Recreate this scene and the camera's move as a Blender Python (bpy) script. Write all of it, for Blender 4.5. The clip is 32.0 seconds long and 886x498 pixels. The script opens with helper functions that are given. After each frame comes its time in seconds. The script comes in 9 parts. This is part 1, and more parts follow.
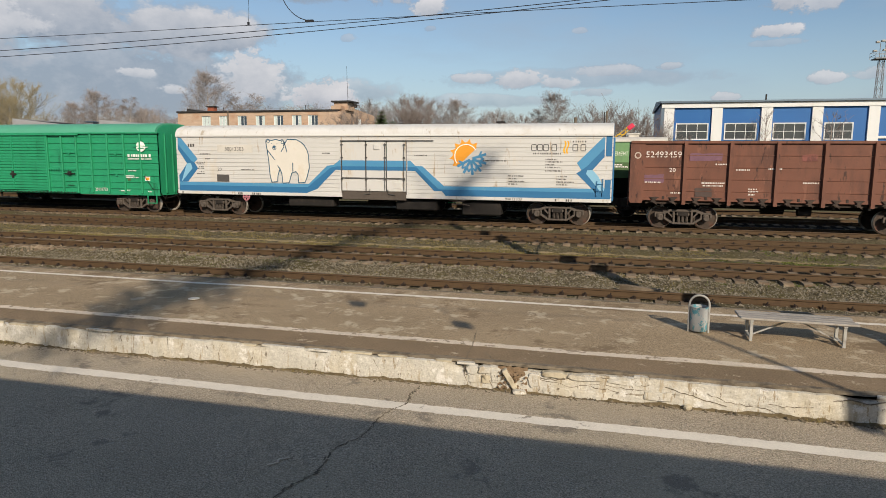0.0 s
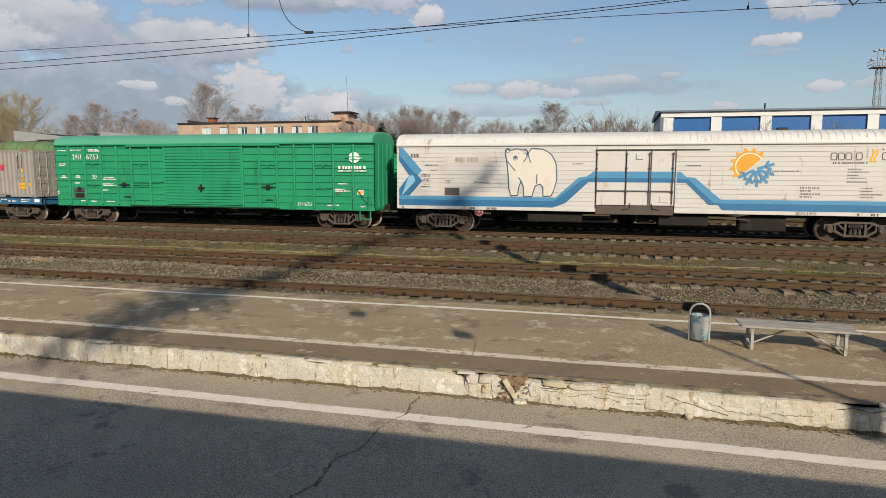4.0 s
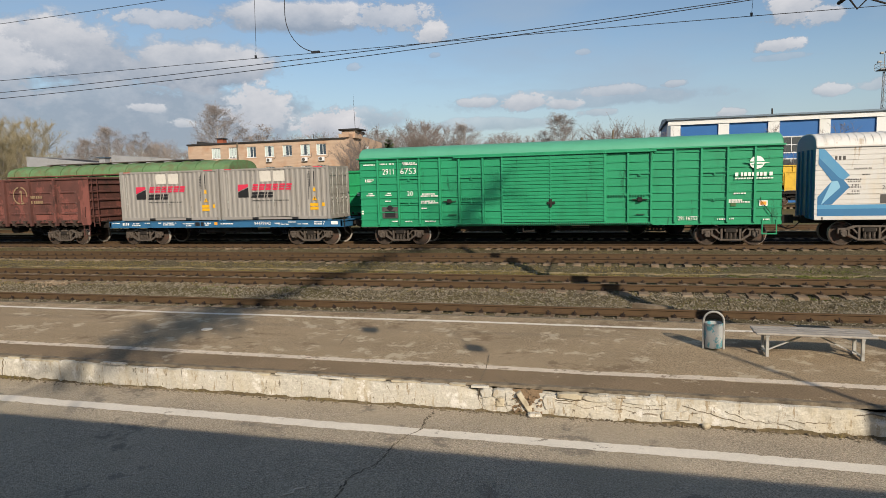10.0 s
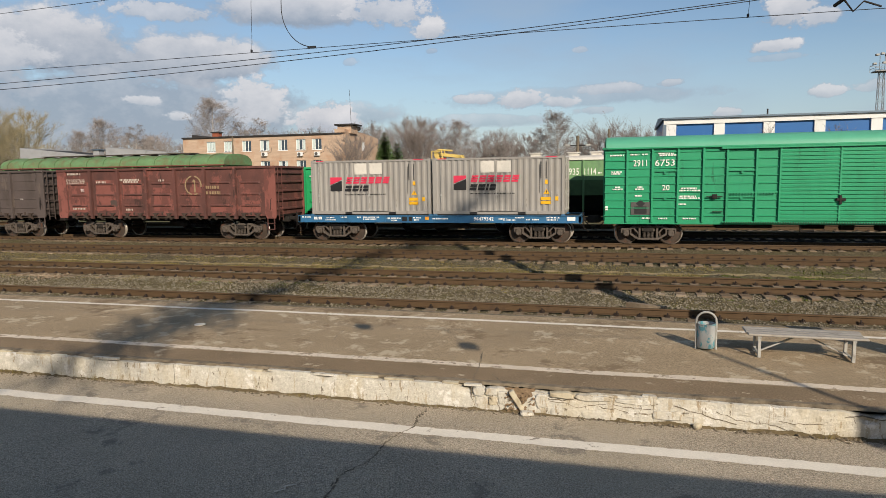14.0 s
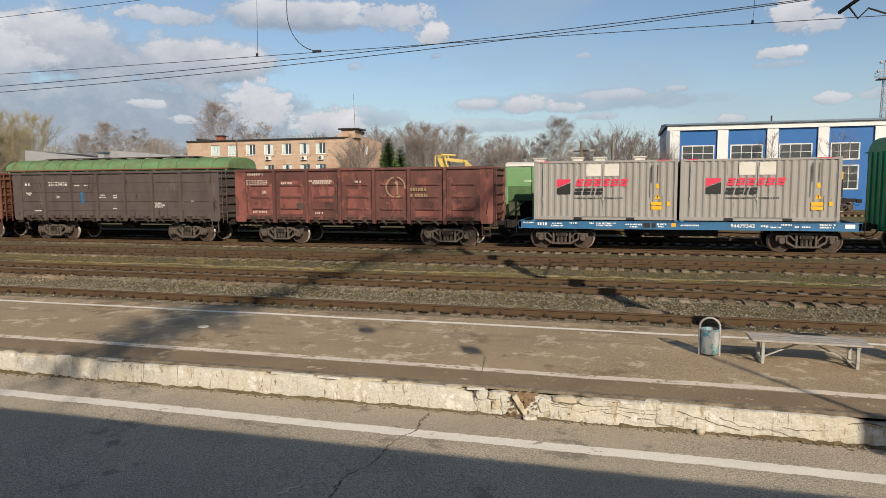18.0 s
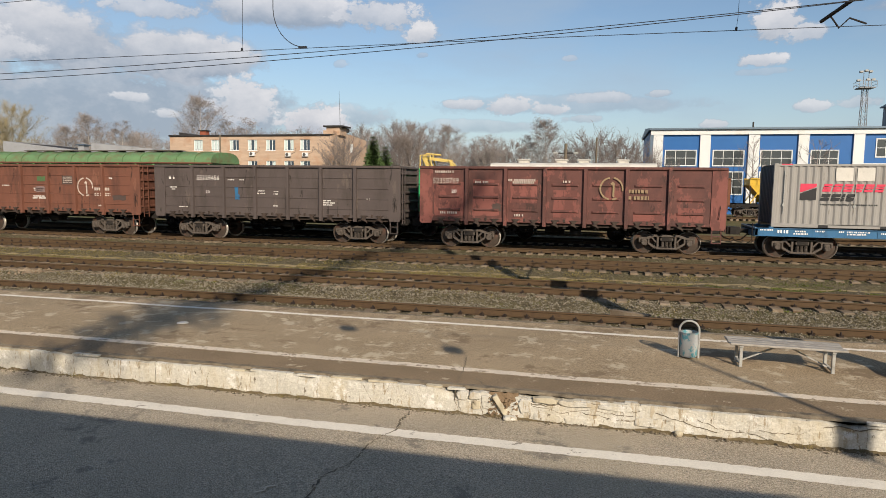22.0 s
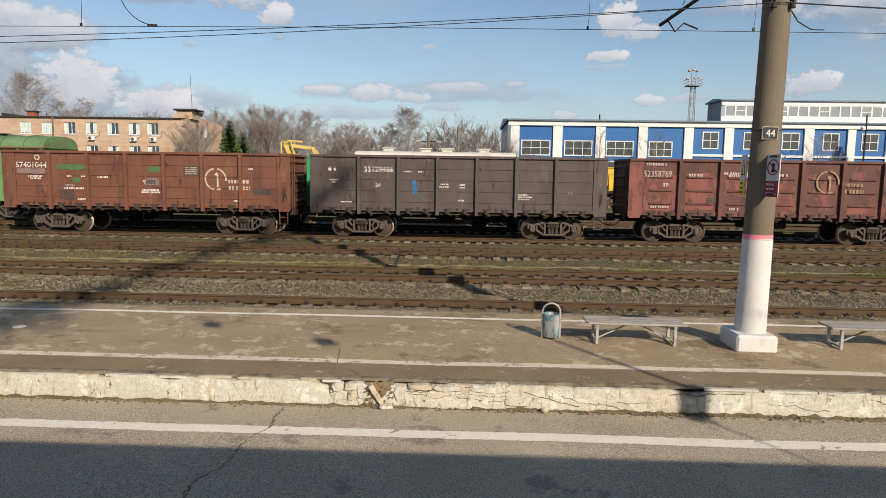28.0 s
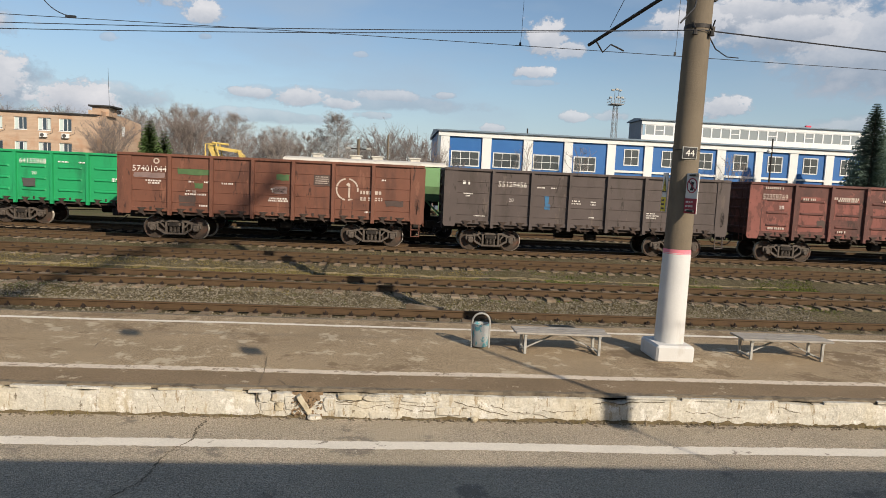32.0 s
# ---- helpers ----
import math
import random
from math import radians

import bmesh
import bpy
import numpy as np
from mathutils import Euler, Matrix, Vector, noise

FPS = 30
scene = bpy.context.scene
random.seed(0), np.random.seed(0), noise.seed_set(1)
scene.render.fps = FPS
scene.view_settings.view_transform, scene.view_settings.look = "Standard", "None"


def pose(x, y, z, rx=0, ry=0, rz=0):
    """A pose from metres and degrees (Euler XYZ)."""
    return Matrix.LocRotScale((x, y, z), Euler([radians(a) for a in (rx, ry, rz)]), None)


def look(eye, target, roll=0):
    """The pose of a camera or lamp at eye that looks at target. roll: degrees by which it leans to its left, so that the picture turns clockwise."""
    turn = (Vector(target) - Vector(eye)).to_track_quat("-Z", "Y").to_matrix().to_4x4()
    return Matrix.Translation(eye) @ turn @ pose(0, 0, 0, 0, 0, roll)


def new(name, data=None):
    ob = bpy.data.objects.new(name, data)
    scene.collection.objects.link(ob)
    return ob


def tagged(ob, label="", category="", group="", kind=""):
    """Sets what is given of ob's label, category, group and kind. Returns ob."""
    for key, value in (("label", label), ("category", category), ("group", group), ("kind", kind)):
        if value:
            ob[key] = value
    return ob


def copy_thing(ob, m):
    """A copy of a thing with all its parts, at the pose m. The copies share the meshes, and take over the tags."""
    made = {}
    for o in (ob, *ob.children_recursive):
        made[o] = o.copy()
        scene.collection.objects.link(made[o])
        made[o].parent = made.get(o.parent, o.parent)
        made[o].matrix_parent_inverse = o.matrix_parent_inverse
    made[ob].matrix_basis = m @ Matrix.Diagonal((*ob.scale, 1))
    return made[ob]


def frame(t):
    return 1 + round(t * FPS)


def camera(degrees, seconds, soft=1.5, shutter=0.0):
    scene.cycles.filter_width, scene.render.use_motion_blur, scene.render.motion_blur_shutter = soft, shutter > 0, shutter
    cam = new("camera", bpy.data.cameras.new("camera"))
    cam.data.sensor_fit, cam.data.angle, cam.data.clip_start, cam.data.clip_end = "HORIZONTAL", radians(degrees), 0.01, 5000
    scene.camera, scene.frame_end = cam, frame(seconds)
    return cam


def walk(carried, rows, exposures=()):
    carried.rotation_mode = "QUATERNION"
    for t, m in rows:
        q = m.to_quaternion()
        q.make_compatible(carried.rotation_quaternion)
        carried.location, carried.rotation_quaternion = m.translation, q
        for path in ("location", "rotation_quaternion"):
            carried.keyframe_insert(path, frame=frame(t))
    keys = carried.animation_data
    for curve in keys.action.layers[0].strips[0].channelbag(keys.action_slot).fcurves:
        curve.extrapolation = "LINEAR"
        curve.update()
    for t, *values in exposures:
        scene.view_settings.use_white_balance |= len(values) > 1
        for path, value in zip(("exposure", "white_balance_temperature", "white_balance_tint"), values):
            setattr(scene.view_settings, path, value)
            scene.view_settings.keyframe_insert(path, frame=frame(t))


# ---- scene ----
# The camera, held by hand at the window of a standing coach: t, x, y, z, yaw, pitch, roll.
PATH = [
    (0.0, -0.007, 0.016, 2.938, 14.71, -7.92, -0.36),
    (0.5, -0.007, 0.022, 2.951, 14.75, -7.82, -0.32),
    (1.0, -0.001, 0.021, 2.951, 14.69, -7.76, -0.33),
    (1.5, 0.009, 0.020, 2.941, 14.80, -7.59, -0.40),
    (2.0, 0.007, 0.016, 2.943, 14.82, -7.74, -0.30),
    (2.5, -0.003, 0.015, 2.948, 15.02, -7.75, -0.24),
    (3.0, -0.003, 0.017, 2.939, 14.55, -7.64, -0.00),
    (3.5, -0.000, 0.022, 2.931, 14.70, -7.32, -0.10),
    (5.5, 0.007, 0.023, 2.942, 14.54, -6.56, 0.04),
    (6.0, -0.001, 0.011, 2.950, 14.48, -6.35, 0.04),
    (6.5, 0.002, 0.009, 2.949, 14.53, -6.46, -0.12),
    (7.0, 0.002, 0.016, 2.951, 14.53, -6.62, -0.15),
    (7.5, -0.006, 0.016, 2.962, 14.44, -6.60, 0.06),
    (8.0, 0.012, -0.014, 2.948, 14.69, -6.68, -0.03),
    (8.5, -0.003, -0.008, 2.946, 14.78, -6.45, -0.26),
    (9.0, 0.001, -0.003, 2.946, 14.68, -6.37, -0.34),
    (9.5, 0.012, 0.002, 2.944, 14.87, -5.94, 0.23),
    (10.0, 0.002, 0.000, 2.940, 15.41, -5.83, 1.44),
    (10.5, 0.003, 0.006, 2.956, 15.12, -6.23, 1.16),
    (11.0, 0.000, 0.002, 2.948, 14.93, -6.36, 1.21),
    (11.5, 0.020, 0.007, 2.948, 14.94, -6.23, 1.08),
    (12.0, 0.004, -0.003, 2.947, 14.97, -6.21, 0.97),
    (12.5, 0.006, -0.001, 2.943, 14.98, -6.11, 0.82),
    (13.0, 0.002, -0.000, 2.947, 15.10, -6.12, 0.65),
    (13.5, 0.012, 0.008, 2.956, 15.11, -6.27, 0.87),
    (14.0, 0.009, 0.008, 2.962, 15.03, -6.16, 0.78),
    (14.5, 0.007, -0.002, 2.954, 14.90, -5.71, 0.76),
    (16.5, 0.008, -0.003, 2.956, 14.95, -5.90, 0.47),
    (17.0, -0.003, -0.004, 2.952, 15.19, -5.72, 0.54),
    (17.5, 0.011, -0.012, 2.964, 15.22, -5.78, 0.47),
    (18.0, -0.001, -0.012, 2.949, 15.31, -5.74, 0.43),
    (18.5, 0.007, -0.002, 2.956, 15.47, -5.97, 0.41),
    (19.0, 0.002, -0.002, 2.952, 15.17, -5.78, 0.46),
    (19.5, 0.007, -0.001, 2.950, 15.39, -5.93, 0.44),
    (20.0, 0.000, -0.004, 2.954, 15.19, -5.85, 0.56),
    (20.5, -0.008, -0.001, 2.950, 15.04, -5.72, 0.37),
    (21.0, 0.002, 0.002, 2.947, 15.06, -5.44, 0.18),
    (21.5, 0.012, -0.003, 2.947, 14.45, -5.80, -0.19),
    (22.0, 0.002, 0.002, 2.947, 13.97, -5.78, -0.66),
    (22.5, -0.001, 0.001, 2.952, 13.34, -5.81, -1.07),
    (23.0, 0.008, 0.007, 2.966, 12.67, -6.02, -0.21),
    (23.5, 0.012, 0.008, 2.968, 12.06, -7.01, -0.07),
    (24.0, 0.003, 0.017, 2.976, 11.25, -7.08, 1.18),
    (24.5, 0.005, 0.004, 2.959, 9.28, -7.00, 0.54),
    (25.0, -0.027, -0.005, 2.980, 7.81, -6.98, 0.58),
    (25.5, -0.039, 0.014, 2.985, 7.89, -7.88, 0.51),
    (26.0, -0.063, -0.003, 2.971, 6.52, -6.89, -0.30),
    (26.5, -0.077, -0.011, 2.981, 5.09, -6.72, -0.38),
    (28.5, -0.113, -0.039, 2.981, 1.63, -6.70, -1.00),
    (29.0, -0.110, -0.028, 2.991, 1.38, -6.70, -1.14),
    (29.5, -0.138, -0.035, 2.986, 0.59, -6.88, -1.68),
    (30.0, -0.156, -0.025, 2.991, -0.12, -6.57, -1.75),
    (30.5, -0.170, -0.021, 2.994, -0.42, -6.29, -1.48),
    (31.0, -0.158, -0.023, 2.992, -1.09, -6.17, -1.50),
    (31.5, -0.164, -0.031, 2.986, -2.57, -5.96, -1.56),
    (32.0, -0.183, -0.036, 2.986, -4.11, -5.75, -2.60),
]

cam = camera(68.2, 32.0, 0.7)
walk(cam, [(t, pose(x, y, z, 90 + pitch, roll, yaw)) for t, x, y, z, yaw, pitch, roll in PATH],
     [(0.0, -0.08), (7.0, -0.07), (12.0, -0.02), (17.0, 0.02), (22.0, 0.08), (29.0, 0.09), (32.0, 0.05)])

# How far the freight train has rolled: seconds, metres.
ROLL = [
    (0.0, -0.00), (0.5, 1.50), (1.0, 2.96), (1.5, 4.44), (2.0, 5.92), (2.5, 7.40), (3.0, 8.87), (3.5, 10.37), (5.5, 16.09), (6.0, 17.53), (6.5, 19.00), (7.0, 20.43), (7.5, 21.84), (8.0, 23.24), (8.5, 24.66), (9.0, 26.07), (9.5, 27.44), (10.0, 28.95), (10.5, 30.38), (11.0, 31.82), (11.5, 33.32), (12.0, 34.76), (12.5, 36.19), (13.0, 37.63), (13.5, 39.08), (14.0, 40.48), (14.5, 41.89), (16.5, 47.34), (17.0, 48.66), (17.5, 49.96), (18.0, 51.19), (18.5, 52.49), (19.0, 53.80), (19.5, 55.12), (20.0, 56.47), (20.5, 57.77), (21.0, 59.05), (21.5, 60.33), (22.0, 61.66), (22.5, 62.99), (23.0, 64.34), (23.5, 65.58), (24.0, 66.86), (24.5, 68.20), (25.0, 69.51), (25.5, 70.78), (26.0, 72.02), (26.5, 73.30), (28.5, 78.21), (29.0, 79.43), (29.5, 80.65), (30.0, 81.88), (30.5, 83.02), (31.0, 84.07), (31.5, 85.09), (32.0, 86.05),
]


# ---- light ----
SUN_EL, SUN_DIR = 27.0, (0.535, -0.845)
sun = new("sun", bpy.data.lights.new("sun", "SUN"))
sun.data.energy, sun.data.angle, sun.data.color = 5.5, radians(0.5), (1.0, 0.86, 0.69)
_c = math.cos(radians(SUN_EL))
sun.matrix_basis = look((60 * SUN_DIR[0] * _c, 60 * SUN_DIR[1] * _c, 60 * math.sin(radians(SUN_EL))), (0, 0, 0))


def clouds_over(sky_colour, nt):
    """Fair-weather clouds: soft ellipses at (azimuth to the left of +y, elevation, half width, half height, density and, if shaded, light), broken up by noise."""
    N, L = nt.nodes, nt.links
    co = N.new("ShaderNodeTexCoord")

    def vm(op, a, b=None):
        n = N.new("ShaderNodeVectorMath"); n.operation = op
        for k, v in enumerate((a, b)):
            if v is None:
                continue
            if isinstance(v, tuple):
                n.inputs[k].default_value = v
            else:
                L.new(v, n.inputs[k])
        return n.outputs["Value" if op in ("DOT_PRODUCT", "LENGTH") else "Vector"]

    def ma(op, a, b=0.0, clamp=False):
        n = N.new("ShaderNodeMath"); n.operation = op; n.use_clamp = clamp
        for k, v in enumerate((a, b)):
            if isinstance(v, (int, float)):
                n.inputs[k].default_value = v
            else:
                L.new(v, n.inputs[k])
        return n.outputs[0]

    def noise(scale, detail, rough, squash=1.0):
        m = N.new("ShaderNodeMapping"); m.inputs["Scale"].default_value = (1, 1, squash)
        L.new(co.outputs["Generated"], m.inputs["Vector"])
        n = N.new("ShaderNodeTexNoise"); n.inputs["Scale"].default_value = scale
        n.inputs["Detail"].default_value, n.inputs["Roughness"].default_value = detail, rough
        L.new(m.outputs[0], n.inputs["Vector"])
        return n.outputs["Fac"]

    fine = noise(17, 9, 0.64, 1.5)
    small = ma("MULTIPLY", ma("ADD", fine, noise(60, 7, 0.65, 1.3)), 0.5)
    broad = noise(3.2, 5, 0.55, 3.5)
    mask, shade = None, None
    for az, el, w, h, dens, *light in CLOUDS:
        a, e = radians(az), radians(el)
        fw = (-math.sin(a) * math.cos(e), math.cos(a) * math.cos(e), math.sin(e))
        rt = (math.cos(a), math.sin(a), 0.0)
        up = (math.sin(a) * math.sin(e), -math.cos(a) * math.sin(e), math.cos(e))
        d = vm("SUBTRACT", co.outputs["Generated"], fw)
        u = ma("DIVIDE", vm("DOT_PRODUCT", d, rt), math.tan(radians(w)))
        v = ma("DIVIDE", vm("DOT_PRODUCT", d, up), math.tan(radians(h)))
        r = ma("SQRT", ma("ADD", ma("MULTIPLY", u, u), ma("MULTIPLY", v, v)))
        m = ma("SUBTRACT", 1.2, ma("ADD", r, ma("MULTIPLY", ma("SUBTRACT", 0.5, fine if w > 4 else small), 1.9 if w > 4 else 3.6)))
        m = ma("MULTIPLY", ma("MULTIPLY", m, 3.0, True), dens)
        front = vm("DOT_PRODUCT", co.outputs["Generated"], fw)
        m = ma("MULTIPLY", m, ma("GREATER_THAN", front, 0.3))
        s = ma("MULTIPLY", m, ma("ADD", ma("MULTIPLY", v, 0.62 if w > 4 else 0.4), 0.52 if w > 4 else 0.85, True))
        s = ma("MULTIPLY", s, light[0] if light else 1.0)
        mask = m if mask is None else ma("MAXIMUM", mask, m)
        shade = s if shade is None else ma("MAXIMUM", shade, s)
    veil = ma("MULTIPLY", ma("SUBTRACT", broad, 0.47, True), 2.2, True)
    ramp = N.new("ShaderNodeMix"); ramp.data_type = "RGBA"
    ramp.inputs["A"].default_value, ramp.inputs["B"].default_value = (0.31, 0.365, 0.45, 1), (0.81, 0.79, 0.80, 1)
    L.new(ma("ADD", ma("MULTIPLY", shade, 0.80), ma("MULTIPLY", ma("SUBTRACT", fine, 0.52), 1.1), True), ramp.inputs["Factor"])
    one = N.new("ShaderNodeMix"); one.data_type = "RGBA"
    one.inputs["B"].default_value = (0.37, 0.465, 0.58, 1)
    L.new(sky_colour, one.inputs["A"]); L.new(veil, one.inputs["Factor"])
    sep = N.new("ShaderNodeSeparateXYZ"); L.new(co.outputs["Generated"], sep.inputs[0])
    low = ma("MULTIPLY", ma("SUBTRACT", 1.0, ma("MULTIPLY", ma("ABSOLUTE", sep.outputs["Z"]), 5.5), True), 0.75)
    haze = N.new("ShaderNodeMix"); haze.data_type = "RGBA"
    haze.inputs["B"].default_value = (0.43, 0.525, 0.61, 1)
    L.new(one.outputs["Result"], haze.inputs["A"]); L.new(low, haze.inputs["Factor"])
    two = N.new("ShaderNodeMix"); two.data_type = "RGBA"
    L.new(haze.outputs["Result"], two.inputs["A"]); L.new(ramp.outputs["Result"], two.inputs["B"]); L.new(mask, two.inputs["Factor"])
    return two.outputs["Result"]


CLOUDS_WEST = [
    (46.0, 10.0, 7.5, 2.3, 0.95, 0.8), (35.6, 9.6, 5.8, 2.0, 0.95, 0.85), (41.8, 5.6, 14.5, 3.0, 0.85, 0.25), (33, 6.0, 7, 2.2, 0.7, 0.3), (30.7, 6.7, 2.6, 1.8, 0.95), (24.8, 5.1, 3.0, 1.4, 1.0), (36.6, 5.2, 1.1, 0.38, 0.9),
    (39.0, 6.4, 1.4, 0.38, 0.9), (43.0, 11.7, 1.6, 0.4, 0.7), (27.2, 13.7, 6.3, 1.2, 0.9), (37.1, 13.1, 3.7, 0.7, 0.8), (23.6, 5.5, 5.3, 0.95, 0.6), (52, 8, 7, 4, 0.9),
]
CLOUDS_MIDDLE = [
    (19.7, 13.8, 3.5, 1.1, 0.85), (15.9, 12.5, 1.2, 0.95, 0.95), (15.9, 10.7, 0.6, 0.27, 0.5), (22.8, 9.8, 0.7, 0.32, 0.5), (12.3, 6.7, 2.6, 0.42, 0.85), (8.4, 6.6, 2.5, 0.78, 0.9),
    (5.1, 6.3, 1.6, 0.48, 0.85), (0.7, 7.2, 2.9, 0.46, 0.7), (-3.8, 7.4, 1.2, 0.3, 0.7), (4.4, 6.7, 10.3, 0.8, 0.45), (2.0, 5.5, 1.6, 0.32, 0.6), (11.5, 4.9, 5.3, 0.5, 0.5), (3.3, 10.4, 0.5, 0.22, 0.5),
]
CLOUDS_EAST = [
    (-12.3, 12.3, 1.9, 1.3, 0.95), (-14.3, 11.5, 1.4, 0.65, 0.85), (-11.3, 9.6, 1.8, 0.46, 0.9), (-11.5, 8.8, 1.9, 0.25, 0.4), (-14.9, 6.1, 1.1, 0.42, 0.8), (-8.1, 4.9, 1.0, 0.36, 0.8),
    (-26.6, 7.0, 1.7, 0.8, 0.9), (-28.0, 13.6, 6.5, 1.5, 0.95), (-31, 12.2, 4.5, 1.5, 0.95), (-24.0, 13.4, 3.2, 1.2, 0.9), (-22.1, 12.8, 4.3, 0.6, 0.6), (-18.2, 6.2, 1.2, 0.4, 0.6), (-40, 11, 9, 3, 0.85), (-38, 5, 6, 1.2, 0.6),
]
# clouds above and behind the view, some added only to lighten the shade
CLOUDS_UNSEEN = [
    (22, 21, 14, 2.6, 0.8), (52, 20, 12, 3, 0.85), (75, 9, 14, 6, 0.8), (-75, 12, 16, 5, 0.7), (120, 25, 22, 6, 0.8), (200, 38, 20, 8, 0.6), (-110, 30, 24, 7, 0.8),
    (30, 46, 14, 6, 0.6), (-35, 52, 14, 6, 0.5),
]
CLOUDS = CLOUDS_WEST + CLOUDS_MIDDLE + CLOUDS_EAST + CLOUDS_UNSEEN
world = bpy.data.worlds.new("world")
scene.world = world
world.use_nodes = True
nt = world.node_tree
nt.nodes.clear()
sky = nt.nodes.new("ShaderNodeTexSky")
sky.sky_type, sky.sun_disc = "NISHITA", False
sky.sun_elevation, sky.sun_rotation = radians(SUN_EL), math.atan2(SUN_DIR[0], SUN_DIR[1])
sky.air_density, sky.dust_density, sky.ozone_density = 1.0, 0.6, 2.0
dim = nt.nodes.new("ShaderNodeVectorMath"); dim.operation = "SCALE"
dim.inputs["Scale"].default_value = 0.104
nt.links.new(sky.outputs[0], dim.inputs[0])
bg = nt.nodes.new("ShaderNodeBackground")
out = nt.nodes.new("ShaderNodeOutputWorld")
nt.links.new(clouds_over(dim.outputs[0], nt), bg.inputs["Color"])
bg.inputs["Strength"].default_value = 1.0
nt.links.new(bg.outputs[0], out.inputs[0])

# ---- materials ----
def lin(h):
    """Linear colour from a hex string."""
    return tuple(((int(h[i:i + 2], 16) / 255 + 0.055) / 1.055) ** 2.4 if int(h[i:i + 2], 16) > 10 else int(h[i:i + 2], 16) / 255 / 12.92 for i in (0, 2, 4)) + (1.0,)


def mat(name, colour, rough=0.6, metal=0.0, var=0.18, scale=2.0, fine=40.0, bump=0.15, dirt=None, dirt_amount=0.0, dirt_scale=1.2,
        streak=1.0, per_object=0.0, squash=(1, 1, 1), bump_scale=None, spec=0.4, crisp=False, speck=0.0, speck_scale=70, cells=0.0, cell_depth=0.5, marks=None):
    """A surface with variation at two scales, patches of dirt (drawn out downwards by streak) and fine relief."""
    m = bpy.data.materials.new(name)
    m.use_nodes = True
    N, L = m.node_tree.nodes, m.node_tree.links
    b = N["Principled BSDF"]
    b.inputs["Roughness"].default_value, b.inputs["Metallic"].default_value = rough, metal
    b.inputs["Specular IOR Level"].default_value = spec
    co = N.new("ShaderNodeTexCoord")

    def noise(sc, detail, stretch=(1, 1, 1), rough_=0.6):
        mp = N.new("ShaderNodeMapping"); mp.inputs["Scale"].default_value = stretch
        L.new(co.outputs["Object"], mp.inputs["Vector"])
        if per_object:
            oi = N.new("ShaderNodeObjectInfo")
            add = N.new("ShaderNodeVectorMath"); add.operation = "MULTIPLY_ADD"
            cmb = N.new("ShaderNodeCombineXYZ")
            for k in range(3):
                L.new(oi.outputs["Random"], cmb.inputs[k])
            add.inputs[1].default_value = (37, 53, 71)
            L.new(cmb.outputs[0], add.inputs[0]); L.new(mp.outputs[0], add.inputs[2])
            src = add.outputs[0]
        else:
            src = mp.outputs[0]
        n = N.new("ShaderNodeTexNoise")
        n.inputs["Scale"].default_value, n.inputs["Detail"].default_value, n.inputs["Roughness"].default_value = sc, detail, rough_
        L.new(src, n.inputs["Vector"])
        return n.outputs["Fac"]

    def remap(v, lo, hi, a, c):
        r = N.new("ShaderNodeMapRange")
        for k, x in zip(("From Min", "From Max", "To Min", "To Max"), (lo, hi, a, c)):
            r.inputs[k].default_value = x
        L.new(v, r.inputs["Value"])
        return r.outputs[0]

    c = lin(colour) if isinstance(colour, str) else (*colour, 1.0)
    hsv = N.new("ShaderNodeHueSaturation"); hsv.inputs["Color"].default_value = c
    big, small = noise(scale, 5, squash), noise(fine, 4, squash)
    sm = N.new("ShaderNodeMath"); sm.operation = "ADD"
    L.new(remap(big, 0.25, 0.75, 1 - var, 1 + var), sm.inputs[0])
    L.new(remap(small, 0.25, 0.75, -var * 0.6, var * 0.6), sm.inputs[1])
    last = sm.outputs[0]
    if per_object:
        oi = N.new("ShaderNodeObjectInfo")
        mu = N.new("ShaderNodeMath"); mu.operation = "MULTIPLY"
        L.new(last, mu.inputs[0]); L.new(remap(oi.outputs["Random"], 0, 1, 1 - per_object, 1 + per_object), mu.inputs[1])
        last = mu.outputs[0]
    if speck:
        mu = N.new("ShaderNodeMath"); mu.operation = "MULTIPLY"
        L.new(last, mu.inputs[0]); L.new(remap(noise(speck_scale, 3, (1, 1, 1), 0.75), 0.36, 0.64, 1 - speck, 1 + speck), mu.inputs[1])
        last = mu.outputs[0]
    if cells:
        vo = N.new("ShaderNodeTexVoronoi"); vo.inputs["Scale"].default_value = cells
        L.new(co.outputs["Object"], vo.inputs["Vector"])
        sp = N.new("ShaderNodeSeparateColor"); L.new(vo.outputs["Color"], sp.inputs[0])
        mu = N.new("ShaderNodeMath"); mu.operation = "MULTIPLY"
        L.new(last, mu.inputs[0]); L.new(remap(sp.outputs[0], 0, 1, 1 - cell_depth, 1 + cell_depth), mu.inputs[1])
        last = mu.outputs[0]
    L.new(last, hsv.inputs["Value"])
    col = hsv.outputs[0]
    if dirt:
        mx = N.new("ShaderNodeMix"); mx.data_type = "RGBA"
        mx.inputs["B"].default_value = lin(dirt)
        L.new(col, mx.inputs["A"])
        lo = 0.62 - dirt_amount * 0.35
        L.new(remap(noise(dirt_scale, 8, (1, 1, 1 / streak), 0.68), lo + (0.07 if crisp else 0), lo + 0.11 if crisp else 0.80 - dirt_amount * 0.2, 0, 0.9), mx.inputs["Factor"])
        col = mx.outputs["Result"]
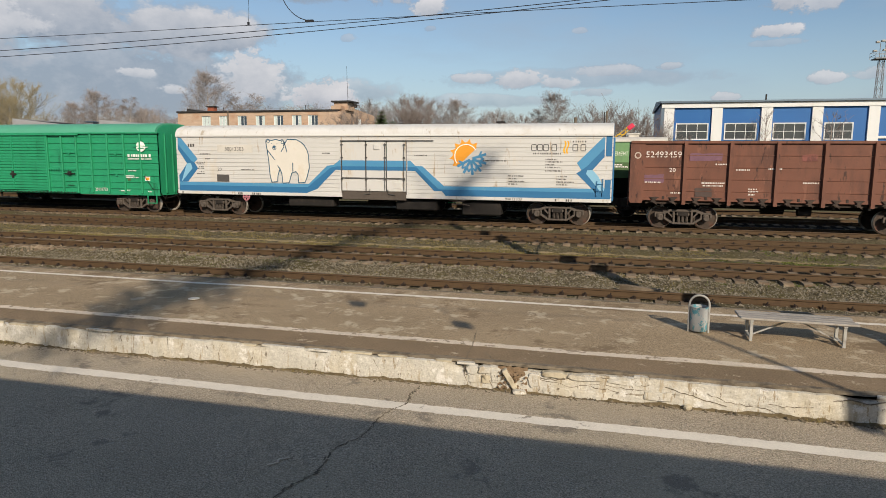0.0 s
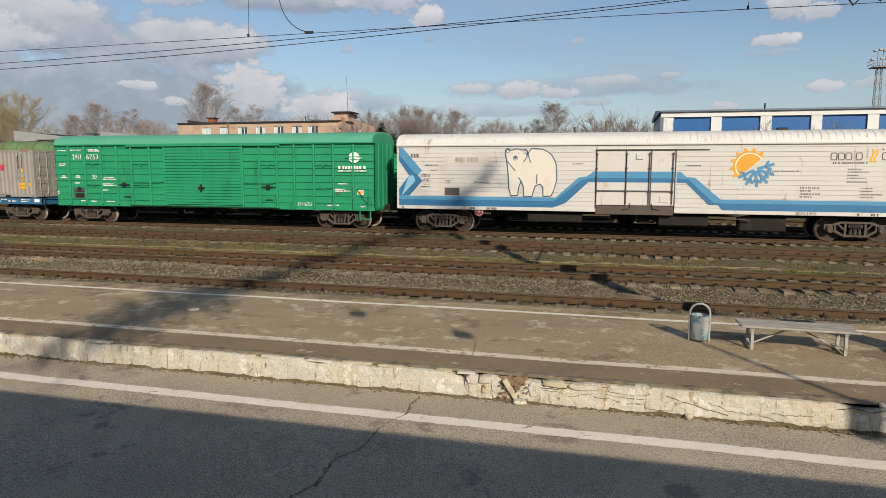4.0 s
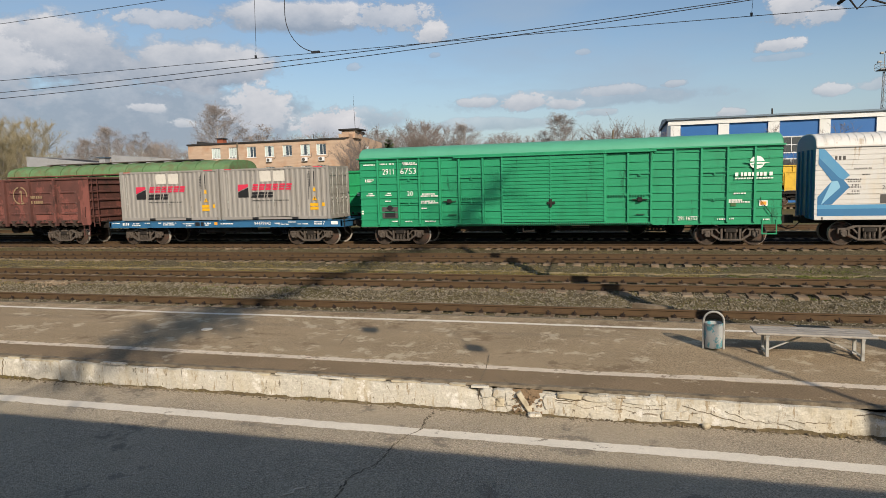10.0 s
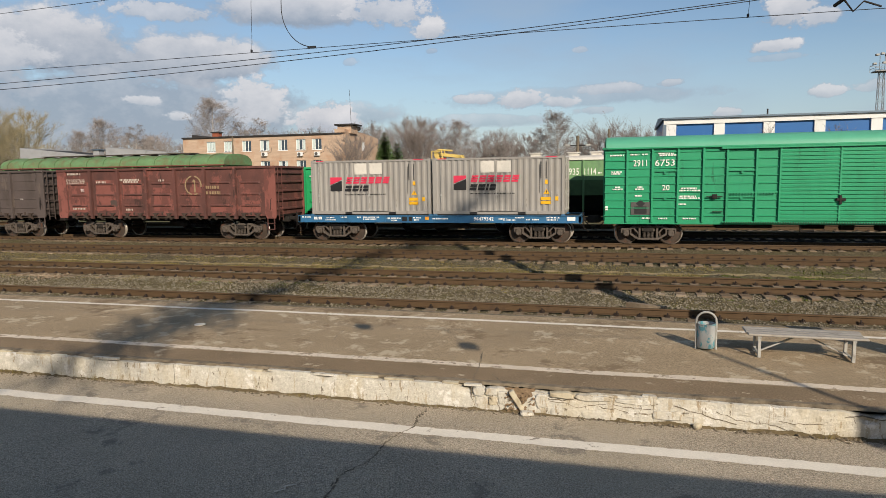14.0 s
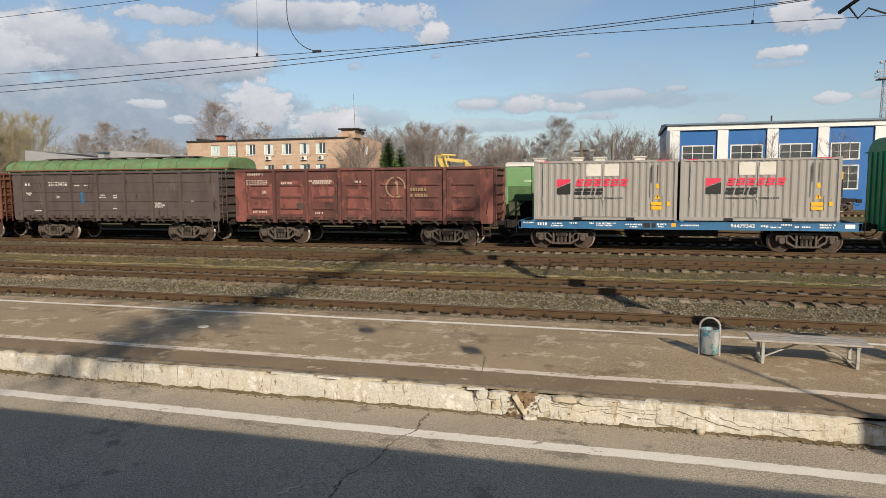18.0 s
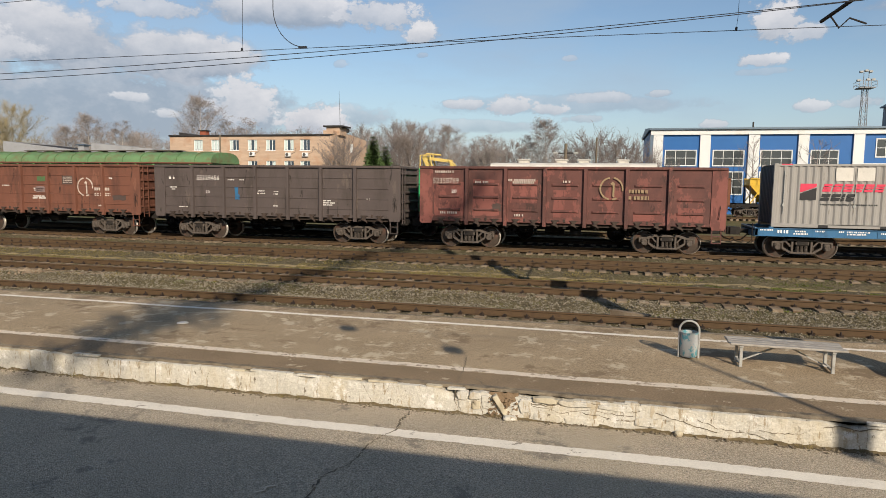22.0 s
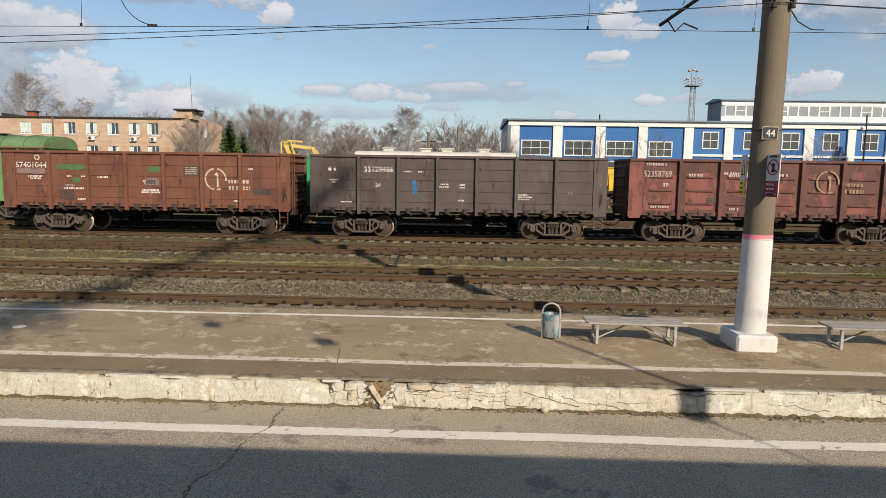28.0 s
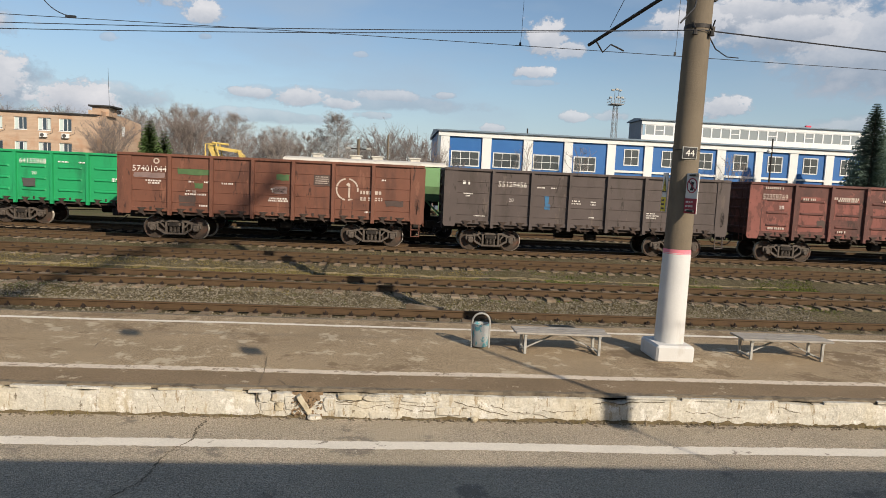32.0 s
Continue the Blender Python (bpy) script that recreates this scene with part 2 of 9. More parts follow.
    for shade, amount, size, draw in marks or ():
        mx = N.new("ShaderNodeMix"); mx.data_type = "RGBA"
        mx.inputs["B"].default_value = lin(shade)
        L.new(col, mx.inputs["A"])
        L.new(remap(noise(size, 9, (1, 1, 1 / draw), 0.72), 0.62 - amount * 0.35, 0.66 - amount * 0.35, 0, 0.85), mx.inputs["Factor"])
        col = mx.outputs["Result"]
    L.new(col, b.inputs["Base Color"])
    rr = remap(small, 0.2, 0.8, max(rough - 0.12, 0.03), min(rough + 0.12, 1))
    L.new(rr, b.inputs["Roughness"])
    if bump:
        bp = N.new("ShaderNodeBump"); bp.inputs["Strength"].default_value = bump; bp.inputs["Distance"].default_value = 0.02
        if cells:
            L.new(remap(vo.outputs["Distance"], 0, 0.7, 1, 0), bp.inputs["Height"])
        else:
            L.new(noise(bump_scale or fine, 6), bp.inputs["Height"])
        L.new(bp.outputs[0], b.inputs["Normal"])
    return m


def glass_mat(name, colour, rough=0.06):
    m = bpy.data.materials.new(name)
    m.use_nodes = True
    b = m.node_tree.nodes["Principled BSDF"]
    b.inputs["Base Color"].default_value, b.inputs["Roughness"].default_value = lin(colour), rough
    b.inputs["Specular IOR Level"].default_value = 0.7
    return m


# ---- mesh code ----
class Form:
    """Collects simple solids into one mesh."""

    def __init__(self):
        self.v, self.f = [], []

    def add(self, verts, faces):
        k = len(self.v)
        self.v += [tuple(p) for p in verts]
        self.f += [tuple(i + k for i in q) for q in faces]
        return self

    def box(self, x0, x1, y0, y1, z0, z1, c=0.0):
        if c <= 0:
            return self.add([(x, y, z) for z in (z0, z1) for y in (y0, y1) for x in (x0, x1)],
                            [(0, 2, 3, 1), (4, 5, 7, 6), (0, 1, 5, 4), (2, 6, 7, 3), (0, 4, 6, 2), (1, 3, 7, 5)])
        c = min(c, abs(x1 - x0) * 0.45, abs(y1 - y0) * 0.45, abs(z1 - z0) * 0.45)
        V, idx = [], {}
        for i, x in enumerate((x0, x1)):
            for j, y in enumerate((y0, y1)):
                for k, z in enumerate((z0, z1)):
                    sx, sy, sz = (c, -c)[i], (c, -c)[j], (c, -c)[k]
                    for a, p in enumerate(((x, y + sy, z + sz), (x + sx, y, z + sz), (x + sx, y + sy, z))):
                        idx[i, j, k, a] = len(V); V.append(p)
        F = []
        for s in (0, 1):
            F.append([idx[s, 0, 0, 0], idx[s, 0, 1, 0], idx[s, 1, 1, 0], idx[s, 1, 0, 0]][::1 if s == 0 else -1])
            F.append([idx[0, s, 0, 1], idx[1, s, 0, 1], idx[1, s, 1, 1], idx[0, s, 1, 1]][::1 if s == 0 else -1])
            F.append([idx[0, 0, s, 2], idx[0, 1, s, 2], idx[1, 1, s, 2], idx[1, 0, s, 2]][::1 if s == 0 else -1])
            for t in (0, 1):
                F.append([idx[s, t, 0, 0], idx[s, t, 0, 1], idx[s, t, 1, 1], idx[s, t, 1, 0]])
                F.append([idx[s, 0, t, 0], idx[s, 0, t, 2], idx[s, 1, t, 2], idx[s, 1, t, 0]])
                F.append([idx[0, s, t, 1], idx[0, s, t, 2], idx[1, s, t, 2], idx[1, s, t, 1]])
                for u in (0, 1):
                    F.append([idx[s, t, u, 0], idx[s, t, u, 1], idx[s, t, u, 2]])
        return self.add(V, F)

    def extrude(self, profile, axis, a, b, caps=True):
        """A closed profile of (p, q) drawn from a to b along x (p=y, q=z), y (p=x, q=z) or z (p=x, q=y)."""
        n = len(profile)
        put = {"x": lambda p, q, t: (t, p, q), "y": lambda p, q, t: (p, t, q), "z": lambda p, q, t: (p, q, t)}[axis]
        V = [put(p, q, t) for t in (a, b) for p, q in profile]
        F = [(i, (i + 1) % n, n + (i + 1) % n, n + i) for i in range(n)]
        if caps:
            F += [tuple(range(n - 1, -1, -1)), tuple(range(n, 2 * n))]
        return self.add(V, F)

    def sheet(self, profile, axis, a, b, steps=1):
        """An open profile drawn out, with no thickness of its own."""
        n = len(profile)
        put = {"x": lambda p, q, t: (t, p, q), "y": lambda p, q, t: (p, t, q), "z": lambda p, q, t: (p, q, t)}[axis]
        V = [put(p, q, a + (b - a) * k / steps) for k in range(steps + 1) for p, q in profile]
        F = [(k * n + i, k * n + i + 1, (k + 1) * n + i + 1, (k + 1) * n + i) for k in range(steps) for i in range(n - 1)]
        return self.add(V, F)

    def tube(self, path, r, n=8, caps=True):
        """A round bar along a path; r is one radius or one for each point."""
        P = [Vector(p) for p in path]
        R = r if isinstance(r, (list, tuple)) else [r] * len(P)
        V, F = [], []
        prev = None
        for i, p in enumerate(P):
            d = (P[min(i + 1, len(P) - 1)] - P[max(i - 1, 0)]).normalized()
            if prev is None:
                u = d.orthogonal().normalized()
            else:
                u = (prev - d * prev.dot(d))
                u = u.normalized() if u.length > 1e-6 else d.orthogonal().normalized()
            prev = u
            w = d.cross(u)
            for k in range(n):
                a = 2 * math.pi * k / n
                V.append(p + (u * math.cos(a) + w * math.sin(a)) * R[i])
        for i in range(len(P) - 1):
            for k in range(n):
                F.append((i * n + k, i * n + (k + 1) % n, (i + 1) * n + (k + 1) % n, (i + 1) * n + k))
        if caps:
            F += [tuple(range(n - 1, -1, -1)), tuple(range((len(P) - 1) * n, len(P) * n))]
        return self.add(V, F)

    def disc(self, x, y, z, axis, r, depth, n=24, rings=None):
        """A turned body about an axis through (x, y, z): rings are (radius, place along the axis)."""
        rings = rings or [(0, 0), (r, 0), (r, depth), (0, depth)]
        V, F, start = [], [], []
        for rr, t in rings:
            start.append(len(V))
            for k in range(n if rr > 1e-6 else 1):
                a = 2 * math.pi * k / n
                p, q = rr * math.cos(a), rr * math.sin(a)
                V.append({"x": (x + t, y + p, z + q), "y": (x + p, y + t, z + q), "z": (x + p, y + q, z + t)}[axis])
        for i in range(len(rings) - 1):
            a, b = rings[i][0] > 1e-6, rings[i + 1][0] > 1e-6
            for k in range(n):
                k2 = (k + 1) % n
                if a and b:
                    F.append((start[i] + k, start[i] + k2, start[i + 1] + k2, start[i + 1] + k))
                elif b:
                    F.append((start[i], start[i + 1] + k2, start[i + 1] + k))
                elif a:
                    F.append((start[i] + k, start[i] + k2, start[i + 1]))
        return self.add(V, F)

    def slant(self, a, b, w, h, up=(0, 0, 1)):
        """A square bar from a to b, w wide and h thick."""
        a, b, up = Vector(a), Vector(b), Vector(up)
        d = (b - a).normalized()
        s = d.cross(up).normalized() * (w / 2)
        t = s.cross(d).normalized() * (h / 2)
        V = [p + i * s + j * t for p in (a, b) for i, j in ((-1, -1), (1, -1), (1, 1), (-1, 1))]
        return self.add(V, [(3, 2, 1, 0), (4, 5, 6, 7), (0, 1, 5, 4), (1, 2, 6, 5), (2, 3, 7, 6), (3, 0, 4, 7)])

    def mesh(self, name, material, smooth=False):
        me = bpy.data.meshes.new(name)
        me.from_pydata(self.v, [], self.f)
        me.materials.append(material)
        if len(self.f) < 60000:
            bm = bmesh.new(); bm.from_mesh(me)
            bmesh.ops.recalc_face_normals(bm, faces=bm.faces)
            bm.to_mesh(me); bm.free()
        if smooth:
            me.shade_smooth()
            me.set_sharp_from_angle(angle=radians(38))
        return me


def part(name, form, material, parent, label="", smooth=False, at=None):
    """One mesh under a thing or a part (or at top level)."""
    me = form if isinstance(form, bpy.types.Mesh) else form.mesh(name, material, smooth)
    ob = new(name, me)
    if parent is not None:
        ob.parent = parent
    if at is not None:
        ob.matrix_basis = at
    return tagged(ob, label)


def thing(name, label, category, group="", kind="", at=None):
    ob = new(name)
    ob.empty_display_size = 0.3
    if at is not None:
        ob.matrix_basis = at
    return tagged(ob, label, category, group, kind)


def single(name, form, material, label, category, group="", kind="", smooth=False, at=None):
    """A thing that is one mesh."""
    return tagged(part(name, form, material, None, label, smooth, at), label, category, group, kind)


def lettering(name, words, size, x, y, z, material, parent, width=None, out=(0, -1, 0)):
    """Painted characters on a face that looks towards -y; x, z: the lower left corner."""
    cu = bpy.data.curves.new(name, "FONT")
    cu.body, cu.size, cu.extrude, cu.resolution_u = words, size, 0.001, 2
    tmp = bpy.data.objects.new(name, cu)
    me = bpy.data.meshes.new_from_object(tmp)
    me.name = name
    me.materials.clear(); me.materials.append(material)
    bpy.data.objects.remove(tmp)
    co = np.empty(len(me.vertices) * 3); me.vertices.foreach_get("co", co); co = co.reshape(-1, 3)
    k = (width / max(np.ptp(co[:, 0]), 1e-6)) if width else 1.0
    x0 = co[:, 0].min()
    res = np.stack([x + (co[:, 0] - x0) * k, y - co[:, 2], z + co[:, 1]], 1)
    me.vertices.foreach_set("co", res.ravel()); me.update()
    return part(name, me, material, parent)


def bars(name, rows, y, material, parent, h=0.05, gap=0.35, seed=1):
    """Small unreadable writing: rows of short bars. rows: x0, x1, z."""
    rnd = random.Random(seed)
    f = Form()
    for x0, x1, z in rows:
        x = x0
        while x < x1 - h * 0.3:
            w = min(h * rnd.uniform(0.45, 0.8), x1 - x)
            f.box(x, x + w, y - 0.004, y, z, z + h)
            x += w + h * gap * (1 if rnd.random() < 0.85 else 2.4)
    ob = part(name, f, material, parent)
    if len(f.v) > 24:
        tagged(ob, kind="stuff")
    return ob


def flat(points, y, thick=0.004):
    """A painted shape on a face towards -y, from (x, z) points."""
    return Form().extrude(points, "y", y - thick, y)


def grid(nx, ny, fn):
    """A sheet of nx by ny cells; fn(u, v) gives the place, u and v from 0 to 1."""
    f = Form()
    f.v = [tuple(fn(i / nx, j / ny)) for j in range(ny + 1) for i in range(nx + 1)]
    f.f = [(j * (nx + 1) + i, j * (nx + 1) + i + 1, (j + 1) * (nx + 1) + i + 1, (j + 1) * (nx + 1) + i) for j in range(ny) for i in range(nx)]
    return f


def n3(x, y, z=0.0, s=1.0):
    return noise.noise(Vector((x * s, y * s, z * s)))


def cached(store, key, make):
    if key not in store:
        store[key] = make()
    return store[key]


MESHES = {}

# ---- palette ----
M_ASPHALT = mat("asphalt_worn", "b4a895", 0.92, cells=70, cell_depth=0.15, var=0.15, scale=0.8, fine=60, bump=0.9, bump_scale=80, dirt="bdb19a", dirt_amount=0.50, dirt_scale=0.24, speck=0.45, speck_scale=52, spec=0.12, marks=[("8b8377", 0.13, 0.9, 1), ("d8d2c6", 0.10, 48, 1), ("5a544c", 0.07, 36, 1)])
M_PLATFORM = mat("asphalt_platform", "9a8970", 0.94, spec=0.1, var=0.14, scale=0.7, fine=45, bump=0.6, bump_scale=70, dirt="b9ab93", dirt_amount=0.38, dirt_scale=2.4, crisp=True, speck=0.38, speck_scale=46, squash=(0.6, 1, 1), marks=[("7b6a55", 0.20, 0.5, 1), ("b0a18a", 0.08, 9, 1)])
M_EDGESTRIP = mat("asphalt_edge_strip", "84735d", 0.94, spec=0.1, var=0.16, scale=0.9, fine=45, bump=0.6, bump_scale=70, dirt="91806a", dirt_amount=0.25, dirt_scale=1.2, speck=0.24, speck_scale=40, marks=[("b5a78f", 0.05, 3.0, 1)])
M_SAND = mat("trodden_sand", "968666", 0.95, spec=0.1, var=0.25, scale=1.5, fine=30, bump=0.6, dirt="6c6240", dirt_amount=0.45, dirt_scale=1.4, speck=0.25, speck_scale=25)
M_LINE = mat("road_paint", "d9d2c4", 0.75, var=0.08, scale=3, fine=50, bump=0.3, dirt="857a6b", dirt_amount=0.20, dirt_scale=5, crisp=True, speck=0.07, speck_scale=45)
M_LINE_WORN = mat("road_paint_worn", "cdc0ad", 0.8, var=0.1, scale=3, fine=50, bump=0.3, dirt="8a7a66", dirt_amount=0.36, dirt_scale=5, crisp=True, speck=0.12, speck_scale=40)
M_LIME = mat("whitewashed_concrete", "bebbb1", 0.95, spec=0.1, var=0.10, scale=2.2, fine=30, bump=0.9, bump_scale=22, dirt="b0a68f", dirt_amount=0.42, dirt_scale=2.2, streak=3, speck=0.12, speck_scale=32, marks=[("a89d88", 0.16, 5.0, 6.0), ("d6d4ce", 0.15, 3.0, 1.0), ("8f8067", 0.07, 9.0, 5.0), ("5a4f40", 0.035, 15.0, 2.5)])
M_KERBTOP = mat("crumbling_concrete", "7b705e", 0.95, var=0.25, scale=4, fine=60, bump=0.8, bump_scale=50, dirt="3b342b", dirt_amount=0.5, dirt_scale=5)
M_STALE = mat("stale_limewash", "b9b09a", 0.95, var=0.15, scale=4, fine=40, bump=0.5, dirt="6a5d47", dirt_amount=0.4, dirt_scale=5)
M_CLAY = mat("crumbled_brown_earth", "84715b", 0.97, spec=0.1, var=0.3, scale=9, fine=50, bump=0.9, dirt="5f4d3a", dirt_amount=0.4, dirt_scale=9)
M_SOIL = mat("mossy_earth", "655a45", 0.97, spec=0.1, var=0.35, scale=6, fine=40, bump=0.8, dirt="4f4736", dirt_amount=0.4, dirt_scale=4)
# near black: oily ballast plus the shade under the wagons, put into the colour
M_OILYSHADE = mat("oily_shaded_ballast", "1b1714", 0.95, spec=0.03, var=0.3, scale=1.2, fine=22, bump=1.0, dirt="1d1916", dirt_amount=0.4, dirt_scale=0.8, cells=19)
M_BALLAST = mat("ballast", "625a47", 0.95, spec=0.1, var=0.3, scale=1.2, fine=22, bump=1.0, dirt="4f4a2a", dirt_amount=0.42, dirt_scale=0.6, cells=26)
M_GROUND = mat("yard_ground", "5f573f", 0.95, spec=0.1, var=0.25, scale=0.3, fine=9, bump=0.8, bump_scale=20, dirt="4c5530", dirt_amount=0.45, dirt_scale=0.25, speck=0.25, speck_scale=9)
M_STONE = mat("stone_chips", "7b7466", 0.9, spec=0.15, var=0.45, scale=14, fine=60, bump=0.3)
M_GRASS = mat("dry_grass", "776c44", 0.85, spec=0.1, var=0.25, scale=1.5, fine=30, bump=0)
M_GRASS2 = mat("spring_grass", "575e2c", 0.8, spec=0.1, var=0.25, scale=1.5, fine=30, bump=0)
M_RAIL = mat("rusty_rail", "524230", 0.8, 0.0, spec=0.2, var=0.2, scale=3, fine=50, bump=0.3, dirt="3d3028", dirt_amount=0.3, dirt_scale=3)
M_RAILTOP = mat("worn_rail_head", "7a6350", 0.5, 0.6, var=0.15, scale=2, fine=40, bump=0.1)
M_SLEEPER = mat("concrete_sleeper", "857866", 0.94, spec=0.1, var=0.2, scale=4, fine=40, bump=0.4, dirt="5c4a39", dirt_amount=0.62, dirt_scale=3, per_object=0.25)
M_CLIP = mat("rail_fastening", "2f2621", 0.8, 0.2, var=0.2, scale=8, fine=60, bump=0.3)
M_COACH = mat("coach_paint", "8f9499", 0.4, 0.1, var=0.05, scale=1, fine=30, bump=0.05)
M_POLE = mat("spun_concrete", "6c6253", 0.9, var=0.14, scale=1.5, fine=40, bump=0.4, dirt="514a42", dirt_amount=0.35, dirt_scale=1.5, streak=4)
M_POLEWHITE = mat("limewash", "c7c7c5", 0.9, var=0.06, scale=2, fine=40, bump=0.4, dirt="a29a8d", dirt_amount=0.2, dirt_scale=2, streak=3)
M_PINK = mat("pink_paint", "d97f8d", 0.8, var=0.15, scale=4, fine=30, bump=0.2)
M_IRON = mat("dark_iron", "33302e", 0.6, 0.5, var=0.2, scale=3, fine=40, bump=0.2, dirt="4a3b30", dirt_amount=0.2)
M_WIRE = mat("wire", "2e3034", 0.6, 0.4, var=0.1, scale=5, fine=50, bump=0)
M_GREYPAINT = mat("grey_paint_peeling", "a3a39e", 0.7, var=0.14, scale=4, fine=50, bump=0.4, dirt="6c655b", dirt_amount=0.35, dirt_scale=4)
M_BINPAINT = mat("silver_bin_paint", "b0b3b2", 0.6, 0.2, var=0.12, scale=6, fine=50, bump=0.2, dirt="8d9496", dirt_amount=0.4, dirt_scale=6, marks=[("3a919f", 0.26, 8.0, 1.5)])
M_SIGNWHITE = mat("sign_white", "c9c9c6", 0.5, var=0.04, scale=4, fine=40, bump=0)
M_SIGNYELLOW = mat("sign_yellow", "d6c22a", 0.5, var=0.05, scale=4, fine=40, bump=0)
M_SIGNRED = mat("sign_red", "8e2f3c", 0.5, var=0.06, scale=4, fine=40, bump=0)
M_BLACK = mat("black_paint", "1d1d1f", 0.6, var=0.1, scale=4, fine=40, bump=0.05)
M_WHITE = mat("white_paint", "e6e4df", 0.55, var=0.05, scale=3, fine=40, bump=0.05)

# ---- plan: tracks run along x; y is the distance from the coach ----
TRACKS = [("track_1", 14.39), ("track_2", 19.36), ("track_3", 25.40), ("track_4", 30.60), ("track_5", 35.80), ("track_6", 40.90), ("track_7", 68.20)]
D, E_TRACK, FAR_TRACK = 30.60, 35.80, 68.20
X0, X1 = -62.0, 46.0
LOW, DECK = -0.15, 0.20          # the two platform levels; rail tops are at 0

# the ground, to the horizon
single("ground", grid(60, 60, lambda u, v: ((u - 0.5) * 5200 * abs(u - 0.5) * 2, 40 + (v - 0.5) * 5200 * abs(v - 0.5) * 2, -0.34)), M_GROUND,
       "bare railway yard ground with dry grass", "ground", kind="structure")


def bed(x, y):
    """Height of the ballast between and beside the tracks."""
    near = min(abs(y - c) for _, c in TRACKS)
    top = -0.182 if y < 16.5 else -0.205
    up = top if near < 1.55 else top - 0.10 * min((near - 1.55) / 0.8, 1)
    return up + 0.035 * n3(x, y, 0, 2.3) + 0.05 * n3(x, y, 5, 0.35)


single("ballast_bed", grid(520, 150, lambda u, v: (X0 + (X1 - X0) * u, 12.99 + 32.5 * v, bed(X0 + (X1 - X0) * u, 12.99 + 32.5 * v))), M_BALLAST,
       "grey-brown crushed stone ballast with weeds", "ballast", kind="structure", smooth=True)
# strip where the wagons shade the ground; that shade is painted in
single("oily_ballast_strip", grid(300, 20, lambda u, v: (X0 + (X1 - X0) * u, 29.4 + 8.2 * v, bed(X0 + (X1 - X0) * u, 29.4 + 8.2 * v) + (0.012 if 0 < v < 1 else -0.03))), M_OILYSHADE,
       "dark oily ballast with the shade under the freight train in its colour", "ballast", kind="structure", smooth=True)


def deck_height(x, y):
    return DECK + 0.008 * n3(x, y, 0, 0.5)


def apron_height(x, y):
    return LOW + 0.008 * n3(x, y, 0, 0.5)


DECK_CRACKS = [[(-2.06, 9.97), (-1.95, 9.27), (-1.9, 8.5)], [(-1.70, 8.88), (-1.47, 8.5)], [(-4.73, 10.2), (-4.84, 10.67), (-4.87, 10.95)]]


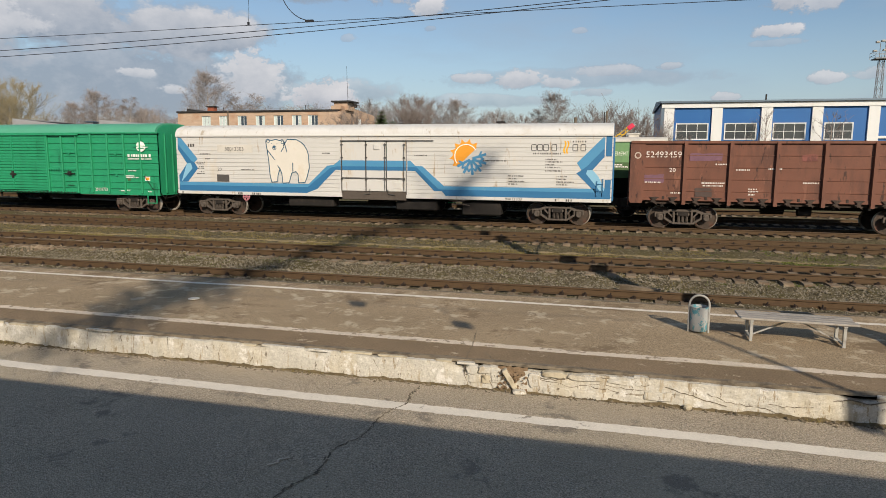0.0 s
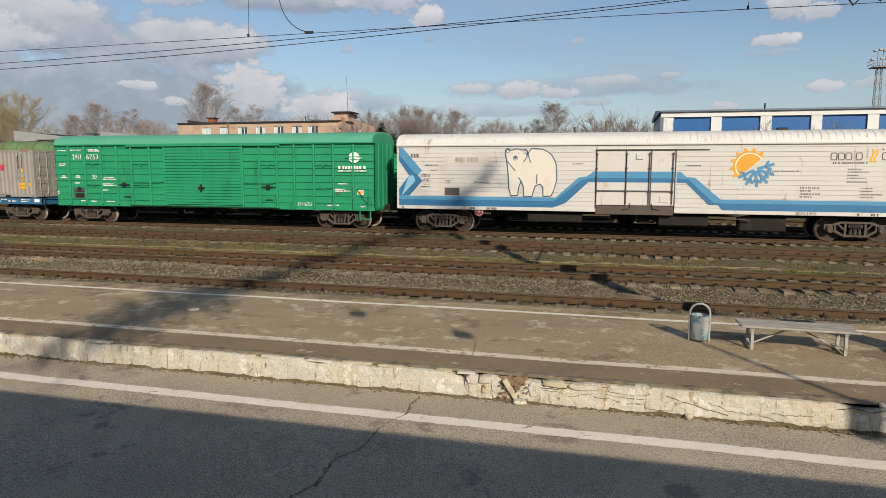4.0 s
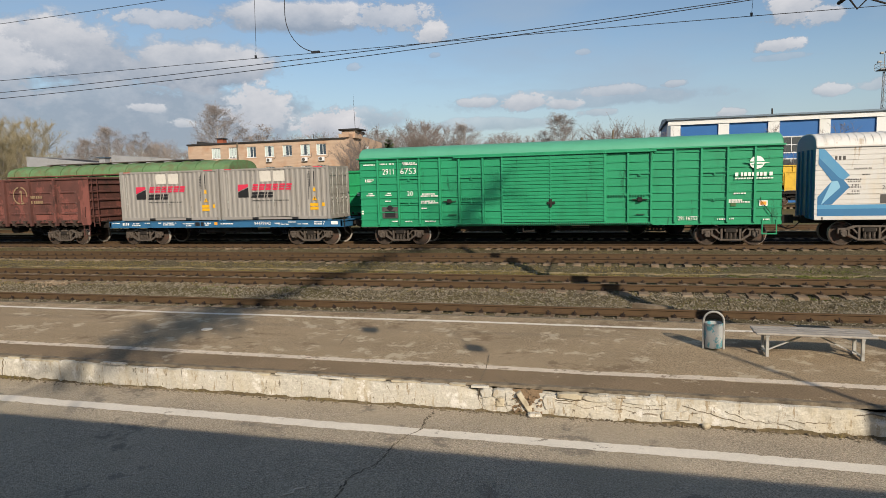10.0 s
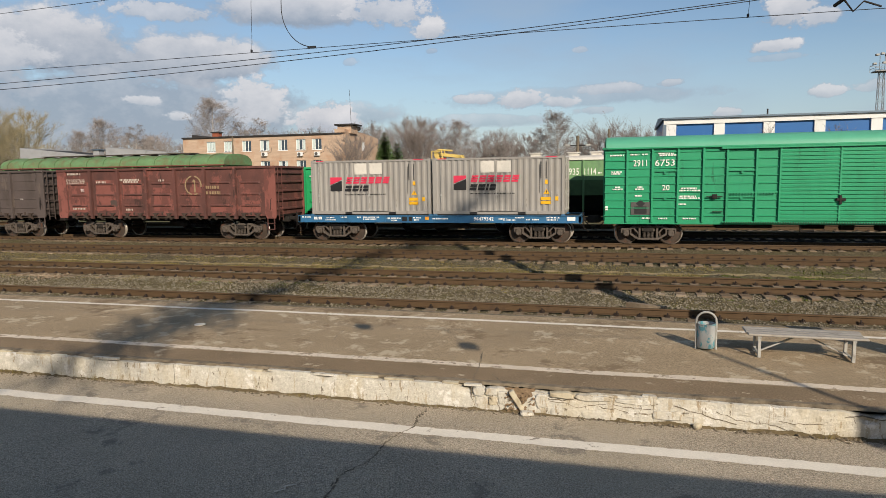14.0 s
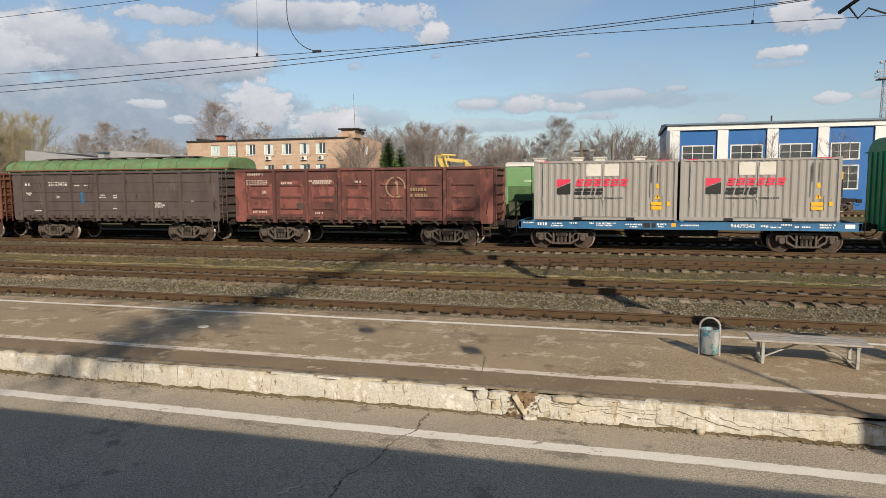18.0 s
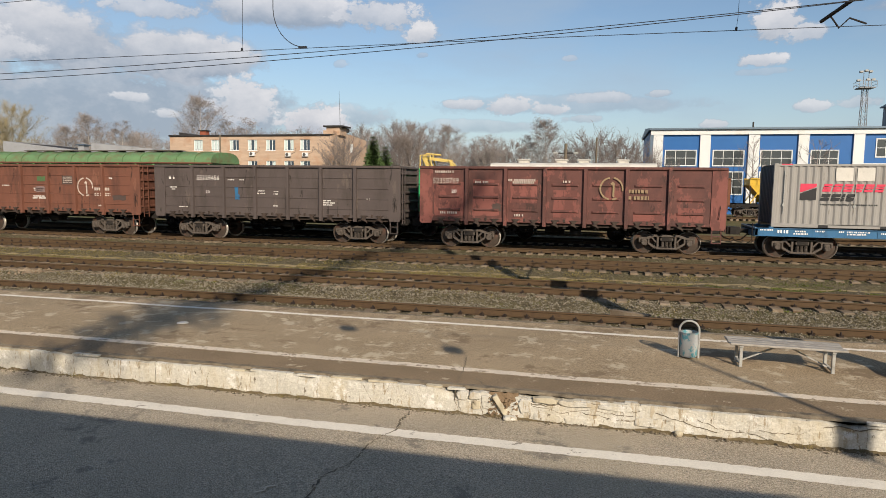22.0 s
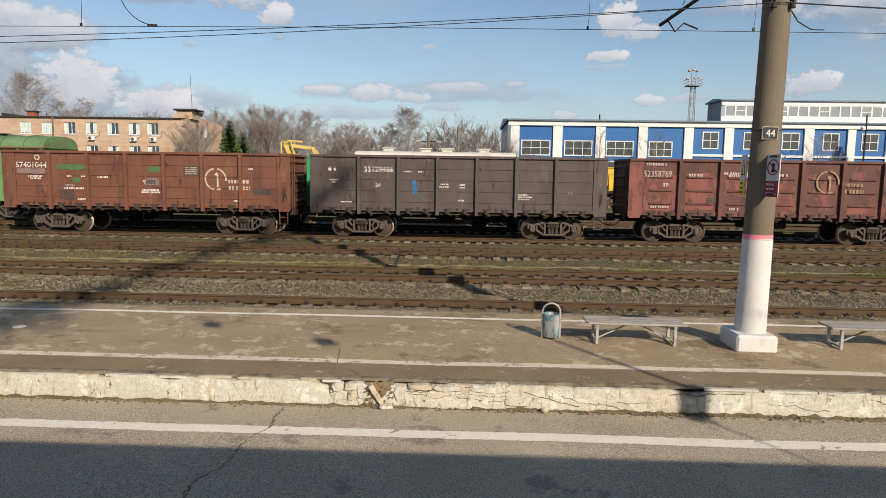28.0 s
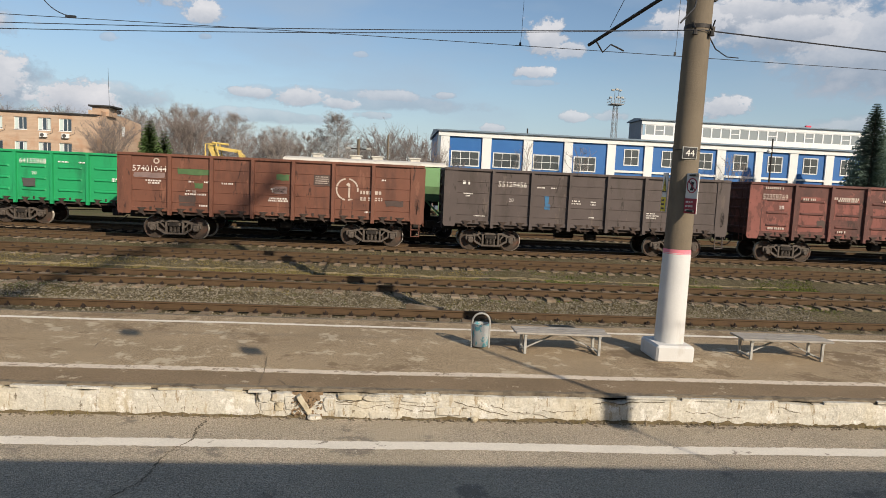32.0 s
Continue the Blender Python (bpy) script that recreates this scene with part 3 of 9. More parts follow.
def platform():
    """The island platform and the lower apron in front of it, with their painted lines."""
    deck = thing("platform", "worn brown asphalt island platform with white edge lines", "platform", kind="structure")
    part("slab", grid(240, 20, lambda u, v: (X0 + (X1 - X0) * u, 9.17 + 3.65 * v, deck_height(X0 + (X1 - X0) * u, 9.17 + 3.65 * v))), M_PLATFORM, deck, smooth=True)
    part("edge_strip", grid(240, 5, lambda u, v: (X0 + (X1 - X0) * u, 8.46 + 0.712 * v, deck_height(X0 + (X1 - X0) * u, 8.46 + 0.712 * v) + 0.0015 - (0.012 if v == 0 else 0))), M_EDGESTRIP, deck, "darker brown asphalt strip along the kerb", smooth=True)
    part("far_edge", Form().box(X0, X1, 12.80, 12.95, -0.30, DECK + 0.006, 0.02), M_KERBTOP, deck, "concrete platform edge")
    low = thing("apron", "dark patched asphalt apron beside the coach", "pavement", kind="structure")
    part("slab", grid(240, 40, lambda u, v: (X0 + (X1 - X0) * u, -3.9 + 12.25 * v, apron_height(X0 + (X1 - X0) * u, -3.9 + 12.25 * v))), M_ASPHALT, low, smooth=True)

    def stripe(name, y, w, height, parent, material, seed, worn):
        """A hand-painted line with a ragged edge and missing bits."""
        rnd = random.Random(seed)
        f = Form()
        n = int((X1 - X0) / 0.05)
        lo = [y - w / 2 + worn * rnd.uniform(-1, 1) + 0.022 * n3(i * 0.05, seed, 0, 0.4) + 0.012 * n3(i * 0.05, seed, 4, 2.5) for i in range(n + 1)]
        hi = [y + w / 2 + worn * rnd.uniform(-1, 1) + 0.022 * n3(i * 0.05, seed, 0, 0.4) + 0.012 * n3(i * 0.05, seed, 4, 2.5) for i in range(n + 1)]
        for i in range(n):
            if n3(i * 0.05, seed * 3.7, 0, 1.3) + 0.3 * n3(i * 0.05, seed, 9, 6) > 0.98 - worn * 8:
                continue
            x = X0 + i * 0.05
            f.add([(px, py, height(px, py) + 0.004) for px, py in ((x, lo[i]), (x + 0.05, lo[i + 1]), (x + 0.05, hi[i + 1]), (x, hi[i]))], [(0, 1, 2, 3)])
        part(name, f, material, parent)

    stripe("edge_line", 12.28, 0.14, deck_height, deck, M_LINE, 3, 0.008)
    stripe("inner_line", 9.28, 0.18, deck_height, deck, M_LINE_WORN, 5, 0.014)
    stripe("safety_line", 7.50, 0.23, apron_height, low, M_LINE, 11, 0.014)
    # the old crack across the apron
    rnd = random.Random(4)
    pts = [(-2.46, 8.25), (-2.5, 7.9), (-2.44, 7.6), (-2.62, 7.2), (-2.6, 6.6), (-2.8, 6.1), (-2.74, 5.6), (-2.9, 5.2), (-2.85, 4.6)]
    f = Form()
    for (xa, ya), (xb, yb) in zip(pts, pts[1:]):
        for k in range(9):
            a, b = k / 9, (k + 1) / 9
            w = rnd.uniform(0.003, 0.014)
            pa = (xa + (xb - xa) * a + rnd.uniform(-.022, .022), ya + (yb - ya) * a)
            pb = (xa + (xb - xa) * b + rnd.uniform(-.022, .022), ya + (yb - ya) * b - 0.02)
            f.add([(pa[0] - w, pa[1], apron_height(*pa) + 0.007), (pb[0] - w, pb[1], apron_height(*pb) + 0.007), (pb[0] + w, pb[1], apron_height(*pb) + 0.007), (pa[0] + w, pa[1], apron_height(*pa) + 0.007)], [(0, 1, 2, 3)])
    part("crack", f, M_KERBTOP, low, "filled crack in the asphalt")
    for n, pts in enumerate(DECK_CRACKS):
        f = Form()
        for (xa, ya), (xb, yb) in zip(pts, pts[1:]):
            for k in range(6):
                a, b = k / 6, (k + 1) / 6
                w = rnd.uniform(0.003, 0.009)
                pa = (xa + (xb - xa) * a + rnd.uniform(-.015, .015), ya + (yb - ya) * a)
                pb = (xa + (xb - xa) * b + rnd.uniform(-.015, .015), ya + (yb - ya) * b)
                f.add([(pa[0] - w, pa[1], deck_height(*pa) + 0.007), (pb[0] - w, pb[1], deck_height(*pb) + 0.007), (pb[0] + w, pb[1], deck_height(*pb) + 0.007), (pa[0] + w, pa[1], deck_height(*pa) + 0.007)], [(0, 1, 2, 3)])
        part("crack", f, M_KERBTOP, deck, "thin crack in the platform asphalt")
    # a white chalk scribble
    part("chalk_mark", Form().slant((-3.29, 5.60, LOW + 0.016), (-3.20, 5.68, LOW + 0.016), 0.02, 0.003).slant((-3.21, 5.67, LOW + 0.016), (-3.24, 5.74, LOW + 0.016), 0.02, 0.003).slant((-3.24, 5.74, LOW + 0.016), (-3.14, 5.80, LOW + 0.016), 0.02, 0.003), M_LINE_WORN, low, "white chalk scribble")
    return deck, low


DECK_OB, APRON_OB = platform()


def kerb():
    """The whitewashed concrete kerb between the two levels, block by block, with a crumbling top."""
    wall = thing("kerb", "whitewashed crumbling concrete kerb with chipped top edge", "kerb", kind="structure")
    rnd = random.Random(9)
    x = X0
    cuts = []
    while x < X1:
        w = rnd.uniform(2.0, 2.9)
        cuts.append((x, min(x + w, X1))); x += w
    for a, b in cuts:
        n = max(int((b - a) / 0.07), 2)
        lean, drop = rnd.uniform(-0.006, 0.006), rnd.uniform(-0.008, 0.004)

        def face(u, v, a=a, b=b, lean=lean, drop=drop):
            x = a + 0.0015 + (b - a - 0.003) * u
            chip = max(0.0, n3(x, 3.3, 0, 1.9) - 0.05) * 0.10 + max(0.0, n3(x, 8.3, 0, 6.0)) * 0.02
            hole = 0.10 * math.exp(-((x + 1.24) / 0.13) ** 2)
            top = DECK + drop - 0.02 - chip - hole * 1.2
            z = LOW - 0.06 + (top - LOW + 0.06) * min(v / 0.8, 1)
            rough = 1.0 if x < -0.8 else 1.9
            y = 8.39 + lean + rough * (0.009 * n3(x, z, 0, 5) + 0.006 * n3(x, z, 2, 17))
            if v > 0.8:
                y += 0.11 * (v - 0.8) / 0.2 + 0.02 * n3(x, v, 4, 8)
                z += 0.008
            if v > 0.6:
                y += chip * 0.5 + hole * 0.8
            return x, y, z
        part("kerb_block", grid(n, 10, face), M_LIME, wall)
    # broken mortar and earth on top of the kerb
    f = grid(int((X1 - X0) / 0.08), 4, lambda u, v: (X0 + (X1 - X0) * u, 8.44 + 0.13 * v + 0.03 * n3(X0 + (X1 - X0) * u, v, 1, 3),
             DECK + 0.012 + 0.014 * n3(X0 + (X1 - X0) * u, v * 2, 0, 7) - (0.03 if v == 0 else 0)))
    part("crumbled_top", f, M_KERBTOP, wall, "crumbled mortar strip")
    # pale remains of the old coping on the edge
    x = -17.0
    while x < 13:
        w = rnd.uniform(0.12, 0.75)
        d0, d1 = rnd.uniform(0.05, 0.09), rnd.uniform(0.04, 0.09)
        if rnd.random() < 0.62 and not -1.75 < x < -1.0:
            f = Form()
            z = DECK + rnd.uniform(-0.022, 0.004)
            f.extrude([(x, 8.395 + rnd.uniform(-.01, .02)), (x + w * 0.5, 8.39 + rnd.uniform(-.01, .02)), (x + w, 8.395 + rnd.uniform(-.01, .02)), (x + w - 0.02, 8.41 + d1), (x + w * 0.4, 8.42 + d0), (x + 0.02, 8.41 + d0)], "z", z - 0.02, z + 0.008)
            part("coping_piece", f, M_LIME if rnd.random() < 0.75 else M_STALE, wall)
        x += w + rnd.uniform(0.01, 0.12)
    # the broken place: cracked lumps, a tilted slab, a loose stone
    def lump(x0, x1, z0, z1, proud):
        """A cracked piece of the facing with an irregular outline."""
        j = lambda: rnd.uniform(-0.012, 0.012)
        cx, cz, hx, hz = (x0 + x1) / 2, (z0 + z1) / 2, (x1 - x0) / 2, (z1 - z0) / 2
        n = 14
        edge = []
        for k in range(n):
            a = 2 * math.pi * k / n + rnd.uniform(-.12, .12)
            c, s_ = math.cos(a), math.sin(a)
            edge.append((cx + hx * math.copysign(abs(c) ** 0.45, c) + j(), cz + hz * math.copysign(abs(s_) ** 0.45, s_) + j()))
        f = Form()
        rings = [(1.0, 8.46), (1.0, 8.392), (0.97, 8.380 - proud), (0.86, 8.373 - proud)]
        for k, y in rings:
            f.v += [(cx + (px - cx) * k, y, cz + (pz - cz) * k) for px, pz in edge]
        for r in range(len(rings) - 1):
            f.f += [(r * n + k, r * n + (k + 1) % n, (r + 1) * n + (k + 1) % n, (r + 1) * n + k) for k in range(n)]
        f.f.append(tuple(range(3 * n, 4 * n)))
        part("broken_lump", f, M_LIME if proud < 0.0125 else M_STALE, wall)
    for x0, x1, z0, z1, pr in ((-1.86, -1.70, 0.05, 0.16, 0.006), (-1.69, -1.52, 0.07, 0.17, 0.012), (-1.84, -1.66, -0.07, 0.035, 0.004), (-1.645, -1.53, -0.06, 0.055, 0.014), (-1.515, -1.40, -0.04, 0.13, 0.010),
                               (-1.02, -0.86, -0.06, 0.13, 0.010), (-0.84, -0.52, 0.10, 0.17, 0.014), (-0.50, -0.05, 0.09, 0.16, 0.010), (0.0, 0.42, 0.08, 0.15, 0.006), (-0.83, -0.45, -0.15, -0.04, 0.0), (-0.42, 0.02, -0.17, -0.05, 0.004), (0.45, 0.80, -0.10, 0.03, 0.008)):
        lump(x0, x1, z0, z1, pr)
    # cracks in the facing
    def crack(x, z, dx, dz, n, w):
        f = Form()
        for k in range(n):
            x2, z2 = x + dx * 0.7 + rnd.uniform(-.6, .6) * abs(dz), z + dz + rnd.uniform(-.28, .28) * abs(dx)
            z2 = min(max(z2, LOW + 0.02), DECK - 0.05)
            ww = w * rnd.uniform(0.2, 0.8)
            ox, oz = (0, ww) if abs(dx) > abs(dz) else (ww, 0)
            ya, yb = (8.39 - 0.005 + (1.0 if p < -0.8 else 1.9) * (0.009 * n3(p, q, 0, 5) + 0.006 * n3(p, q, 2, 17)) for p, q in ((x, z), (x2, z2)))
            f.add([(x - ox, ya, z - oz), (x2 - ox, yb, z2 - oz), (x2 + ox, yb, z2 + oz), (x + ox, ya, z + oz), (x - ox, 8.43, z - oz), (x2 - ox, 8.43, z2 - oz), (x2 + ox, 8.43, z2 + oz), (x + ox, 8.43, z + oz)], [(0, 1, 2, 3), (4, 7, 6, 5), (0, 4, 5, 1), (3, 2, 6, 7)])
            x, z = x2, z2
        part("crack", f, M_KERBTOP, wall, "dark crack in the whitewash")
    for args in ((-1.9, 0.03, 0.06, -0.004, 9, 0.004), (-0.9, 0.07, 0.09, -0.004, 22, 0.005), (-0.8, -0.05, 0.09, -0.006, 14, 0.006), (1.2, 0.06, 0.08, -0.01, 16, 0.005), (-1.88, 0.17, 0.003, -0.05, 6, 0.005), (0.3, 0.14, 0.01, -0.05, 5, 0.004),
                 (2.6, 0.1, 0.07, 0.006, 20, 0.004), (-3.2, 0.12, 0.012, -0.05, 5, 0.003), (3.9, 0.03, 0.08, -0.004, 14, 0.004), (-5.6, 0.15, -0.008, -0.05, 6, 0.003), (-10.05, 0.17, 0.004, -0.06, 6, 0.007), (-1.86, 0.10, 0.05, 0.002, 8, 0.007), (-1.62, 0.15, 0.012, -0.05, 6, 0.008), (-1.5, 0.06, -0.03, -0.03, 5, 0.006), (-0.95, 0.10, 0.08, 0.004, 26, 0.007), (-0.2, 0.02, 0.07, -0.006, 20, 0.007),
                 (0.7, 0.10, 0.06, -0.008, 18, 0.006), (0.1, -0.04, 0.07, 0.0, 16, 0.006), (1.9, 0.0, 0.06, 0.004, 12, 0.005), (-7.4, 0.16, 0.006, -0.05, 5, 0.004), (5.2, 0.12, 0.05, -0.01, 10, 0.004)):
        crack(*args)
    part("tilted_slab", Form().box(-0.035, 0.035, -0.05, 0.05, -0.16, 0.16, 0.012), M_STALE, wall, at=pose(-1.26, 8.37, 0.02, 0, -32, 12))
    part("loose_stone", Form().box(-0.09, 0.09, -0.06, 0.06, -0.03, 0.03, 0.025), M_LIME, wall, at=pose(-1.12, 8.30, LOW + 0.03, 4, 3, 15))
    part("loose_stone", Form().box(-0.05, 0.05, -0.04, 0.04, -0.035, 0.035, 0.02), M_STALE, wall, at=pose(0.98, 8.33, LOW + 0.03, 8, 3, 40))
    f = grid(14, 10, lambda u, v: (-1.43 + 0.40 * u, 8.375 + 0.05 * v + 0.03 * n3(u * 5, v * 5, 3, 1.3), LOW + 0.33 * v + 0.02 * n3(u * 4, v * 4, 1, 1.5)))
    part("earth_pocket", f, M_CLAY, wall, "brown earth and rubble showing in the gap", smooth=True)
    f = Form()
    for _ in range(70):
        s_ = rnd.uniform(0.008, 0.03)
        rock(f, rnd, rnd.uniform(-1.42, -1.04), 8.37 - rnd.uniform(0, 0.03), rnd.uniform(LOW + 0.02, DECK - 0.05), s_)
    tagged(part("earth_rubble", f, M_CLAY, wall), kind="stuff")
    # dirt and moss at the foot
    part("earth_strip", grid(int((X1 - X0) / 0.09), 4, lambda u, v: (X0 + (X1 - X0) * u, 8.335 + 0.065 * v - 0.05 * max(0, n3(X0 + (X1 - X0) * u, 2, 0, 1.3)) * (1 - v),
         LOW - 0.018 + (0.012 + 0.03 * v + 0.045 * n3(X0 + (X1 - X0) * u, v * 3, 0, 7)) * (0.3 + v))), M_SOIL, wall, "dark earth and moss at the foot")
    f = Form()
    for _ in range(1100):
        x, y = rnd.uniform(-16, 12), 8.36 - abs(rnd.gauss(0, 0.05))
        s = rnd.uniform(0.008, 0.03)
        rock(f, rnd, x, y, LOW + s * 0.3, s)
    ob = part("rubble", f, M_KERBTOP, wall, "crumbs of concrete at the foot")
    tagged(ob, kind="stuff")


def kerb_weeds():
    """Small tufts of grass rooted along the foot of the kerb."""
    rnd = random.Random(31)
    f = Form()
    for cx, n in ((-9.9, 60), (-9.6, 50), (-8.0, 40), (-6.4, 20), (-4.4, 26), (-4.1, 20), (-2.2, 14), (2.4, 16), (4.2, 14), (6.5, 20)):
        for _ in range(n):
            x, y = cx + rnd.gauss(0, 0.10), 8.34 - abs(rnd.gauss(0, 0.02))
            h, a = rnd.uniform(0.03, 0.12), rnd.uniform(0, 6.28)
            f.add([(x - 0.004 * math.cos(a), y - 0.004 * math.sin(a), LOW), (x + 0.004 * math.cos(a), y + 0.004 * math.sin(a), LOW), (x + rnd.uniform(-.05, .05), y + rnd.uniform(-.05, .03), LOW + h)], [(0, 1, 2)])
    single("kerb_weeds", f, M_GRASS, "dry and green weeds rooted at the foot of the kerb", "weeds", kind="stuff")


def loose_bits():
    """A dropped paper cup lid, a broken concrete slab and pale rubble on the ballast."""
    single("paper_lid", Form().disc(-7.8, 10.79, DECK + 0.006, "z", 0, 0, 18, [(0, 0.0), (0.10, 0.0), (0.11, 0.012), (0.10, 0.018), (0, 0.014)]), M_LINE, "flat white round lid lying on the platform", "litter")
    f = Form().extrude([(0.2, 16.42), (0.55, 16.2), (1.08, 16.0), (1.14, 16.12), (0.7, 16.34), (0.28, 16.56)], "z", -0.30, -0.12)
    single("broken_slab", f, M_SLEEPER, "broken pale concrete slab lying on the ballast", "concrete slab")
    rnd, f = random.Random(8), Form()
    for _ in range(60):
        s = rnd.uniform(0.03, 0.09)
        x, y = -18.9 + rnd.gauss(0, 0.35), 17.9 + rnd.gauss(0, 0.22)
        rock(f, rnd, x, y, bed(x, y) + s * 0.5, s)
    single("pale_rubble", f, M_SLEEPER, "small heap of pale broken concrete on the ballast", "rubble", kind="stuff")


def rock(f, rnd, x, y, z, s):
    k = len(f.v)
    for dx, dy, dz in ((1, 0, 0), (-1, 0, 0), (0, 1, 0), (0, -1, 0), (0, 0, 1), (0, 0, -.6)):
        f.v.append((x + s * dx * rnd.uniform(.6, 1.3) + s * .3 * rnd.uniform(-1, 1), y + s * dy * rnd.uniform(.6, 1.3) + s * .3 * rnd.uniform(-1, 1), z + s * dz * rnd.uniform(.6, 1.1)))
    f.f += [(k + a, k + b, k + c) for a, b, c in ((0, 2, 4), (2, 1, 4), (1, 3, 4), (3, 0, 4), (2, 0, 5), (1, 2, 5), (3, 1, 5), (0, 3, 5))]


kerb()
kerb_weeds()
loose_bits()

RAIL_PROFILE = [(-0.066, -0.17), (0.066, -0.17), (0.066, -0.158), (0.014, -0.145), (0.010, -0.045), (0.037, -0.032), (0.037, -0.006), (0.030, 0.0),
                (-0.030, 0.0), (-0.037, -0.006), (-0.037, -0.032), (-0.010, -0.045), (-0.014, -0.145), (-0.066, -0.158)]


def track(name, y, used):
    t = thing(name, "railway track with rusty rails on concrete sleepers", "railway track", "tracks", kind="structure")
    for s in (-0.76, 0.76):
        part("rail", Form().extrude([(y + s + p, q) for p, q in RAIL_PROFILE], "x", X0, X1), M_RAIL, t)
        part("rail_head", Form().box(X0, X1, y + s - 0.028, y + s + 0.028, 0.001, 0.004), M_RAILTOP, t, "worn running surface") if used else None
    rnd = random.Random(int(y * 10))
    sl = cached(MESHES, "sleeper", lambda: Form().extrude([(-1.35, -0.34), (1.35, -0.34), (1.35, -0.19), (1.3, -0.165), (0.45, -0.175), (0.3, -0.2), (-0.3, -0.2), (-0.45, -0.175), (-1.3, -0.165), (-1.35, -0.19)], "x", -0.125, 0.125).mesh("sleeper", M_SLEEPER))
    x, i, clips = -36.0 if y < 32 else (-30.0 if y < 60 else -2.0), 0, Form()
    while x < (26 if y < 32 else (18 if y < 60 else 34)):
        part("sleeper", sl, M_SLEEPER, t, at=pose(x + rnd.uniform(-.03, .03), y + rnd.uniform(-.03, .03), rnd.uniform(-.012, .008), 0, 0, rnd.uniform(-1.5, 1.5)))
        for s in (-0.76, 0.76):
            for e in (-1, 1):
                cx, cy = x + rnd.uniform(-.02, .02), y + s + e * 0.10
                clips.box(cx - 0.05, cx + 0.05, cy - 0.035, cy + 0.035, -0.17, -0.145)
                clips.tube([(cx, cy, -0.15), (cx + rnd.uniform(-.02, .02), cy, -0.075 + rnd.uniform(-.02, .01))], 0.017, 5)
                clips.tube([(cx - .04, cy + e * .02, -0.13), (cx + .01, cy - e * .045, -0.11), (cx + .05, cy + e * .01, -0.13)], 0.012, 4)
        x += 0.545
    tagged(part("fastenings", clips, M_CLIP, t, "bolts and clips along both rails"), kind="stuff")
    return t


for nm, ty in TRACKS:
    track(nm, ty, nm in ("track_4",))

# ---- the freight train ----
M_BOGIE = mat("cast_bogie", "564e47", 0.75, 0.1, var=0.22, scale=3, fine=40, bump=0.4, dirt="3a332e", dirt_amount=0.3, dirt_scale=3)
M_WHEEL = mat("wheel_steel", "4a4038", 0.7, 0.4, var=0.25, scale=4, fine=50, bump=0.2, dirt="6b4030", dirt_amount=0.3, dirt_scale=4)
M_TREAD = mat("polished_tread", "b7b0a6", 0.45, 0.5, var=0.1, scale=4, fine=50, bump=0.05)
M_UNDER = mat("underframe_black", "211e1c", 0.85, 0.1, var=0.25, scale=2, fine=40, bump=0.3, dirt="3b332c", dirt_amount=0.3, dirt_scale=2)
M_RED = mat("brick_red_wagon_paint", "6b4536", 0.7, var=0.12, scale=1.1, fine=30, bump=0.25, dirt="4a3129", dirt_amount=0.38, dirt_scale=1.3, streak=3, marks=[("7a5342", 0.07, 2.4, 4.0), ("35241d", 0.05, 3.0, 4.0)])
M_REDOLD = mat("faded_red_wagon_paint", "5d3b35", 0.72, var=0.18, scale=0.9, fine=25, bump=0.3, dirt="432e2a", dirt_amount=0.5, dirt_scale=1.1, streak=1.6, marks=[("774941", 0.22, 1.6, 1.5), ("3b2924", 0.10, 2.2, 3.0)])
M_REDPALE = mat("pink_faded_paint", "7a4a42", 0.75, var=0.15, scale=1.4, fine=30, bump=0.25, dirt="5f3a34", dirt_amount=0.55, dirt_scale=1.5, streak=2, crisp=True, marks=[("4a2f2a", 0.12, 2.6, 2.0)])
M_TAN = mat("stencil_tan", "8e7a5e", 0.75, var=0.2, scale=5, fine=40, bump=0, dirt="6b4a3c", dirt_amount=0.3, dirt_scale=5)
M_DARK = mat("dark_brown_wagon_paint", "4f4643", 0.72, var=0.14, scale=1.0, fine=30, bump=0.25, dirt="3b332e", dirt_amount=0.3, dirt_scale=1.2, streak=3, marks=[("5d534c", 0.07, 2.4, 4.0), ("2b2521", 0.05, 3.0, 4.0)])
M_GREEN = mat("green_wagon_paint", "278b62", 0.42, var=0.05, scale=0.9, fine=30, bump=0.12, dirt="22734f", dirt_amount=0.22, dirt_scale=0.9, streak=3, marks=[("1c5f42", 0.04, 3.0, 6.0)])
M_GREENROOF = mat("green_roof_paint", "4f997d", 0.5, var=0.05, scale=0.8, fine=30, bump=0.1, dirt="4b8f70", dirt_amount=0.3, dirt_scale=0.7)
M_GREEN2 = mat("gondola_green", "23935c", 0.5, var=0.08, scale=1.0, fine=30, bump=0.15, dirt="1f6b46", dirt_amount=0.3, dirt_scale=1.2, streak=3)
M_PALEGREEN = mat("pale_green_paint", "638f56", 0.6, var=0.1, scale=1.0, fine=30, bump=0.2, dirt="5a7350", dirt_amount=0.35, dirt_scale=1.2, streak=3)
M_ROOFGREEN = mat("mossy_roof_green", "5f7d57", 0.75, spec=0.2, var=0.2, scale=1.2, fine=30, bump=0.25, dirt="6a5a42", dirt_amount=0.42, dirt_scale=1.6, streak=1)
M_HOPGREEN = mat("hopper_green", "6a9062", 0.6, var=0.1, scale=1.0, fine=30, bump=0.2, dirt="56705a", dirt_amount=0.3, dirt_scale=1.5, streak=3)
M_CEMENT = mat("cement_dusted_roof", "c3bfb6", 0.85, var=0.1, scale=1.0, fine=30, bump=0.25, dirt="98938a", dirt_amount=0.35, dirt_scale=1.5)
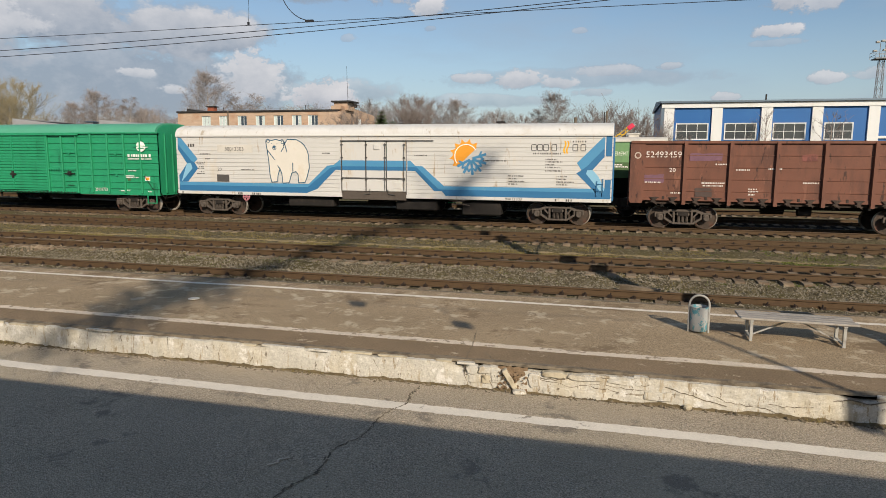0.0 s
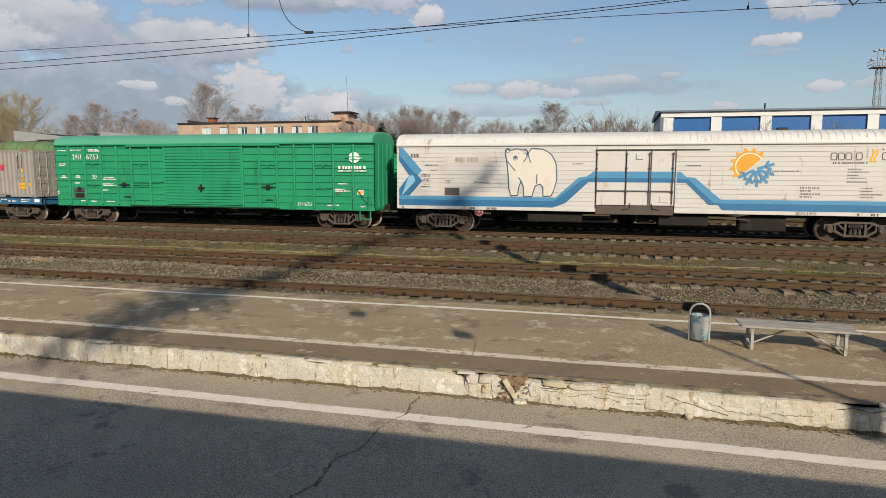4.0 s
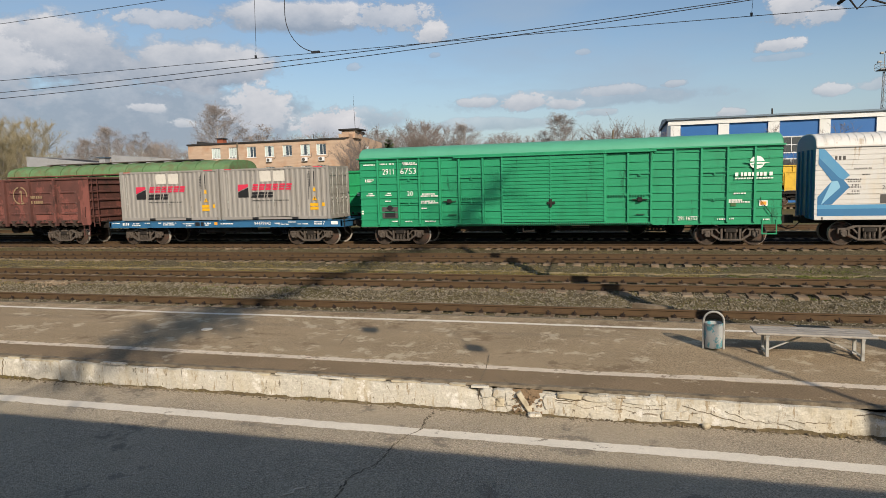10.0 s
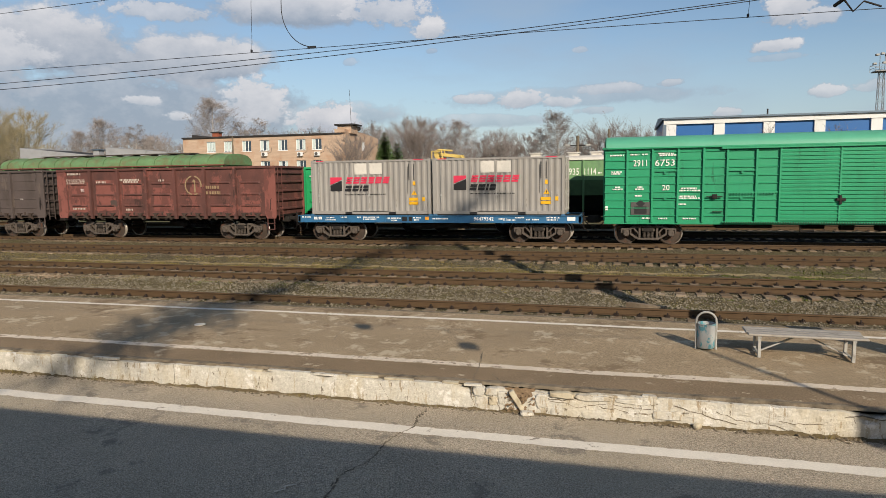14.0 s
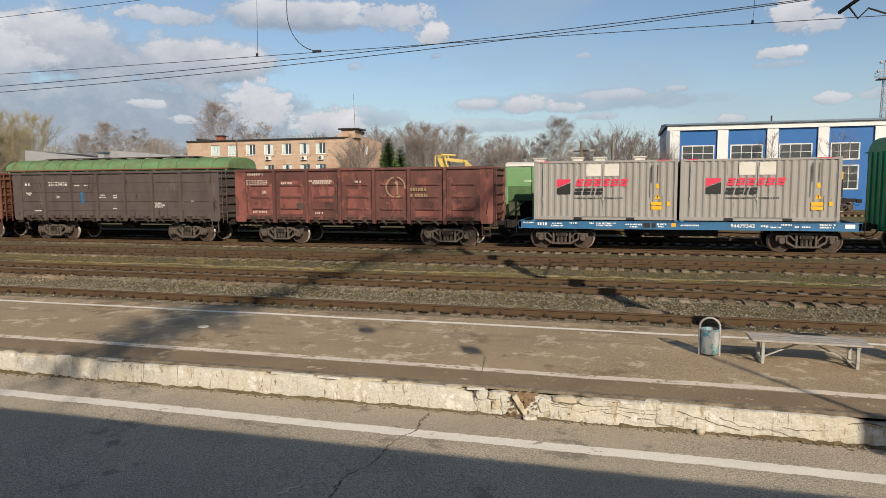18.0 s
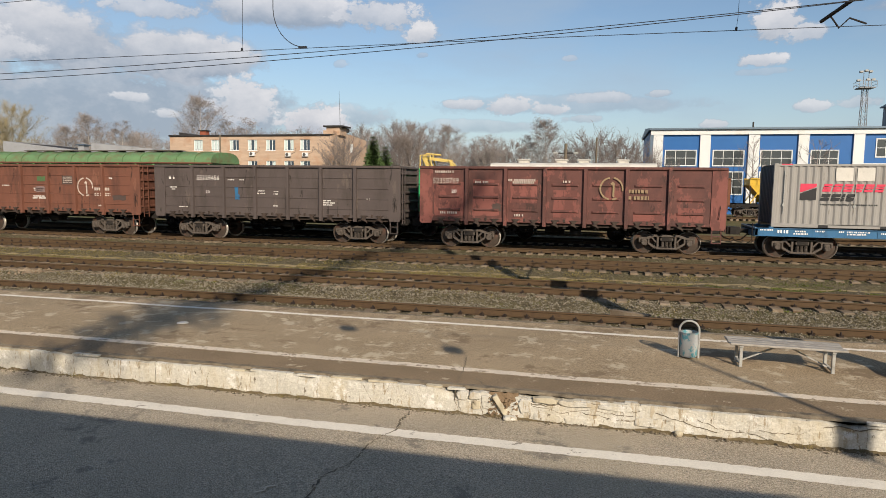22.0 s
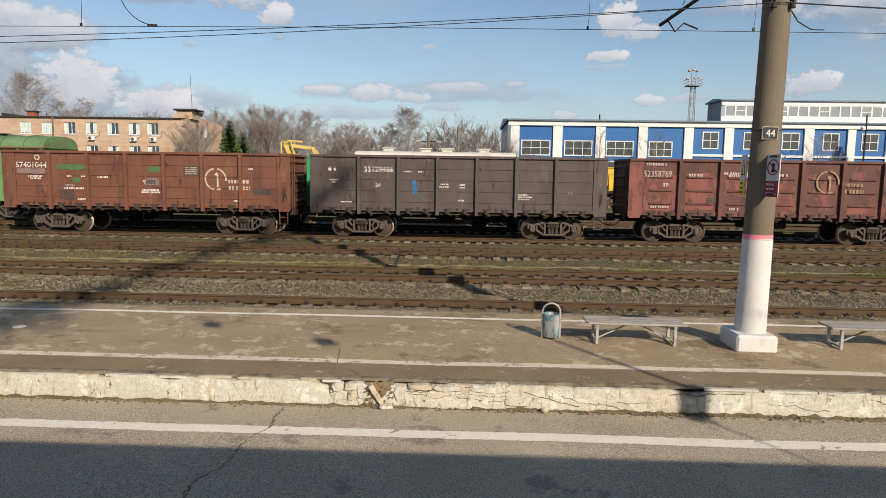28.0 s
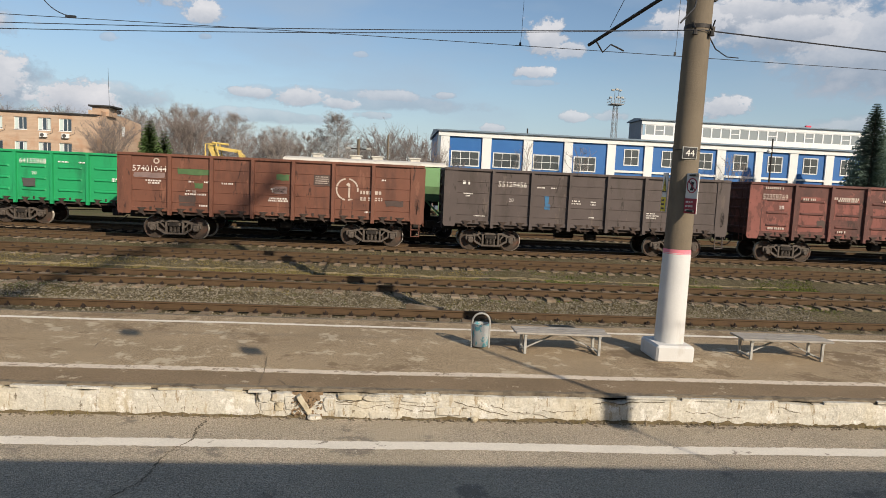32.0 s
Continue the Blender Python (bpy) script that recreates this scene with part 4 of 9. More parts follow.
M_REEFER = mat("cream_white_paint", "c3c2be", 0.5, var=0.04, scale=0.8, fine=30, bump=0.08, dirt="c2b49c", dirt_amount=0.14, dirt_scale=1.0, streak=3, marks=[("a08f76", 0.035, 3.0, 6.0)])
M_REEFROOF = mat("white_roof_paint", "c8c8c5", 0.5, var=0.05, scale=1.0, fine=30, bump=0.08, dirt="b9b2a6", dirt_amount=0.25, dirt_scale=1.2, marks=[("9c917f", 0.04, 3.0, 6.0)])
M_RBLUE = mat("stripe_blue", "4b88ae", 0.5, var=0.05, scale=1.0, fine=30, bump=0.05, dirt="5f91a8", dirt_amount=0.2)
M_RBLUE2 = mat("stripe_deep_blue", "316a94", 0.5, var=0.05, scale=1.0, fine=30, bump=0.05)
M_RBLUE3 = mat("stripe_light_blue", "7fb0c9", 0.5, var=0.05, scale=1.0, fine=30, bump=0.05)
M_OUTLINE = mat("outline_blue", "38596f", 0.55, var=0.05, scale=2, fine=30, bump=0)
M_BEAR = mat("bear_white", "d0cbc0", 0.55, var=0.05, scale=1.2, fine=30, bump=0, dirt="c3b59c", dirt_amount=0.2, dirt_scale=1.2)
M_ORANGE = mat("emblem_orange", "e0982f", 0.5, var=0.05, scale=2, fine=30, bump=0)
M_CONT = mat("container_grey", "8d8a85", 0.55, var=0.06, scale=0.9, fine=30, bump=0.12, dirt="7f7a71", dirt_amount=0.25, dirt_scale=1.1, streak=4, marks=[("6b655c", 0.04, 3.0, 6.0)])
M_CONTEND = mat("container_front_slate", "3d434b", 0.6, var=0.1, scale=0.9, fine=30, bump=0.12, dirt="2f343a", dirt_amount=0.3)
M_CRIMSON = mat("emblem_crimson", "c8324e", 0.55, var=0.05, scale=2, fine=30, bump=0)
M_YELLOW = mat("signal_yellow", "dba615", 0.55, var=0.06, scale=2, fine=30, bump=0, dirt="a98020", dirt_amount=0.2)
M_FLATBLUE = mat("flatcar_blue", "2f6288", 0.5, var=0.08, scale=1.0, fine=30, bump=0.1, dirt="27435a", dirt_amount=0.3, dirt_scale=1.5)
M_STENCIL = mat("stencil_white", "d4cfc8", 0.7, var=0.1, scale=4, fine=40, bump=0)
M_STENCILWORN = mat("stencil_worn", "b4a79c", 0.75, var=0.18, scale=5, fine=40, bump=0)
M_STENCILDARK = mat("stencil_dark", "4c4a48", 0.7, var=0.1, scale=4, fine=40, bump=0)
M_PATCHSHADEGREEN = mat("repaint_and_shade_green", "49633f", 0.75, var=0.2, scale=3, fine=40, bump=0.1)
M_PATCHDARK = mat("repaint_dark", "4a3d38", 0.75, var=0.2, scale=2, fine=40, bump=0.1)
M_PATCHGREY = mat("repaint_grey", "7d6a66", 0.75, var=0.2, scale=3, fine=40, bump=0.1)
M_LILAC = mat("graffiti_lilac", "6d4f5c", 0.75, var=0.2, scale=3, fine=40, bump=0.1)
M_SALMON = mat("hand_wheel_pink", "c7808a", 0.6, var=0.1, scale=4, fine=40, bump=0)
M_GRIME = mat("grimy_ironwork", "3d332d", 0.85, 0.1, var=0.25, scale=3, fine=40, bump=0.3, dirt="57463c", dirt_amount=0.35, dirt_scale=3)
M_RUBBLE = mat("rubble_load", "4a443e", 0.95, var=0.3, scale=4, fine=30, bump=0.8)

WHEEL_R = 0.4785
WHEELSETS = []


def wheel_mesh():
    f = Form()
    f.tube([(0, -1.02, 0), (0, -0.93, 0), (0, -0.90, 0), (0, 0.90, 0), (0, 0.93, 0), (0, 1.02, 0)], [0.07, 0.07, 0.085, 0.085, 0.07, 0.07], 10)
    for s in (-1, 1):
        rings = [(0.085, -0.10), (0.14, -0.10), (0.15, -0.06), (0.30, -0.045), (0.40, -0.035), (0.415, -0.065), (0.465, -0.065), (0.4785, -0.05),
                 (0.485, 0.02), (0.505, 0.035), (0.505, 0.06), (0.42, 0.065), (0.40, 0.02), (0.30, -0.015), (0.15, 0.03), (0.085, 0.05)]
        f.disc(0, s * 0.79, 0, "y", 0, 0, 28, [(r, t * (1 if s < 0 else -1)) for r, t in rings])
        f.box(-0.03, 0.03, s * 0.79 - 0.07, s * 0.79 - 0.055, 0.18, 0.24)
    return f.mesh("wheelset", M_WHEEL, True)


def frame_mesh(s):
    """The cast side frame of a three-piece bogie, at y = s: an arched top chord, two open windows and the spring seat."""
    f = Form()
    y0, y1 = s - 0.08, s + 0.08
    f.box(-0.56, 0.56, y0, y1, 0.725, 0.825, 0.02)
    up = (0, 1, 0)
    for e in (-1, 1):
        f.slant((e * 0.54, s, 0.772), (e * 0.80, s, 0.675), 0.105, 0.16, up)
        f.slant((e * 0.78, s, 0.675), (e * 1.12, s, 0.665), 0.075, 0.16, up)
        f.box(*sorted((e * 1.07, e * 1.15)), y0, y1, 0.47, 0.69, 0.02)
        f.box(*sorted((e * 0.70, e * 0.77)), y0, y1, 0.42, 0.68, 0.015)
        f.slant((e * 0.74, s, 0.455), (e * 0.43, s, 0.255), 0.085, 0.16, up)
        f.slant((e * 0.60, s, 0.70), (e * 0.42, s, 0.50), 0.06, 0.12, up)
        f.box(*sorted((e * 0.315, e * 0.405)), y0 + 0.005, y1 - 0.005, 0.26, 0.74, 0.015)
        f.box(*sorted((e * 0.82, e * 1.05)), y0 - 0.02, y1 + 0.02, 0.625, 0.665, 0.01)
    f.box(-0.45, 0.45, y0 - 0.03, y1 + 0.03, 0.195, 0.275, 0.02)
    f.box(-0.26, 0.26, y0 - 0.035, y1 + 0.035, 0.56, 0.70, 0.025)
    return f.mesh("side_frame", M_BOGIE)


def box_mesh():
    f = Form()
    f.box(-0.125, 0.125, -0.12, 0.12, -0.13, 0.15, 0.04)
    f.disc(0, -0.12, 0, "y", 0.105, -0.06, 14)
    for a in range(4):
        f.box(0.075 * math.cos(a * math.pi / 2 + .8) - .015, 0.075 * math.cos(a * math.pi / 2 + .8) + .015, -0.195, -0.18, 0.075 * math.sin(a * math.pi / 2 + .8) - .015, 0.075 * math.sin(a * math.pi / 2 + .8) + .015)
    return f.mesh("axle_box", M_BOGIE, True)


def spring_mesh():
    f = Form()
    pts = [(0.055 * math.cos(k * 0.9), 0.055 * math.sin(k * 0.9), 0.28 + k * 0.0062) for k in range(44)]
    f.tube(pts, 0.017, 5)
    return f.mesh("spring", M_BOGIE, True)


def bogie(wagon, x):
    b = part("bogie", cached(MESHES, "bolster", lambda: Form().box(-0.22, 0.22, -1.16, 1.16, 0.54, 0.72, 0.03).box(-0.35, 0.35, -0.3, 0.3, 0.70, 0.86, 0.03)
             .box(-0.9, 0.9, -0.5, -0.44, 0.40, 0.47).box(-0.9, 0.9, 0.44, 0.5, 0.40, 0.47).mesh("bogie", M_UNDER)), M_UNDER, wagon, "cast steel freight bogie", at=pose(x, 0, 0))
    for s in (-1.03, 1.03):
        part("side_frame", cached(MESHES, ("frame", s), lambda s=s: frame_mesh(s)), M_BOGIE, b)
        for dx in (-0.16, 0.0, 0.16):
            part("spring", cached(MESHES, "spring", spring_mesh), M_BOGIE, b, at=pose(dx, s * 1.03, 0))
        for e in (-0.925, 0.925):
            part("axle_box", cached(MESHES, "axle_box", box_mesh), M_BOGIE, b, at=pose(e, s * 1.0, WHEEL_R, 0, 0, 0 if s < 0 else 180))
    for e in (-0.925, 0.925):
        w = part("wheelset", cached(MESHES, "wheelset", wheel_mesh), M_WHEEL, b, at=pose(e, 0, WHEEL_R))
        me = w.data
        if len(me.materials) == 1:
            me.materials.append(M_TREAD)
            for p in me.polygons:
                c = p.center
                if 0.44 < math.hypot(c[0], c[2]) < 0.50:
                    p.material_index = 1
        WHEELSETS.append((w, e))
    return b


def coupler_mesh():
    f = Form()
    f.box(0.0, 0.42, -0.09, 0.09, 0.95, 1.13, 0.03)
    f.extrude([(0.40, -0.14), (0.62, -0.20), (0.80, -0.17), (0.72, -0.03), (0.66, 0.02), (0.72, 0.10), (0.86, 0.16), (0.80, 0.24), (0.58, 0.22), (0.40, 0.14)], "z", 0.87, 1.20)
    f.tube([(0.15, 0.32, 0.9), (0.35, 0.34, 0.70), (0.6, 0.26, 0.62), (0.74, 0.2, 0.74)], 0.026, 6)
    return f.mesh("coupler", M_UNDER)


def running_gear(w, half, base):
    """Couplers, bogies and the centre sill that every wagon has."""
    part("centre_sill", Form().box(-half + 0.05, half - 0.05, -0.22, 0.22, 0.86, 1.16, 0.02), M_UNDER, w)
    for s in (-1, 1):
        part("coupler", cached(MESHES, "coupler", coupler_mesh), M_UNDER, w, at=pose(s * (half - 0.12), 0, 0, 0, 0, 0 if s > 0 else 180))
        bogie(w, s * base / 2)
    part("brake_cylinder", Form().disc(0.2, -0.55, 0.82, "x", 0.19, 0.5, 14), M_UNDER, w, smooth=True)
    part("air_reservoir", Form().disc(-1.0, 0.5, 0.80, "x", 0.2, 0.9, 14), M_UNDER, w, smooth=True)
    part("brake_rod", Form().tube([(-base / 2 + 0.6, -0.45, 0.72), (-0.4, -0.5, 0.80), (0.9, -0.5, 0.78), (base / 2 - 0.6, -0.45, 0.70)], 0.022, 6), M_UNDER, w)


def steps(w, x, z0, material, y=-1.46):
    f = Form()
    for dx in (-0.18, 0.18):
        f.box(x + dx - 0.02, x + dx + 0.02, y - 0.02, y + 0.02, 0.52, z0)
    for z in (0.54, 0.84):
        f.box(x - 0.2, x + 0.2, y - 0.05, y + 0.05, z, z + 0.03)
    part("steps", f, material, w, "corner step")


def ribbed(y, lift, z0, z1, pitch, h):
    """One face of a plate with raised horizontal ribs: (y, z) from bottom to top."""
    pts = [(y, z0)]
    z = z0 + pitch * 0.6
    while z + h * 1.5 < z1:
        pts += [(y, z), (y + lift, z + h * 0.3), (y + lift, z + h * 0.7), (y, z + h)]
        z += pitch
    return pts + [(y, z1)]


def gondola(name, x, paint, label, group, pressed=False, corner=None, y=D, panel_paint=None):
    """An eight-hatch open gondola: plated sides between posts, plated ends, bottom hatches with their latches."""
    w = thing(name, label, "gondola wagon", group, at=pose(x, y, 0))
    H, Z, L = 3.70, 1.32, 6.58
    posts = [-4.38, -2.62, -0.88, 0.86, 2.60, 4.34]
    edges = [-6.0] + posts + [6.0]
    for s in (-1, 1):
        for a, b in zip(edges, edges[1:]):
            f = Form()
            f.extrude((ribbed(s * 1.49, s * 0.022, Z, H - 0.1, 0.49, 0.05) if not pressed else [(s * 1.49, Z), (s * 1.49, H - 0.1)]) + [(s * 1.44, H - 0.1), (s * 1.44, Z)], "x", a, b)
            if pressed:
                for z in (1.75, 2.32, 2.90):
                    f.add([(a + 0.28, s * 1.489, z - 0.07), (b - 0.28, s * 1.489, z - 0.07), (b - 0.28, s * 1.489, z + 0.07), (a + 0.28, s * 1.489, z + 0.07),
                           (a + 0.36, s * 1.545, z - 0.02), (b - 0.36, s * 1.545, z - 0.02), (b - 0.36, s * 1.545, z + 0.02), (a + 0.36, s * 1.545, z + 0.02)],
                          [(0, 1, 5, 4), (1, 2, 6, 5), (2, 3, 7, 6), (3, 0, 4, 7), (4, 5, 6, 7)])
            part("side_panel", f, panel_paint or paint, w)
        for px in posts:
            f = Form()
            f.extrude([(px - 0.085, s * 1.48), (px - 0.070, s * 1.625), (px + 0.070, s * 1.625), (px + 0.085, s * 1.48)], "z", Z - 0.25, H - 0.06)
            part("post", f, paint, w)
        part("top_rail", Form().box(-L, L, *sorted((s * 1.42, s * 1.58)), H - 0.12, H, 0.02), paint, w)
        part("bottom_rail", Form().box(-6.0, 6.0, *sorted((s * 1.40, s * 1.52)), Z - 0.10, Z + 0.06, 0.01), paint, w)
        for e in (-1, 1):
            part("corner_plate", Form().extrude([(e * 5.98, Z), (e * 6.05, Z - 0.22), (e * 6.52, Z - 0.22), (e * L, Z - 0.1), (e * L, H - 0.1), (e * 5.98, H - 0.1)], "y", s * 1.46, s * 1.53),
                 corner or paint, w)
        for a, b in zip(edges, edges[1:]):
            for k in (0.27, 0.73):
                hx = a + (b - a) * k
                f = Form().extrude([(hx - 0.12, Z + 0.02), (hx + 0.02, Z + 0.01), (hx + 0.16, Z + 0.02), (hx + 0.06, Z - 0.10), (hx + 0.15, Z - 0.30), (hx + 0.01, Z - 0.20), (hx - 0.14, Z - 0.14), (hx - 0.05, Z - 0.08)], "y", s * 1.47, s * 1.585)
                f.box(hx - 0.16, hx + 0.20, *sorted((s * 1.50, s * 1.56)), Z + 0.015, Z + 0.05)
                part("hatch_latch", f, M_GRIME, w)
            part("hatch_edge", Form().box(a + 0.1, b - 0.1, *sorted((s * 1.30, s * 1.36)), Z - 0.24, Z - 0.10), M_GRIME, w)
            hx = (a + b) / 2
            part("hatch_catch", Form().box(hx - 0.05, hx + 0.05, *sorted((s * 1.44, s * 1.54)), Z - 0.05, Z + 0.09, 0.015), M_GRIME, w)
    for e in (-1, 1):
        f = Form()
        f.box(*sorted((e * 6.42, e * 6.48)), -1.45, 1.45, Z - 0.05, H - 0.1)
        for z in (1.50, 1.95, 2.40, 2.85, 3.30):
            f.box(*sorted((e * 6.48, e * 6.57)), -1.40, 1.40, z, z + 0.12, 0.02)
        part("end_wall", f, paint, w)
        part("end_rail", Form().box(*sorted((e * 6.38, e * L)), -1.42, 1.42, H - 0.12, H - 0.004, 0.02), paint, w)
        f = Form()
        for yy in (-1.30, -0.92):
            f.box(*sorted((e * 6.60, e * 6.63)), yy - 0.02, yy + 0.02, 1.0, H - 0.1)
        for k in range(8):
            f.box(*sorted((e * 6.59, e * 6.62)), -1.30, -0.92, 1.15 + k * 0.31, 1.175 + k * 0.31)
        part("ladder", f, paint, w)
    part("floor", Form().box(-6.45, 6.45, -1.45, 1.45, Z - 0.12, Z + 0.02), M_UNDER, w)
    for k in range(-4, 5):
        part("cross_bearer", Form().box(k * 1.3 - 0.06, k * 1.3 + 0.06, -1.3, 1.3, 0.98, Z - 0.12), M_UNDER, w)
    steps(w, 6.25, Z - 0.1, paint)
    part("handrail", Form().tube([(6.28, -1.53, 1.55), (6.30, -1.59, 1.62), (6.34, -1.59, 2.05), (6.34, -1.53, 2.10)], 0.014, 6), M_UNDER, w)
    running_gear(w, 6.60, 8.65)
    return w


def ring(cx, cz, r0, r1, a0, a1, y, n=16):
    pts = [(cx + r1 * math.cos(radians(a0 + (a1 - a0) * k / n)), cz + r1 * math.sin(radians(a0 + (a1 - a0) * k / n))) for k in range(n + 1)]
    pts += [(cx + r0 * math.cos(radians(a1 + (a0 - a1) * k / n)), cz + r0 * math.sin(radians(a1 + (a0 - a1) * k / n))) for k in range(n + 1)]
    f = Form()
    m = n + 1
    for k in range(n):
        a, b, c, d = pts[k], pts[k + 1], pts[2 * m - 2 - k], pts[2 * m - 1 - k]
        f.extrude([a, b, c, d], "y", y - 0.004, y)
    return f


def emblem(w, x, z, y, material, broken=False):
    """A ring with an upright bar and two rows of lettering beside it, as plain shapes."""
    f = ring(x, z, 0.43, 0.50, 100, 260, y)
    g = ring(x, z, 0.43, 0.50, -10, 80, y)
    k = len(f.v); f.add(g.v, g.f)
    g = ring(x, z, 0.43, 0.50, 275, 300, y); f.add(g.v, g.f)
    f.extrude([(x + 0.05, z - 0.36), (x + 0.13, z - 0.36), (x + 0.13, z + 0.24), (x + 0.04, z + 0.30), (x - 0.06, z + 0.20), (x + 0.05, z + 0.14)], "y", y - 0.004, y)
    part("emblem", f, material, w, "painted ring emblem")
    bars("emblem_lettering", [(x + 0.58, x + 1.50, z - 0.18), (x + 0.58, x + 1.55, z - 0.46)], y, material, w, 0.15, 0.3, 3)


def wagon_marks(w, y, number, nx, nz, nw, nh, material, rows, h=0.06, seed=1):
    lettering("fleet_number", number, nh * 1.38, nx, y, nz, material, w, nw)
    bars("small_markings", rows, y, material, w, h, 0.35, seed)


def patch(w, name, x0, x1, z0, z1, y, material, seed=0):
    """A patch of fresh paint with an uneven edge."""
    rnd = random.Random(seed + int(x0 * 97))
    j = lambda: rnd.uniform(-0.025, 0.025)
    pts = [(x0 + (x1 - x0) * k / 5 + j(), z0 + j()) for k in range(6)] + [(x1 + j(), z0 + (z1 - z0) * k / 3) for k in (1, 2)]
    pts += [(x1 - (x1 - x0) * k / 5 + j(), z1 + j()) for k in range(6)] + [(x0 + j(), z1 - (z1 - z0) * k / 3) for k in (1, 2)]
    part(name, flat(pts, y, 0.003), material, w)


TRAIN = []


def gondolas():
    fy = -1.503
    g0 = gondola("gondola", 7.15, M_RED, "brick-red open gondola wagon with white stencils, rolling on track four", "freight train")
    wagon_marks(g0, fy, "52493459", -5.95, 3.02, 1.42, 0.26, M_STENCIL, [(-3.2, -2.75, 2.72), (-2.4, -1.9, 2.5), (-5.95, -5.3, 1.95), (-4.9, -4.45, 1.52), (-3.7, -2.8, 1.95), (-3.65, -2.85, 1.84),
                (-1.2, -0.7, 2.55), (0.1, 0.7, 2.0), (-1.9, -1.55, 1.72), (-1.9, -1.5, 1.62), (-1.9, -1.6, 1.50)], seed=2)
    lettering("class_number", "20", 0.24, -5.0, fy, 2.42, M_STENCIL, g0, 0.26)
    patch(g0, "graffiti", -6.0, -5.2, 1.98, 2.30, fy, M_LILAC); patch(g0, "graffiti", -4.2, -2.95, 2.90, 3.20, fy, M_LILAC, 3)
    patch(g0, "repaint", -3.95, -3.3, 1.40, 1.78, fy, M_PATCHDARK); patch(g0, "repaint", 0.0, 0.55, 2.9, 3.15, fy, M_REDPALE)
    emblem(g0, 3.6, 2.6, fy, M_STENCILWORN)
    part("badge", ring(-6.28, 3.10, 0.09, 0.14, 0, 360, -1.535), M_STENCILWORN, g0)
    g1 = gondola("gondola", -63.52, M_REDOLD, "faded red gondola wagon with dented pressed panels and worn stencils", "freight train", True, M_REDPALE)
    for x0, x1, z0, z1 in ((-5.9, -4.5, 1.45, 3.0), (-4.1, -2.9, 1.5, 3.1), (-2.4, -1.2, 2.1, 3.1), (-0.5, 0.5, 1.5, 2.7), (2.9, 4.1, 1.4, 1.7), (4.7, 5.7, 1.4, 2.0)):
        patch(g1, "faded_patch", x0, x1, z0, z1, -1.4935, M_REDPALE)
    fy1 = -1.497
    wagon_marks(g1, -1.55, "52358769", -5.95, 2.92, 1.2, 0.27, M_STENCILWORN, [(-5.85, -5.0, 3.40), (-4.0, -3.4, 2.95), (-2.5, -1.3, 3.05), (-2.3, -1.3, 2.95), (-0.1, 0.3, 3.0), (-2.2, -1.8, 1.5), (-5.6, -4.8, 1.55)], 0.10, 4)
    lettering("class_number", "20", 0.22, -5.1, -1.50, 2.50, M_STENCIL, g1, 0.24)
    patch(g1, "repaint", -3.2, -2.8, 1.72, 2.05, -1.497, M_PATCHDARK)
    emblem(g1, 1.95, 2.78, -1.555, M_TAN)
    g2 = gondola("gondola", -77.50, M_DARK, "dark brown gondola wagon with smooth plated sides", "freight train")
    wagon_marks(g2, fy, "55129456", -4.15, 2.95, 1.28, 0.24, M_STENCIL, [(-5.7, -5.3, 2.55), (-5.6, -5.4, 2.45), (-2.4, -2.05, 2.95), (-1.75, -1.5, 2.95), (-5.2, -4.7, 1.58), (-0.75, -0.4, 2.42), (-0.8, -0.35, 2.30),
                (0.1, 0.35, 2.40), (0.1, 0.35, 2.28), (2.65, 3.1, 2.0), (2.65, 3.3, 1.90), (2.65, 3.2, 1.80), (4.9, 5.1, 2.1), (0.05, 0.3, 1.7)], 0.055, 6)
    bars("owner_mark", [(-5.75, -5.35, 2.98)], fy, M_STENCIL, g2, 0.16, 0.3, 2)
    lettering("class_number", "20", 0.2, -3.65, fy, 2.30, M_STENCIL, g2, 0.22)
    patch(g2, "blue_smear", -2.02, -1.85, 2.05, 2.62, fy, M_FLATBLUE); patch(g2, "blue_smear", -2.0, -1.75, 2.0, 2.25, fy - .002, M_FLATBLUE, 5)
    g3 = gondola("gondola", -91.55, M_RED, "brick-red gondola wagon with green repaint patches and a ring emblem", "freight train")
    wagon_marks(g3, fy, "57401044", -5.95, 2.92, 1.42, 0.26, M_STENCIL, [(-5.4, -4.7, 2.50), (-5.3, -4.8, 2.40), (-3.7, -3.2, 2.1), (-3.75, -2.85, 1.98), (-3.6, -3.4, 2.52), (-2.95, -2.75, 2.52), (-0.15, 0.6, 1.95), (-0.2, 0.65, 1.85),
                (-0.1, 0.5, 2.35), (-0.05, 0.45, 2.25), (-2.2, -1.7, 2.5), (-3.15, -2.8, 1.5), (4.7, 4.9, 2.95), (4.0, 4.3, 1.52)], 0.07, 8)
    patch(g3, "repaint", -4.05, -2.55, 2.85, 3.12, fy, M_PATCHSHADEGREEN); patch(g3, "repaint", -3.35, -3.0, 2.28, 2.50, fy, M_PATCHSHADEGREEN)
    patch(g3, "repaint", 0.15, 0.68, 2.78, 3.04, fy, M_PATCHSHADEGREEN); patch(g3, "repaint", -4.0, -3.3, 1.5, 1.95, fy, M_PATCHDARK)
    patch(g3, "notice", 1.75, 2.45, 2.6, 3.12, fy, M_PATCHDARK); patch(g3, "repaint", 4.9, 5.7, 1.85, 2.1, fy, M_PATCHDARK)
    patch(g3, "repaint", -5.9, -4.6, 2.66, 2.88, fy, M_PATCHGREY); patch(g3, "repaint", 0.0, 0.6, 2.2, 2.5, fy - 0.001, M_PATCHGREY)
